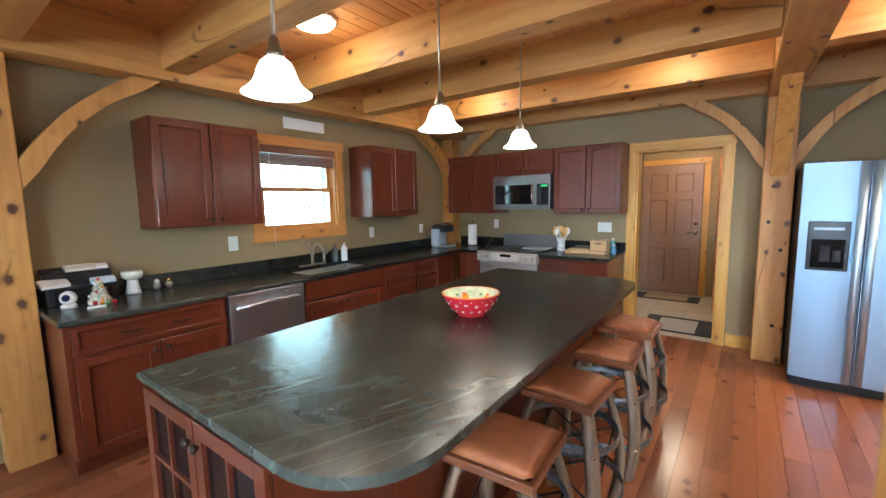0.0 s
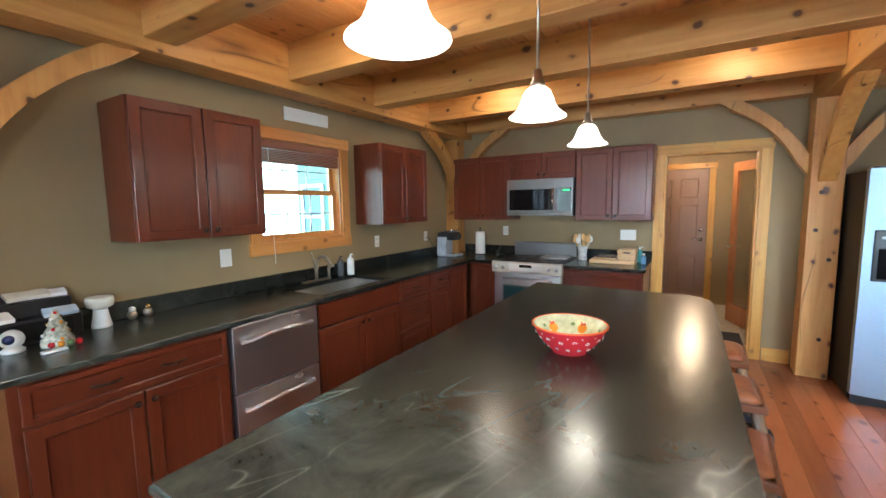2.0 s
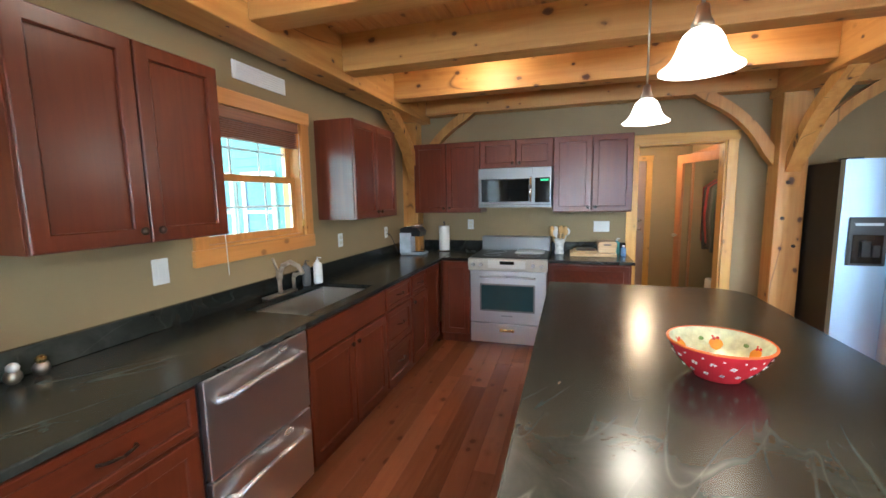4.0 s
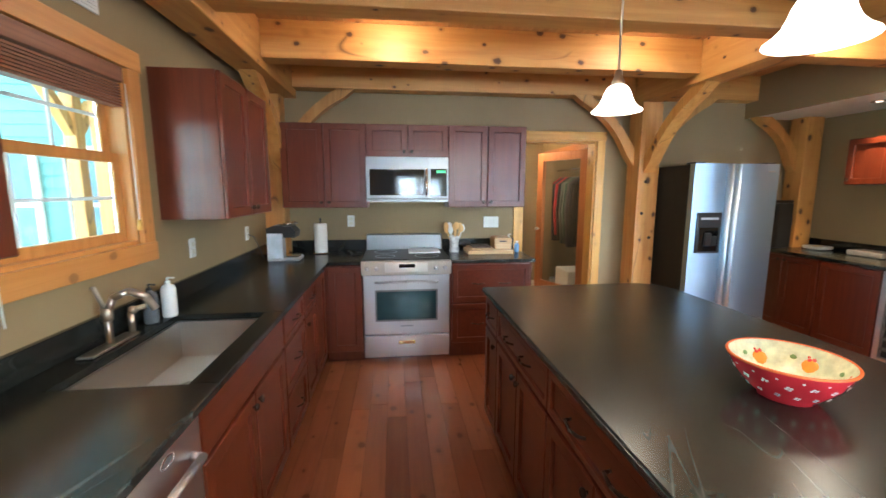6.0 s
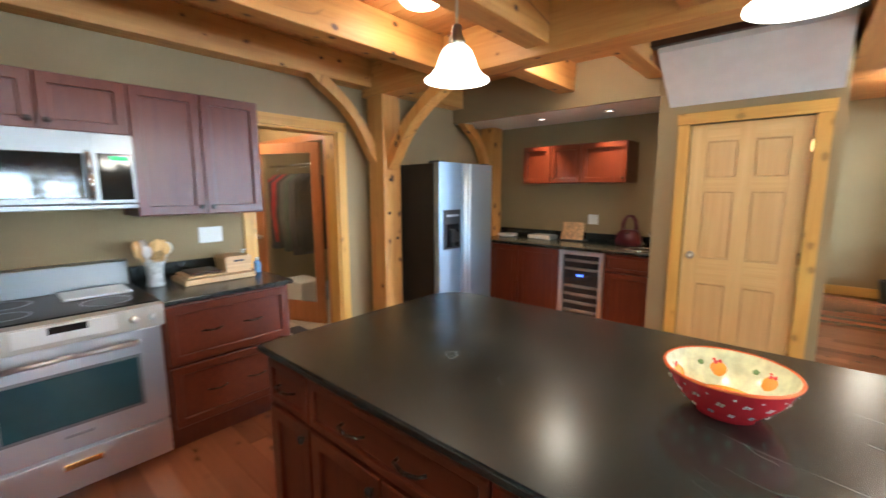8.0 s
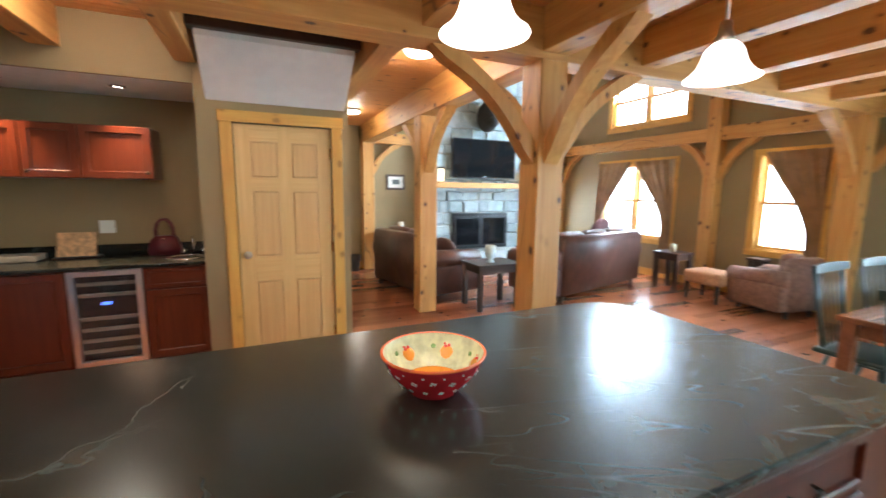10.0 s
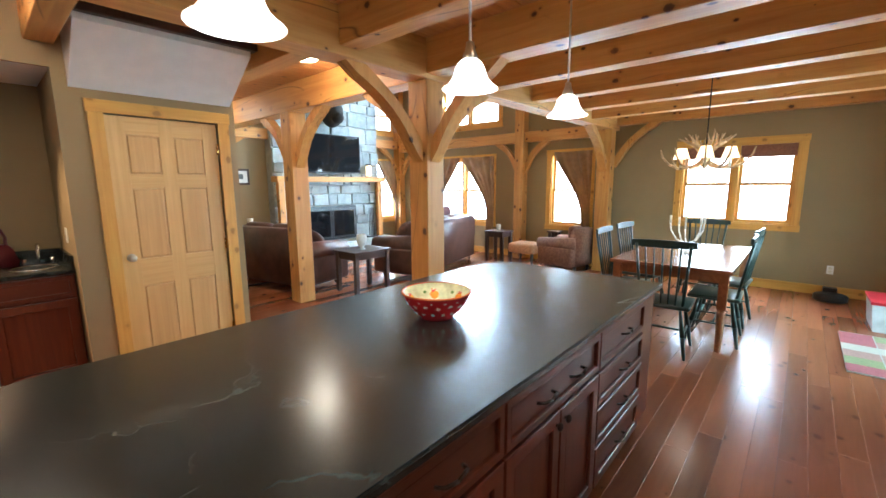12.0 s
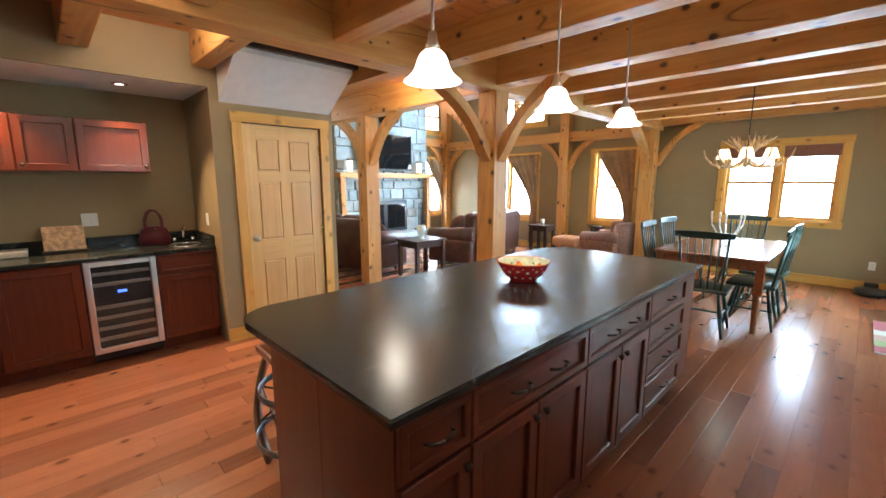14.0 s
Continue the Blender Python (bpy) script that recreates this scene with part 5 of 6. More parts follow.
SIDING = plain("siding_paint", (0.11, 0.26, 0.26), 0.6, mottle=0.06)
part("wall", Shape().box(-7.8, -3.2, 8.56, 8.70, -0.1, 4.4), SIDING, ob)
for i in range(30):
    part("clapboard", Shape().prism([(8.56, -0.1 + i * 0.15), (8.542, -0.1 + i * 0.15), (8.556, 0.06 + i * 0.15 - 0.012), (8.56, 0.06 + i * 0.15 - 0.012)], 0, -7.8, -3.2), SIDING, ob)
for x0 in (-7.65, -6.75, -5.75, -4.75):
    wn_ = part("window", Shape().box(x0, x0 + 0.07, 8.50, 8.545, 0.65, 2.05).box(x0 + 0.63, x0 + 0.70, 8.50, 8.545, 0.65, 2.05).box(x0 + 0.07, x0 + 0.63, 8.50, 8.545, 0.65, 0.72).box(x0 + 0.07, x0 + 0.63, 8.50, 8.545, 1.98, 2.05).box(x0 + 0.07, x0 + 0.63, 8.505, 8.545, 1.32, 1.37), WHITE, ob, "white window frame")
    # the pane's blue base colour imitates mirrored sky
    part("pane", Shape().box(x0 + 0.07, x0 + 0.63, 8.525, 8.535, 0.72, 1.98), plain("sky_blue_pane", (0.05, 0.11, 0.18), 0.08), wn_, "pane with the sky's reflection put into its blue colour")


def curtain(axis, at, sign, u0, u1, side, z0, z1):
    """A curtain gathered to one side, in folds that sweep towards a tie-back."""
    F = facing(axis, at, sign)
    sh = Shape()
    n, m = 28, 16
    grid = []
    for j in range(m + 1):
        f = j / m
        z = z1 + (z0 - z1) * f
        w0 = (u1 - u0)
        k = 0.62 if f > 0.62 else f
        keep = w0 * (1.0 - 0.78 * math.sin(min(1, k / 0.62) * math.pi / 2) ** 1.4) if f <= 0.62 else w0 * (0.22 + 0.12 * (f - 0.62))
        row = []
        for i in range(n + 1):
            g = i / n
            u = (u0 + keep * g) if side < 0 else (u1 - keep * g)
            row.append(sh.bm.verts.new((u, 0.06 + 0.022 * math.sin(g * 9 * math.pi) + 0.01 * math.sin(g * 23), z)))
        grid.append(row)
    for p, q in zip(grid, grid[1:]):
        for i in range(n):
            sh.bm.faces.new((p[i], p[i + 1], q[i + 1], q[i]))
    ob = thing("curtain", "brown curtain swept aside by a tie-back", "curtain", "living room curtains", (at, (u0 + u1) / 2, z0) if axis == 0 else ((u0 + u1) / 2, at, z0))
    o = smooth_part("drape", F(sh), CURTAIN, ob)
    s = o.modifiers.new("thickness", "SOLIDIFY")
    s.thickness = 0.006
    return ob


curtain(1, S + 0.02, 1, 1.06, 1.80, -1, 0.1, 2.10)
curtain(1, S + 0.02, 1, 3.16, 4.02, -1, 0.1, 2.10)
curtain(1, S + 0.02, 1, 4.10, 4.92, 1, 0.1, 2.10)
curtain(0, E - 0.02, -1, -1.97, -1.26, -1, 0.1, 2.10)
sh = Shape().box(W + 0.001, 0.64, S, S + 0.018, 0, 0.13, 0.003).box(0.86, 6.0, S, S + 0.018, 0, 0.13, 0.003)
structure("baseboard", sh, CASING[0], "pine baseboard")
structure("baseboard", Shape().box(2.012, 2.03, 3.77, 3.83, 0, 0.13, 0.003).box(2.012, 2.03, 4.78, 4.94, 0, 0.13, 0.003).box(6.18, E, 2.75, 3.77, 0, 0.13), CASING[1], "pine baseboard")
structure("baseboard", Shape().box(0.43, 0.64, N - 0.018, N, 0, 0.13, 0.003), CASING[0], "pine baseboard")


# ---- wall plates ----
def plate(F, u, z, w=0.07, h=0.115, kind="outlet", label="cream outlet plate on the wall"):
    mid = F(Shape().box(u, u + 0.001, 0, 0.001, z, z + 0.001))
    at = tuple(mid.bm.verts[:][0].co)
    mid.bm.free()
    ob = thing("wall_plate", label, "outlet", "wall plates", at)
    part("plate", F(Shape().box(u - w / 2, u + w / 2, 0.0005, 0.007, z - h / 2, z + h / 2, 0.002)), WHITEPLASTIC, ob)
    if kind == "outlet":
        for dz in (-0.022, 0.022):
            part("socket", F(Shape().box(u - 0.016, u + 0.016, 0.007, 0.009, z + dz - 0.013, z + dz + 0.013, 0.003)), CREAM, ob)
    else:
        for k in range(int(kind)):
            cx = u + (k - (int(kind) - 1) / 2) * 0.046
            part("rocker", F(Shape().box(cx - 0.016, cx + 0.016, 0.007, 0.010, z - 0.033, z + 0.033, 0.002)), WHITEPLASTIC, ob)


FW, FN, FS = facing(0, W, 1), facing(1, N, -1), facing(1, S, 1)
plate(FW, 3.97, 1.205, 0.082, 0.125, "1", "cream switch plate on the wall")
plate(FW, 5.60, 1.19)
plate(FW, 6.52, 1.18)
plate(FN, -0.80, 1.20, 0.16, 0.115, "3", "white triple switch plate on the wall")
plate(FN, -2.25, 1.22)
plate(FS, -2.2, 0.35)
plate(facing(0, 2.85, -1), 5.78, 1.17, 0.115, 0.115, "2", "cream switch plate above the bar")
plate(facing(1, 4.94, 1), 2.4, 1.15, 0.07, 0.115, "1", "cream switch plate beside the bar")
ob = thing("wall_vent", "white rectangular vent grille on the kitchen wall", "vent", at=(W, 4.75, 2.30))
part("frame", Shape().box(W + 0.0005, W + 0.012, 4.52, 4.98, 2.25, 2.355, 0.003), WHITE, ob)
for i in range(6):
    part("slat", Shape().box(W + 0.012, W + 0.016, 4.54, 4.96, 2.262 + i * 0.0148, 2.270 + i * 0.0148), WHITE, ob)


# ---- sink and tap ----
ob = thing("sink", "stainless steel undermount kitchen sink", "sink", at=(-2.675, 4.715, 0.72))
sh = Shape().box(-2.885, -2.865, 4.325, 5.105, 0.71, 0.894).box(-2.485, -2.465, 4.325, 5.105, 0.71, 0.894).box(-2.865, -2.485, 4.325, 4.345, 0.71, 0.894).box(-2.865, -2.485, 5.085, 5.105, 0.71, 0.894).box(-2.865, -2.485, 4.345, 5.085, 0.70, 0.715)
part("basin", sh, steel("sink_steel", 1, 0.32, (0.70, 0.68, 0.64)), ob)
smooth_part("drain", Shape().turned([(0.045, 0.7155), (0.045, 0.719), (0.02, 0.717), (0.0001, 0.716)], (-2.68, 4.75, 0), 24), CHROME, ob)
ob = thing("faucet", "brushed nickel kitchen faucet with a side sprayer", "faucet", at=(-2.93, 4.70, 0.926))
part("deck_plate", Shape().box(-2.96, -2.90, 4.56, 4.84, 0.9255, 0.936, 0.004), NICKEL, ob)
smooth_part("spout", Shape().tube([(-2.93, 4.70, 0.93), (-2.93, 4.70, 1.06), (-2.90, 4.70, 1.12), (-2.84, 4.70, 1.145), (-2.78, 4.70, 1.12), (-2.75, 4.70, 1.07)], 0.014, 12), NICKEL, ob)
smooth_part("lever", Shape().rod((-2.93, 4.70, 1.06), (-2.945, 4.665, 1.17), 0.008).rod((-2.93, 4.70, 1.03), (-2.93, 4.70, 1.08), 0.02), NICKEL, ob)
smooth_part("sprayer", Shape().rod((-2.93, 4.84, 0.93), (-2.93, 4.84, 1.02), 0.012).ball((-2.92, 4.84, 1.03), 0.018, 10).rod((-2.93, 4.84, 1.03), (-2.87, 4.84, 1.045), 0.011), NICKEL, ob)


def bottle(name, label, x, y, z, r, h, body, pump=True, cap=BLACK):
    ob = thing(name, label, "bottle", at=(x, y, z))
    smooth_part("body", Shape().turned([(r * 0.9, 0.0005), (r, 0.008), (r, h * 0.68), (r * 0.8, h * 0.76), (r * 0.35, h * 0.80), (r * 0.35, h * 0.84)], (x, y, z), 24), body, ob)
    if pump:
        smooth_part("pump", Shape().rod((x, y, z + h * 0.84), (x, y, z + h * 0.96), r * 0.16).rod((x, y, z + h * 0.96), (x + r * 1.0, y, z + h * 0.95), r * 0.14).rod((x, y, z + h * 0.82), (x, y, z + h * 0.87), r * 0.4), cap, ob)
    else:
        smooth_part("cap", Shape().rod((x, y, z + h * 0.84), (x, y, z + h), r * 0.5), cap, ob)
    return ob


bottle("soap_bottle", "clear dark soap pump bottle by the sink", -2.93, 4.98, 0.926, 0.03, 0.19, plain("smoky_bottle", (0.10, 0.10, 0.10), 0.15), True, BLACK)
bottle("soap_bottle", "white soap pump bottle by the sink", -2.90, 5.08, 0.926, 0.032, 0.20, WHITEPLASTIC, True, WHITEPLASTIC)
bottle("soap_bottle", "small teal pump bottle on the counter", -0.66, 7.05, 0.926, 0.028, 0.17, plain("teal_bottle", (0.08, 0.28, 0.28), 0.15), True, WHITEPLASTIC)
bottle("small_bottle", "small blue and white bottle on the counter", -0.61, 6.92, 0.926, 0.024, 0.11, plain("blue_bottle", (0.12, 0.25, 0.42), 0.2), False, WHITEPLASTIC)

# ---- things on the kitchen counter ----
ob = thing("coffee_maker", "silver and black single-cup coffee maker on the counter", "coffee maker", at=(-2.68, 6.72, 0.926))
part("base", Shape().box(-2.80, -2.54, 6.62, 6.82, 0.927, 0.955, 0.01), GREYPLASTIC, ob)
part("tower", Shape().box(-2.80, -2.69, 6.62, 6.82, 0.955, 1.16, 0.02), GREYPLASTIC, ob)
part("water_tank", Shape().box(-2.79, -2.66, 6.585, 6.625, 0.95, 1.17, 0.012), plain("tank_plastic", (0.5, 0.55, 0.6), 0.1), ob, "clear blue-grey water tank")
part("head", Shape().prism([(-2.80, 1.13), (-2.80, 1.21), (-2.74, 1.235), (-2.60, 1.225), (-2.56, 1.18), (-2.57, 1.13)], 1, 6.63, 6.81), BLACK, ob, "black brewing head")
smooth_part("lever", Shape().tube([(-2.70, 6.64, 1.235), (-2.60, 6.64, 1.25), (-2.57, 6.72, 1.25), (-2.60, 6.80, 1.25), (-2.70, 6.80, 1.235)], 0.009), CHROME, ob)
part("drip_tray", Shape().box(-2.68, -2.55, 6.65, 6.79, 0.956, 0.968, 0.003), CHROME, ob)
ob.location = (-2.68 - 0.09, 6.72 - 0.03, 0.926)
tagged(smooth_part("power_cord", Shape().tube([(W + 0.012, 6.52, 1.17), (W + 0.05, 6.53, 1.15), (W + 0.07, 6.56, 1.08), (W + 0.10, 6.60, 0.96)], 0.004, 6), BLACK), "black power cord plugged into the wall", "cord")
ob = thing("paper_towel", "white paper towel roll on a chrome stand", "paper towel", at=(-2.52, 7.04, 0.926))
smooth_part("base", Shape().turned([(0.085, 0.0005), (0.085, 0.008), (0.03, 0.012)], (-2.52, 7.04, 0.926), 32), CHROME, ob)
smooth_part("rod", Shape().rod((-2.52, 7.04, 0.93), (-2.52, 7.04, 1.25), 0.006).ball((-2.52, 7.04, 1.255), 0.012, 10), BLACK, ob)
sh = Shape().turned([(0.02, 0.012), (0.058, 0.012), (0.060, 0.02), (0.060, 0.28), (0.058, 0.287), (0.02, 0.287)], (-2.52, 7.04, 0.926), 36)
smooth_part("roll", sh, PAPER, ob)
ob = thing("spoon_rest", "small dark dish on the counter beside the range", "dish", at=(-2.2, 6.95, 0.926))
smooth_part("dish", Shape().turned([(0.0001, 0.001), (0.045, 0.001), (0.06, 0.014), (0.056, 0.016), (0.04, 0.006), (0.0001, 0.005)], (-2.18, 6.93, 0.926), 24), BLACK, ob)
smooth_part("handle", Shape().rod((-2.18, 6.93, 0.94), (-2.26, 7.0, 0.95), 0.006), IRON, ob)
ob = thing("utensil_crock", "glass crock full of wooden and white cooking spoons", "utensils", at=(-1.23, 6.98, 0.926))
smooth_part("crock", Shape().turned([(0.045, 0.001), (0.05, 0.01), (0.042, 0.06), (0.05, 0.13), (0.06, 0.16), (0.056, 0.16), (0.046, 0.13), (0.038, 0.06), (0.044, 0.014), (0.0001, 0.01)], (-1.23, 6.98, 0.926), 28), plain("etched_glass", (0.55, 0.56, 0.55), 0.2, 0, 0.25, 40), ob)
random.seed(3)
for i in range(9):
    a = i * 0.7
    dx, dy = 0.075 * math.cos(a), 0.05 * math.sin(a)
    p0, p1 = Vector((-1.23 + dx * 0.25, 6.98 + dy * 0.25, 0.97)), Vector((-1.23 + dx * 1.1, 6.98 + dy, 1.15 + 0.05 * random.random()))
    sh = Shape().rod(p0, p1, 0.006, n=8)
    q = Shape().ball((0, 0, 0), 0.026, 10, (1, 0.35, 1.5))
    q.move(Matrix.Translation(p1))
    me = bpy.data.meshes.new("tmp")
    q.bm.to_mesh(me)
    q.bm.free()
    sh.bm.from_mesh(me)
    smooth_part("spoon", sh, PALE[2] if i % 3 else WHITEPLASTIC, ob, "pale cooking spoon")
for n, (x0, x1, y0, y1, z0, z1, mt) in enumerate(((-1.12, -0.68, 6.80, 7.08, 0.926, 0.962, BAMBOO), (-1.09, -0.86, 6.84, 7.10, 0.963, 0.978, BAMBOO), (-1.06, -0.88, 6.86, 7.06, 0.979, 0.995, DARKWOOD))):
    tagged(part("cutting_board", Shape().box(x0, x1, y0, y1, z0, z1, 0.005), mt), ("thick bamboo cutting board on the counter", "thin bamboo board lying on a larger one", "dark wooden board on top of the stack")[n], "cutting board", "cutting boards")
ob = thing("bamboo_box", "small rounded bamboo bread box on the cutting boards", "box", at=(-0.765, 6.95, 0.963))
sh = Shape().prism([(-0.845, 0.963), (-0.855, 1.06), (-0.84, 1.075), (-0.69, 1.075), (-0.675, 1.06), (-0.685, 0.963)], 1, 6.86, 7.05)
part("body", sh, BAMBOO, ob)
part("handle_slot", Shape().box(-0.80, -0.73, 6.856, 6.861, 1.035, 1.048, 0.002), BLACK, ob, "dark handle slot")

ob = thing("desk_organizer", "black desk organizer holding mail and envelopes on the counter", "organizer", at=(-2.94, 2.93, 0.926))
part("tray", Shape().box(-2.994, -2.875, 2.745, 3.11, 0.927, 1.04, 0.006), BLACK, ob)
part("tray", Shape().box(-2.994, -2.93, 2.745, 3.09, 1.042, 1.12, 0.006), BLACK, ob)
part("drawer", Shape().box(-2.876, -2.866, 2.78, 3.07, 0.945, 1.03, 0.003), BLACKSIDE, ob)
for i, (x0, y0, w_, d_, z, rz, mt) in enumerate(((-2.90, 2.79, 0.09, 0.14, 1.068, 8, PAPER), (-2.955, 2.99, 0.05, 0.17, 1.145, -4, PAPER), (-2.955, 2.80, 0.05, 0.13, 1.14, 4, BLACK), (-2.945, 2.93, 0.06, 0.16, 1.15, 6, CREAM), (-2.89, 3.03, 0.06, 0.13, 1.058, -4, plain("pale_blue_card", (0.5, 0.58, 0.68), 0.6)))):
    e = part("envelope", Shape().box(-w_ / 2, w_ / 2, -d_ / 2, d_ / 2, -0.01, 0.01, 0.002), mt)
    e.matrix_basis = pose(x0, y0, z, 0, 22, rz)
    tagged(e, "envelope lying on the desk organizer" if i != 2 else "black glasses case on the desk organizer", "mail", "mail")
ob = thing("security_camera", "small white round camera with a dark lens on the counter", "camera", at=(-2.79, 2.83, 0.926))
smooth_part("base", Shape().turned([(0.04, 0.0005), (0.042, 0.012), (0.03, 0.022)], (-2.79, 2.83, 0.926), 24), WHITEPLASTIC, ob)
smooth_part("head", Shape().ball((-2.79, 2.83, 0.985), 0.043, 20), WHITEPLASTIC, ob)
smooth_part("lens", Shape().ball((-2.762, 2.815, 0.99), 0.022, 16), plain("lens_blue", (0.01, 0.015, 0.06), 0.08), ob, "dark blue lens")
ob = thing("tree_figurine", "small glass Christmas tree figurine with coloured balls", "figurine", at=(-2.74, 2.97, 0.926))
smooth_part("base", Shape().turned([(0.06, 0.0005), (0.062, 0.02), (0.05, 0.03)], (-2.74, 2.97, 0.926), 24), CREAM, ob)
TREEG = plain("pale_green_glass", (0.50, 0.47, 0.36), 0.25, 0, 0.4, 60)
sh = Shape()
for k in range(4):
    sh.turned([(0.062 - 0.014 * k, 0.03 + 0.034 * k), (0.035 - 0.009 * k, 0.068 + 0.034 * k), (0.001, 0.075 + 0.034 * k)], (-2.74, 2.97, 0.926), 14)
smooth_part("tree", sh, TREEG, ob)
for i in range(14):
    a, f = i * 2.4, i / 14
    r = 0.055 * (1 - f) + 0.005
    smooth_part("ornament", Shape().ball((-2.74 + r * math.cos(a), 2.97 + r * math.sin(a), 0.966 + 0.125 * f), 0.008, 8), (FLOWER[2], REDGLAZE, FLOWER[0], BRASS)[i % 4], ob)
for i in range(4):
    smooth_part("gift", Shape().ball((-2.695 + 0.01 * i, 2.935 + 0.03 * i, 0.942), 0.015, 8), (REDGLAZE, FLOWER[2], FLOWER[3], REDGLAZE)[i], ob)
ob = thing("ceramic_burner", "white ceramic pedestal cup on the counter", "ornament", at=(-2.92, 3.20, 0.926))
smooth_part("stem", Shape().turned([(0.045, 0.0005), (0.046, 0.01), (0.036, 0.06), (0.032, 0.095), (0.03, 0.10)], (-2.92, 3.20, 0.926), 28), WHITEPLASTIC, ob)
smooth_part("cup", Shape().turned([(0.03, 0.10), (0.058, 0.115), (0.064, 0.145), (0.06, 0.165), (0.055, 0.166), (0.05, 0.14), (0.0001, 0.125)], (-2.92, 3.20, 0.926), 28), CREAM, ob)
for y in (3.35, 3.43):
    ob = thing("owl_ornament", "small silver and gold rounded ornament on the counter", "ornament", "small ornaments", (-2.94, y, 0.926))
    smooth_part("body", Shape().ball((-2.94, y, 0.953), 0.025, 14, (1, 1, 1.1)), NICKEL, ob)
    smooth_part("head", Shape().ball((-2.935, y, 0.985), 0.018, 12), WHITEPLASTIC if y < 3.4 else BRASS, ob)
tagged(part("pen_case", Shape().box(-2.64, -2.61, 2.88, 2.97, 0.926, 0.938, 0.003), WHITEPLASTIC), "small white case lying on the counter", "case")


# ---- wet bar ----
FB = facing(0, 2.25, -1)
BARL = "dark cherry base cabinet of the wet bar"
cabinet("bar_cabinet", BARL, FB, 6.42, N - 0.02, 0, 0.88, 0.598, [("door", 6.43, 6.80, 0.11, 0.87, "rt"), ("door", 6.80, 7.2, 0.11, 0.87, "lt")], "bar cabinets", K)
cabinet("bar_cabinet", BARL, FB, 5.905, 6.42, 0, 0.88, 0.598, [("door", 5.91, 6.41, 0.11, 0.87, "")], "bar cabinets", K)
cabinet("bar_cabinet", BARL, FB, 4.945, 5.415, 0, 0.88, 0.598, [("drawer", 4.95, 5.41, 0.70, 0.87, 0), ("door", 4.95, 5.41, 0.11, 0.69, "")], "bar cabinets", K)
tagged(part("bar_countertop", Shape().box(2.20, 2.848, 4.943, N - 0.002, 0.881, 0.912, 0.006), STONE_TOP), "dark soapstone top of the wet bar", "countertop")
tagged(part("bar_backsplash", Shape().box(2.826, 2.848, 4.943, N - 0.002, 0.913, 1.01).box(2.23, 2.826, 4.943, 4.962, 0.913, 1.01), STONE_TOP), "low soapstone backsplash of the bar", "backsplash")
ob = thing("wine_fridge", "stainless wine fridge with a glass door and wooden shelf fronts", "wine fridge", at=(2.5, 5.66, 0))
part("body", Shape().box(2.27, 2.82, 5.42, 5.90, 0.03, 0.878), BLACK, ob)
dr = part("door_frame", Shape().box(2.228, 2.27, 5.42, 5.462, 0.10, 0.872, 0.004).box(2.228, 2.27, 5.858, 5.90, 0.10, 0.872, 0.004).box(2.228, 2.27, 5.462, 5.858, 0.83, 0.872, 0.004).box(2.228, 2.27, 5.462, 5.858, 0.10, 0.142, 0.004), STEEL_Y, ob)
gp = part("pane", Shape().box(2.240, 2.246, 5.462, 5.858, 0.142, 0.83), CLEAR, dr)
gp.visible_shadow = False
for z in (0.20, 0.29, 0.38, 0.47, 0.66, 0.75):
    part("shelf_front", Shape().box(2.250, 2.268, 5.465, 5.855, z, z + 0.028, 0.002), plain("grey_shelf", (0.20, 0.17, 0.14), 0.5), ob, "greyish wooden shelf front")
part("display", Shape().box(2.250, 2.2685, 5.64, 5.70, 0.595, 0.612), glow("blue_digits", (0.08, 0.18, 1.0), 2.5), ob, "lit blue digits")
FU = facing(0, 2.53, -1)
LIT = "small dark cherry wall cabinet above the wet bar"
for a, b in ((6.18, 6.54), (5.82, 6.18), (5.33, 5.82)):
    cabinet("bar_wall_cabinet", LIT, FU, a, b, 1.59, 2.02, 0.318, [("door", a, b, 1.59, 2.02, "lb" if a < 5.5 else "rb")], "bar wall cabinets")
tagged(part("serving_tray", Shape().box(2.60, 2.80, 6.2, 6.5, 0.913, 0.965, 0.01), plain("grey_tray", (0.3, 0.28, 0.25), 0.5)), "low grey tray on the bar", "tray")
ob = thing("bar_appliance", "tall black appliance on the bar beside the fridge", "appliance", at=(2.40, 7.08, 0.913))
part("body", Shape().box(2.31, 2.49, 6.98, 7.21, 0.9135, 1.40, 0.012), BLACK, ob)
part("lid", Shape().box(2.315, 2.485, 6.985, 7.205, 1.401, 1.43, 0.008), BLACKSIDE, ob)
part("front_panel", Shape().box(2.303, 2.3095, 7.01, 7.18, 1.20, 1.37, 0.002), BLACKGLASS, ob)
for k in range(3):
    o = thing("plate", "white round plate stacked on the bar", "plate", "plates on the bar", (2.66, 6.83, 0.913 + k * 0.009))
    smooth_part("dish", Shape().turned([(0.0001, 0.001), (0.07, 0.001), (0.078, 0.004), (0.125, 0.015), (0.124, 0.018), (0.076, 0.008), (0.0001, 0.0065)], (2.66, 6.83, 0.913 + k * 0.009), 32), WHITEPLASTIC, o)
ob = thing("cookbook_stand", "open cookbook leaning on a dark stand on the bar", "book", at=(2.72, 5.97, 0.913))
sh = Shape().box(-0.010, 0.010, -0.135, 0.135, 0, 0.21, 0.003)
sh.move(Matrix.Translation((2.70, 5.97, 0.931)) @ Matrix.Rotation(radians(18), 4, "Y"))
part("page", sh, plain("tan_page", (0.62, 0.36, 0.17), 0.6, 0, 0.3, 30), ob)
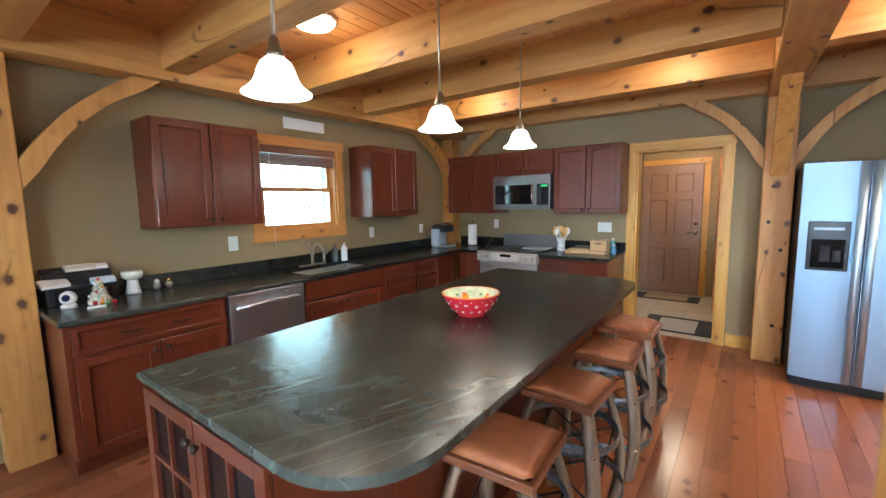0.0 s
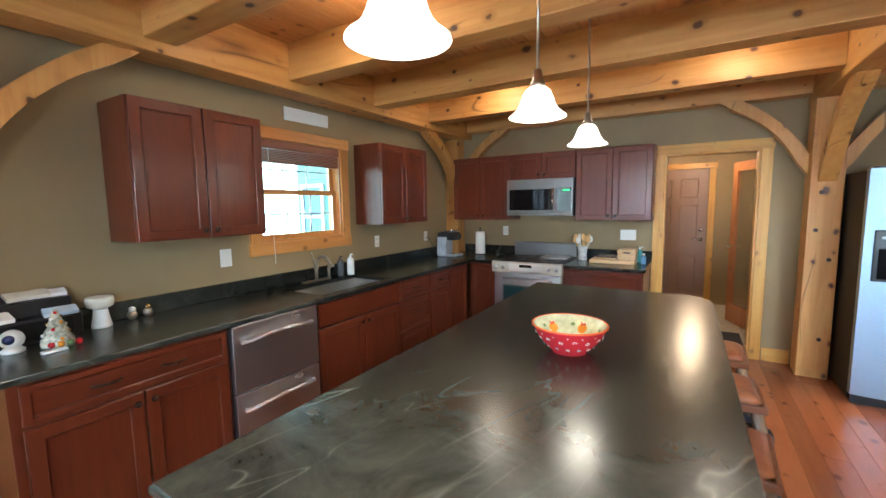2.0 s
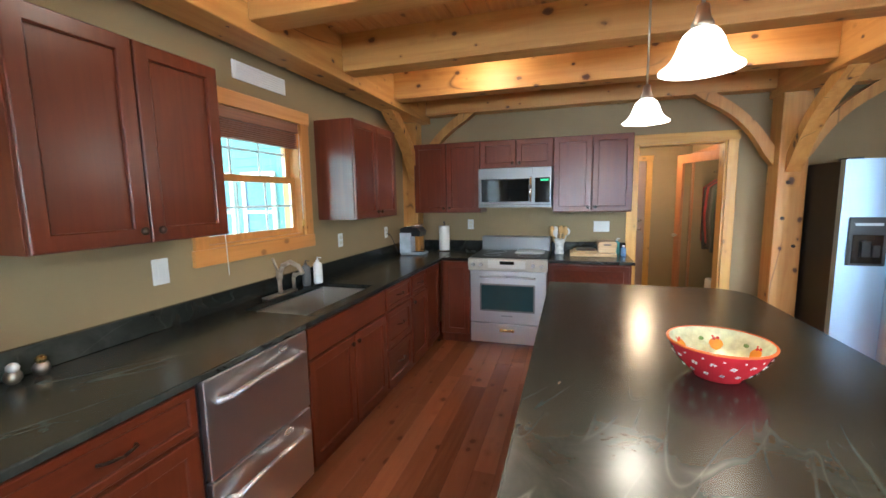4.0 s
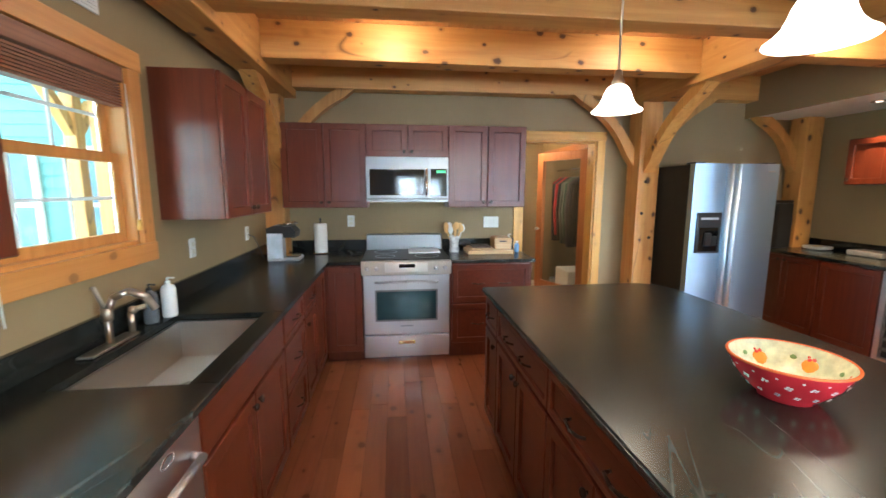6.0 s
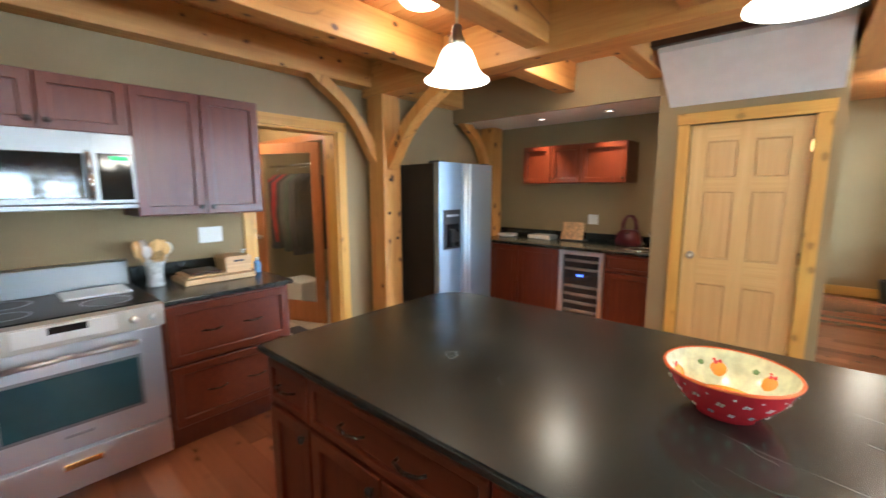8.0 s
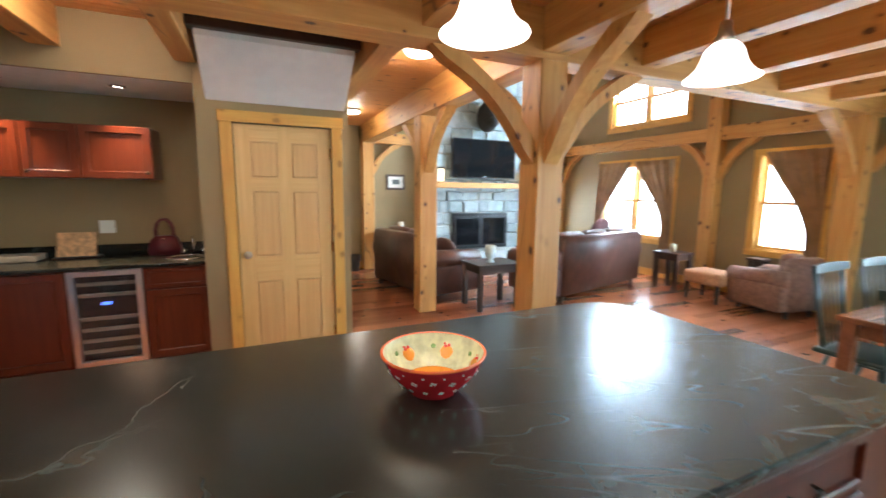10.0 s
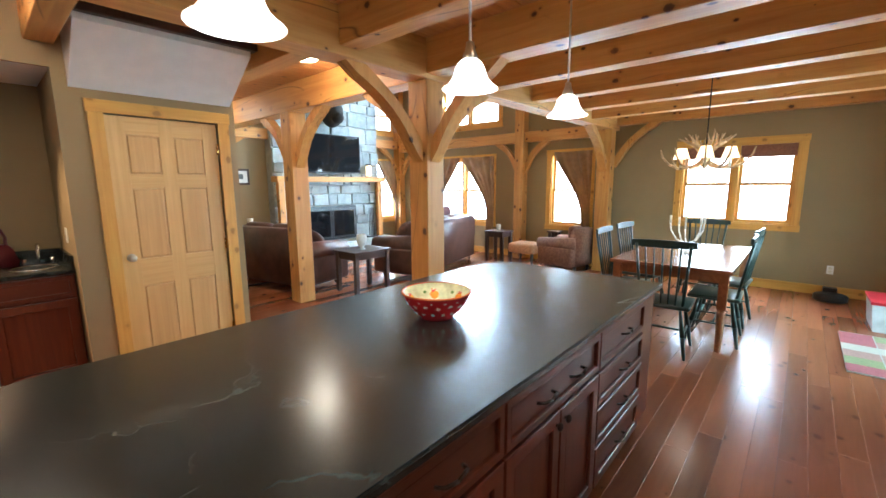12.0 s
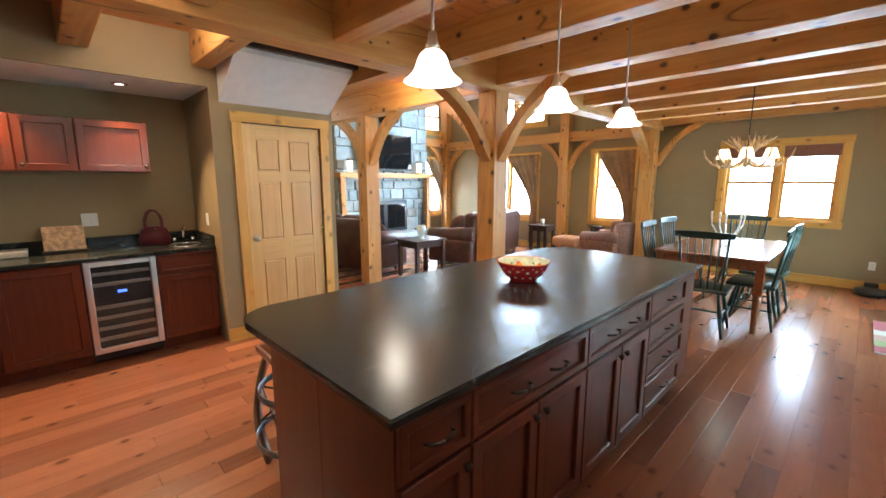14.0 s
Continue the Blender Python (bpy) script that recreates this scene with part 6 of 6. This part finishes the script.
part("stand", Shape().box(2.66, 2.81, 5.82, 6.12, 0.9135, 0.927, 0.003), DARKWOOD, ob)
ob = thing("handbag", "dark red handbag standing on the bar", "bag", at=(2.72, 5.33, 0.913))
RED = plain("maroon_leather", (0.11, 0.012, 0.02), 0.35, 0, 0.2)
part("body", Shape().prism([(5.215, 0.914), (5.205, 0.96), (5.23, 1.05), (5.26, 1.085), (5.40, 1.085), (5.43, 1.05), (5.455, 0.96), (5.445, 0.914)], 0, 2.66, 2.78), RED, ob, "", 50)
for hx in (2.685, 2.755):
    smooth_part("handle", Shape().tube([(hx, 5.265, 1.06), (hx, 5.262, 1.14), (hx, 5.28, 1.20), (hx, 5.31, 1.235), (hx, 5.35, 1.235), (hx, 5.38, 1.20), (hx, 5.398, 1.14), (hx, 5.395, 1.06)], 0.010), RED, ob)
smooth_part("buckle", Shape().ball((2.655, 5.33, 1.06), 0.014, 10), CHROME, ob)
ob = thing("bar_sink", "small chrome bar sink with a tap", "sink", at=(2.5, 5.10, 0.913))
smooth_part("rim", Shape().turned([(0.15, 0.0005), (0.15, 0.006), (0.13, 0.007), (0.125, 0.0005)], (2.48, 5.14, 0.9125), 32, False), CHROME, ob)
smooth_part("tap", Shape().tube([(2.68, 5.10, 0.914), (2.68, 5.10, 1.05), (2.64, 5.10, 1.075), (2.58, 5.10, 1.05)], 0.010).rod((2.68, 5.02, 0.914), (2.68, 5.02, 0.96), 0.014).rod((2.68, 5.18, 0.914), (2.68, 5.18, 0.96), 0.014), CHROME, ob)


# ---- dining ----
ob = thing("dining_table", "reddish wooden dining table with turned square legs", "table", at=(-0.93, 0.29, 0))
part("tabletop", Shape().box(-1.45, -0.42, -0.60, 1.18, 0.725, 0.76, 0.006), TABLEWOOD, ob)
part("apron", Shape().box(-1.37, -0.50, -0.52, 1.10, 0.63, 0.724), TABLEWOOD, ob)
for x in (-1.39, -0.48):
    for y in (-0.53, 1.11):
        sh = Shape().box(x - 0.036, x + 0.036, y - 0.036, y + 0.036, 0.40, 0.724, 0.004)
        sh.turned([(0.022, 0.0), (0.026, 0.02), (0.034, 0.30), (0.036, 0.36), (0.030, 0.38), (0.036, 0.40)], (x, y, 0), 14)
        part("leg", sh, TABLEWOOD, ob)


def dining_chair(x, y, turn, first=None):
    m = pose(x, y, 0, 0, 0, turn)
    if first is not None:
        return copy_thing(first, m)
    ob = thing("dining_chair", "dark green spindle-back Windsor chair at the dining table", "chair", "chairs round the dining table")
    smooth_part("seat", Shape().box(-0.23, 0.23, -0.22, 0.20, 0.43, 0.465, 0.014), GREENPAINT, ob)
    for sx in (-1, 1):
        for sy in (-1, 1):
            a, b = Vector((sx * 0.15, sy * 0.13, 0.43)), Vector((sx * 0.22, sy * 0.21, 0.0))
            q = a.lerp(b, 0.55)
            smooth_part("leg", Shape().rod(a, q, 0.013, 0.021, 10).rod(q, b, 0.021, 0.011, 10), GREENPAINT, ob)
        smooth_part("stretcher", Shape().rod((sx * 0.185, -0.17, 0.20), (sx * 0.185, 0.17, 0.20), 0.010, n=8), GREENPAINT, ob)
    smooth_part("stretcher", Shape().rod((-0.185, 0, 0.20), (0.185, 0, 0.20), 0.010, n=8), GREENPAINT, ob)
    for i in range(7):
        u = -0.17 + 0.34 * i / 6
        smooth_part("spindle", Shape().rod((u, 0.165, 0.46), (u * 1.22, 0.255, 1.0), 0.008 if 0 < i < 6 else 0.013, n=8), GREENPAINT, ob)
    sh = Shape()
    rings = []
    for k in range(13):
        u = -0.25 + 0.5 * k / 12
        y0 = 0.235 + 0.30 * (0.0625 - u * u)
        tip = 0.026 + 0.008 * math.cos(math.pi * u / 0.5)
        rings.append([sh.bm.verts.new(q) for q in ((u, y0 - 0.012, 1.005 - tip), (u, y0 + 0.012, 1.005 - tip), (u, y0 + 0.016, 1.005 + tip), (u, y0 - 0.006, 1.005 + tip))])
    for a, b in zip(rings, rings[1:]):
        for i in range(4):
            sh.bm.faces.new((a[i], a[(i + 1) % 4], b[(i + 1) % 4], b[i]))
    sh.bm.faces.new(rings[0][::-1])
    sh.bm.faces.new(rings[-1])
    part("top_rail", sh, GREENPAINT, ob)
    ob.matrix_basis = m
    return ob


first = dining_chair(-0.97, 1.32, 4)
for x, y, a in ((-1.30, 0.72, 92), (-1.30, 0.02, 87), (-0.45, 0.78, -88), (-0.45, 0.10, -94), (-0.92, -0.75, 180)):
    dining_chair(x, y, a, first)

cx, cy, cz = -1.03, 0.30, 1.74
ob = thing("chandelier", "antler chandelier with small lit cream shades over the table", "chandelier", at=(cx, cy, cz))
ANTLER = plain("antler", (0.52, 0.35, 0.19), 0.5, 0, 0.3, 20)
smooth_part("chain", Shape().rod((cx, cy, cz + 0.15), (cx, cy, CEIL - 0.03), 0.006), IRON, ob)
smooth_part("canopy", Shape().turned([(0.06, CEIL - 0.002), (0.055, CEIL - 0.03), (0.01, CEIL - 0.04)], (cx, cy, 0), 24), IRON, ob)
smooth_part("hub", Shape().turned([(0.01, 0.16), (0.03, 0.12), (0.045, 0.02), (0.03, -0.06), (0.0001, -0.09)], (cx, cy, cz), 16), ANTLER, ob)


def antler(points, r0, r1):
    sh = Shape()
    n = len(points) - 1
    for i in range(n):
        a, b = r0 + (r1 - r0) * i / n, r0 + (r1 - r0) * (i + 1) / n
        sh.rod(points[i], points[i + 1], a, b, 8)
        if i:
            sh.ball(points[i], a, 8)
    return sh


for i in range(8):
    a = 2 * math.pi * i / 8 + radians(9 if i % 2 == 0 else 2)
    ca, sa = math.cos(a), math.sin(a)

    def at_(r, h, side=0.0):
        return (cx + r * ca - side * sa, cy + r * sa + side * ca, cz + h)
    k = 1.0 if i % 2 == 0 else 0.82
    k *= 0.82
    sh = antler([at_(0.02, 0.0), at_(0.14 * k, -0.06), at_(0.28 * k, -0.075), at_(0.40 * k, -0.03), at_(0.48 * k, 0.05), at_(0.51 * k, 0.13)], 0.021, 0.006)
    sh.rod(at_(0.30 * k, -0.08), at_(0.38 * k, 0.05, 0.07), 0.011, 0.003, 8)
    smooth_part("antler", sh, ANTLER, ob)
    sh = antler([at_(0.02, 0.06), at_(0.09, 0.14, 0.02), at_(0.17, 0.19, 0.05), at_(0.25, 0.23 + 0.03 * (i % 3), 0.06)], 0.021, 0.005)
    sh.rod(at_(0.12, 0.16, 0.03), at_(0.13, 0.27, 0.0), 0.014, 0.004, 8)
    smooth_part("antler", sh, ANTLER, ob)
    if i % 2 == 0:
        sx, sy = cx + 0.215 * ca, cy + 0.215 * sa
        smooth_part("candle_tube", Shape().rod((sx, sy, cz - 0.06), (sx, sy, cz + 0.04), 0.014), CREAM, ob)
        smooth_part("shade", Shape().turned([(0.078, 0.025), (0.044, 0.135), (0.042, 0.135), (0.076, 0.025)], (sx, sy, cz), 24, False), SHADE, ob, "lit cream cloth shade")
bulb(cx, cy, cz - 0.13, 5)
ob = thing("candelabra", "white curved five-arm candelabra on the dining table", "candle holder", at=(-0.93, 0.32, 0.76))
smooth_part("base", Shape().turned([(0.06, 0.001), (0.055, 0.012), (0.012, 0.03), (0.010, 0.10)], (-0.93, 0.32, 0.76), 20), WHITEPLASTIC, ob)
for i in range(5):
    a = 2 * math.pi * i / 5
    ca, sa = math.cos(a), math.sin(a)
    smooth_part("arm", Shape().tube([(-0.93, 0.32, 0.86), (-0.93 + 0.10 * ca, 0.32 + 0.10 * sa, 0.90), (-0.93 + 0.16 * ca, 0.32 + 0.16 * sa, 1.0), (-0.93 + 0.17 * ca, 0.32 + 0.17 * sa, 1.08)], 0.008, 8), WHITEPLASTIC, ob)
    smooth_part("candle", Shape().rod((-0.93 + 0.17 * ca, 0.32 + 0.17 * sa, 1.08), (-0.93 + 0.17 * ca, 0.32 + 0.17 * sa, 1.16), 0.012), CREAM, ob)
ob = thing("patchwork_rug", "low rug with red, white and green blocks on the floor", "rug", at=(-2.6, 0.3, 0))
part("base", Shape().box(-3.0, -2.24, -0.30, 0.90, 0.001, 0.009, 0.002), RUGPALE, ob)
cols = [plain("rug_red", (0.30, 0.07, 0.08), 0.95, 0, 0.2, 60), plain("rug_white", (0.45, 0.41, 0.35), 0.95, 0, 0.1, 60), plain("rug_green", (0.22, 0.25, 0.11), 0.95, 0, 0.2, 60), plain("rug_rose", (0.36, 0.20, 0.17), 0.95, 0, 0.2, 60)]
random.seed(21)
for i in range(3):
    for j in range(6):
        part("block", Shape().box(-2.98 + i * 0.25, -2.74 + i * 0.25, -0.28 + j * 0.195, -0.09 + j * 0.195, 0.0095, 0.012), cols[random.choice((0, 1, 1, 2, 3))], ob)
ob = thing("storage_bin", "translucent plastic bin with a red lid on the floor", "bin", at=(-2.72, -0.75, 0))
sh = Shape().prism([(-2.92, 0.002), (-2.50, 0.002), (-2.47, 0.28), (-2.95, 0.28)], 1, -1.05, -0.50)
part("tub", sh, plain("frosted_plastic", (0.55, 0.56, 0.58), 0.35), ob)
part("lid", Shape().box(-2.96, -2.46, -1.07, -0.48, 0.28, 0.31, 0.006), plain("red_plastic", (0.45, 0.02, 0.03), 0.35), ob, "red plastic lid")
ob = thing("robot_vacuum", "black round robot vacuum beside the wall", "vacuum", at=(-2.22, -1.72, 0))
smooth_part("body", Shape().turned([(0.16, 0.01), (0.17, 0.02), (0.17, 0.07), (0.155, 0.085), (0.0001, 0.088)], (-2.22, -1.72, 0), 36), BLACK, ob)
part("dock", Shape().box(-2.29, -2.15, -2.02, -1.90, 0.0, 0.13, 0.01), BLACK, ob)

# ---- fireplace ----
structure("chimney_core", Shape().box(5.98, 6.2, -1.12, 1.50, 0, 5.2), MORTAR, "mortar of the stone chimney")
chimney = tagged(thing("chimney", "grey fieldstone chimney breast", "fireplace", at=(5.98, 0.2, 0)), kind="structure")
random.seed(12)
z = 0.0
while z < 4.6:
    h = random.uniform(0.17, 0.40)
    y = -1.12
    while y < 1.48:
        w_ = min(random.uniform(0.18, 0.56), 1.5 - y)
        if 1.5 - y - w_ < 0.1:
            w_ = 1.5 - y
        hid = -0.42 < y + w_ / 2 < 0.94 and z + h / 2 < 1.08
        if not hid:
            d = random.uniform(0.02, 0.06)
            sh = Shape().box(5.98 - d, 5.99, y + 0.008, y + w_ - 0.008, z + 0.008, z + h - 0.008)
            for v in sh.bm.verts:
                v.co += Vector((random.uniform(-0.008, 0.008) if v.co.x < 5.985 else 0, random.uniform(-0.022, 0.022), random.uniform(-0.022, 0.022)))
            bmesh.ops.bevel(sh.bm, geom=list(sh.bm.edges), offset=0.012, segments=1, affect="EDGES")
            part("stone", sh, STONE, chimney)
        y += w_
    z += h
ob = thing("mantel", "thick pine mantel beam across the stone chimney", "mantel", at=(5.85, 0.2, 1.58))
part("shelf", Shape().box(5.72, 5.97, -1.16, 1.54, 1.58, 1.69, 0.008), TIMBER[1], ob)
for y in (-1.10, 1.36):
    part("leg", Shape().box(5.80, 5.905, y, y + 0.12, 0.302, 1.58, 0.006), TIMBER[2], ob, "square pine leg under the mantel")
ob = thing("fireplace_doors", "black fireplace insert with glass doors", "fireplace", at=(5.93, 0.26, 0.3))
part("frame", Shape().box(5.90, 5.99, -0.40, 0.92, 0.32, 1.06, 0.006), IRON, ob)
for a, b in ((-0.36, 0.25), (0.27, 0.88)):
    d = part("door", Shape().box(5.885, 5.90, a, b, 0.36, 1.0, 0.004), BLACK, ob)
    part("pane", Shape().box(5.880, 5.886, a + 0.04, b - 0.04, 0.40, 0.96), BLACKGLASS, d)
structure("hearth", Shape().box(5.5, 5.98, -1.2, 1.5, 0, 0.30, 0.01), STONE, "raised grey stone hearth")
ob = thing("television", "large black flat television above the mantel", "television", at=(5.88, 0.22, 1.75))
part("bezel", Shape().box(5.84, 5.90, -0.52, 0.96, 1.78, 2.58, 0.006), BLACK, ob)
part("screen", Shape().box(5.835, 5.841, -0.50, 0.94, 1.80, 2.56), BLACKGLASS, ob)
for y in (-0.75, 1.22):
    ob = thing("wall_lantern", "lit glass lantern standing on the mantel", "lantern", "mantel lanterns", (5.84, y, 1.69))
    part("frame", Shape().box(5.79, 5.89, y - 0.05, y + 0.05, 1.691, 1.71, 0.003).box(5.79, 5.89, y - 0.05, y + 0.05, 1.95, 1.99, 0.006), DARKWOOD, ob)
    part("glass", Shape().box(5.80, 5.88, y - 0.04, y + 0.04, 1.71, 1.95), SHADE, ob, "glowing lantern glass")
ob = smooth_part("wall_trophy", Shape().ball((5.72, 0.25, 3.0), 0.24, 16, (1.1, 0.9, 1.25)).ball((5.55, 0.25, 2.88), 0.15, 14, (1.2, 0.8, 0.8)), plain("dark_fur", (0.02, 0.016, 0.013), 0.9, 0, 0.3, 40, 0.6, 90))
tagged(ob, "dark rounded trophy mounted on the stone chimney", "wall ornament")
ob = thing("fire_tools", "black iron fire tools on a stand", "fire tools", at=(5.8, -0.75, 0.3))
for k in range(4):
    smooth_part("tool", Shape().rod((5.78, -0.82 + 0.05 * k, 0.34), (5.78, -0.80 + 0.04 * k, 0.98), 0.008), IRON, ob)
part("stand", Shape().box(5.70, 5.86, -0.86, -0.60, 0.301, 0.33, 0.006), IRON, ob)
ob = thing("framed_picture", "small framed print on a white mat", "picture", at=(6.17, 2.05, 1.68))
part("frame", Shape().box(6.175, 6.199, 1.86, 2.24, 1.53, 1.83, 0.004), DARKWOOD, ob)
part("mat", Shape().box(6.172, 6.176, 1.90, 2.20, 1.57, 1.79), PAPER, ob)
part("print", Shape().box(6.170, 6.1725, 1.98, 2.12, 1.64, 1.73), plain("grey_print", (0.10, 0.12, 0.13), 0.6, 0, 0.4, 30), ob)


# ---- seating ----
def sofa(name, label, x, y, turn, w_, group="", material=None, size=1.0):
    """Back along +y, seat open towards -y."""
    mt = material or SOFALEATHER
    ob = thing(name, label, "sofa" if w_ > 1.2 else "armchair", group)
    smooth_part("base", Shape().box(-w_ / 2 + 0.05, w_ / 2 - 0.05, -0.40, 0.40, 0.10, 0.36, 0.05), mt, ob)
    smooth_part("back", Shape().prism([(0.24, 0.30), (0.30, 0.86), (0.36, 0.92), (0.45, 0.90), (0.48, 0.80), (0.46, 0.12), (0.24, 0.12)], 0, -w_ / 2 + 0.03, w_ / 2 - 0.03), mt, ob)
    for s in (-1, 1):
        sh = Shape().box(s * w_ / 2 - 0.12, s * w_ / 2 + 0.12, -0.44, 0.42, 0.10, 0.52, 0.05)
        sh.rod((s * w_ / 2, -0.45, 0.55), (s * w_ / 2, 0.42, 0.60), 0.13, n=18)
        smooth_part("arm", sh, mt, ob)
    n = max(1, round((w_ - 0.2) / 0.65))
    cw = (w_ - 0.26) / n
    for i in range(n):
        u = -w_ / 2 + 0.13 + cw * i
        smooth_part("seat_cushion", Shape().box(u + 0.01, u + cw - 0.01, -0.46, 0.26, 0.34, 0.50, 0.06), mt, ob)
        smooth_part("back_cushion", Shape().box(u + 0.02, u + cw - 0.02, 0.12, 0.32, 0.48, 0.96, 0.08), mt, ob)
    for sx in (-1, 1):
        for sy in (-0.34, 0.38):
            smooth_part("foot", Shape().rod((sx * (w_ / 2 - 0.08), sy, 0.0), (sx * (w_ / 2 - 0.08), sy, 0.12), 0.025, 0.04), DARKWOOD, ob)
    ob.matrix_basis = pose(x, y, 0, 0, 0, turn) @ Matrix.Diagonal((size, size, size, 1))
    return ob


def pillow(label, x, y, z, rz, material):
    o = smooth_part("pillow", Shape().ball((0, 0, 0), 0.22, 16, (1, 0.38, 0.9)), material)
    o.matrix_basis = pose(x, y, z, -20, 0, rz)
    tagged(o, label, "pillow", "sofa pillows")


sofa("loveseat", "brown leather loveseat with rolled arms", 4.15, 2.25, 12, 1.5, "leather sofas")
sofa("sofa", "long brown leather sofa seen from behind", 3.25, -0.05, 105, 2.1, "leather sofas")
TAN = plain("tan_fabric", (0.22, 0.11, 0.075), 0.8, 0, 0.2, 20)
sofa("armchair", "small tan upholstered armchair by the window", 1.30, -1.56, 82, 0.66, "", TAN, 0.82)
pillow("pale patterned pillow on the loveseat", 4.55, 2.1, 0.66, 10, RUGPALE)
pillow("dark brown pillow on the loveseat", 3.75, 2.05, 0.66, 25, SOFALEATHER)
pillow("brown pillow on the sofa arm", 3.15, 0.65, 0.72, 100, TAN)
pillow("reddish pillow on the sofa back", 3.30, -0.5, 0.92, 100, plain("red_brown_fabric", (0.16, 0.06, 0.06), 0.8, 0, 0.2, 20))
ob = thing("ottoman", "tan cushioned ottoman on dark turned legs", "ottoman", at=(1.99, -1.35, 0))
smooth_part("cushion", Shape().box(1.72, 2.26, -1.58, -1.12, 0.24, 0.43, 0.05), plain("orange_fabric", (0.48, 0.25, 0.13), 0.8, 0, 0.15, 30), ob)
for x in (1.77, 2.21):
    for y in (-1.53, -1.17):
        smooth_part("leg", Shape().rod((x, y, 0), (x, y, 0.26), 0.018, 0.03), DARKWOOD, ob)


def end_table(label, x0, x1, y0, y1, h):
    ob = thing("end_table", label, "table", "end tables", ((x0 + x1) / 2, (y0 + y1) / 2, 0))
    part("tabletop", Shape().box(x0, x1, y0, y1, h - 0.03, h, 0.005), DARKWOOD, ob)
    part("apron", Shape().box(x0 + 0.04, x1 - 0.04, y0 + 0.04, y1 - 0.04, h - 0.12, h - 0.031), DARKWOOD, ob)
    for x in (x0 + 0.05, x1 - 0.05):
        for y in (y0 + 0.05, y1 - 0.05):
            part("leg", Shape().box(x - 0.03, x + 0.03, y - 0.03, y + 0.03, 0, h - 0.031, 0.004), DARKWOOD, ob)
    return ob


end_table("dark wooden end table by the loveseat", 2.64, 3.16, 1.43, 2.08, 0.60)
end_table("dark wooden end table behind the sofa", 2.45, 2.9, -1.65, -1.25, 0.60)
end_table("dark wooden side table by the armchair", 1.58, 1.80, -2.0, -1.78, 0.62)
end_table("dark wooden console by the wall", 5.6, 6.1, 1.75, 2.5, 0.75)
ob = thing("waste_bin", "small black waste bin on the floor by the wall", "bin", at=(5.95, 2.95, 0))
smooth_part("tub", Shape().turned([(0.10, 0.001), (0.13, 0.30), (0.122, 0.30), (0.094, 0.012), (0.0001, 0.010)], (5.95, 2.95, 0), 24), BLACK, ob)
ob = thing("candle_jar", "pale candle jar on the console", "candle", at=(5.85, 2.05, 0.75))
smooth_part("jar", Shape().turned([(0.05, 0.001), (0.055, 0.16), (0.05, 0.165), (0.0001, 0.16)], (5.85, 2.05, 0.75), 20), CREAM, ob)
ob = thing("glass_vase", "clear glass hurricane vase on an end table", "vase", at=(2.85, 1.8, 0.60))
smooth_part("vase", Shape().turned([(0.05, 0.001), (0.055, 0.01), (0.02, 0.03), (0.06, 0.08), (0.075, 0.14), (0.07, 0.22), (0.066, 0.22), (0.07, 0.14), (0.055, 0.085), (0.0001, 0.05)], (2.85, 1.8, 0.60), 28), plain("milky_glass", (0.62, 0.68, 0.68), 0.12), ob)
ob = thing("candle_jar", "small pale candle jar on an end table", "candle", at=(2.68, -1.45, 0.60))
smooth_part("jar", Shape().turned([(0.04, 0.001), (0.045, 0.12), (0.04, 0.125), (0.0001, 0.12)], (2.68, -1.45, 0.60), 20), CREAM, ob)

# ---- floor planks ----
random.seed(4)
PLANK = 0.127
plank_mesh = {}


def plank_data(length):
    key = round(length, 2)
    if key not in plank_mesh:
        sh = Shape().box(-PLANK / 2 + 0.0005, PLANK / 2 - 0.0005, -length / 2 + 0.001, length / 2 - 0.001, -0.012, 0.0)
        bm = sh.bm
        top = [e for e in bm.edges if all(v.co.z > -0.001 for v in e.verts)]
        bmesh.ops.bevel(bm, geom=top, offset=0.0007, segments=1, affect="EDGES")
        me = bpy.data.meshes.new("plank")
        bm.to_mesh(me)
        bm.free()
        me.materials.append(FLOORING)
        plank_mesh[key] = me
    return plank_mesh[key]


floor = tagged(thing("floor", "reddish brown hardwood plank floor with a satin finish", "floor"), kind="structure")
rest = Shape()
count = 0
x = W
while x < E:
    y = S - random.uniform(0, 1.2)
    while y < N + 0.02:
        ln = random.choice((1.0, 1.3, 1.6, 1.9, 2.2))
        y0, y1 = max(y, S), min(y + ln, N + 0.02)
        y += ln
        if y1 - y0 < 0.05:
            continue
        if x < 2.0 and count < 300:
            me = plank_data(y1 - y0)
            o = new("plank", me)
            o.parent = floor
            o.location = (x + PLANK / 2, (y0 + y1) / 2, 0)
            count += 1
        else:
            rest.box(x + 0.0003, x + PLANK - 0.0003, y0 + 0.001, y1 - 0.001, -0.012, 0)
    x += PLANK
tagged(part("planks", rest, FLOORING_REST, floor), kind="stuff")
tiles = tagged(thing("floor_hall", "beige stone tiles in the hall", "floor"), kind="structure")
tile_mesh = None
for i in range(5):
    for j in range(6):
        x0, y0 = -0.86 + i * 0.41, N + 0.03 + j * 0.41
        if tile_mesh is None:
            o = part("tile", Shape().box(-0.2, 0.2, -0.2, 0.2, -0.008, 0.0, 0.002), TILE, tiles)
            tile_mesh = o.data
        else:
            o = new("tile", tile_mesh)
            o.parent = tiles
        o.location = (x0 + 0.205, y0 + 0.205, 0)
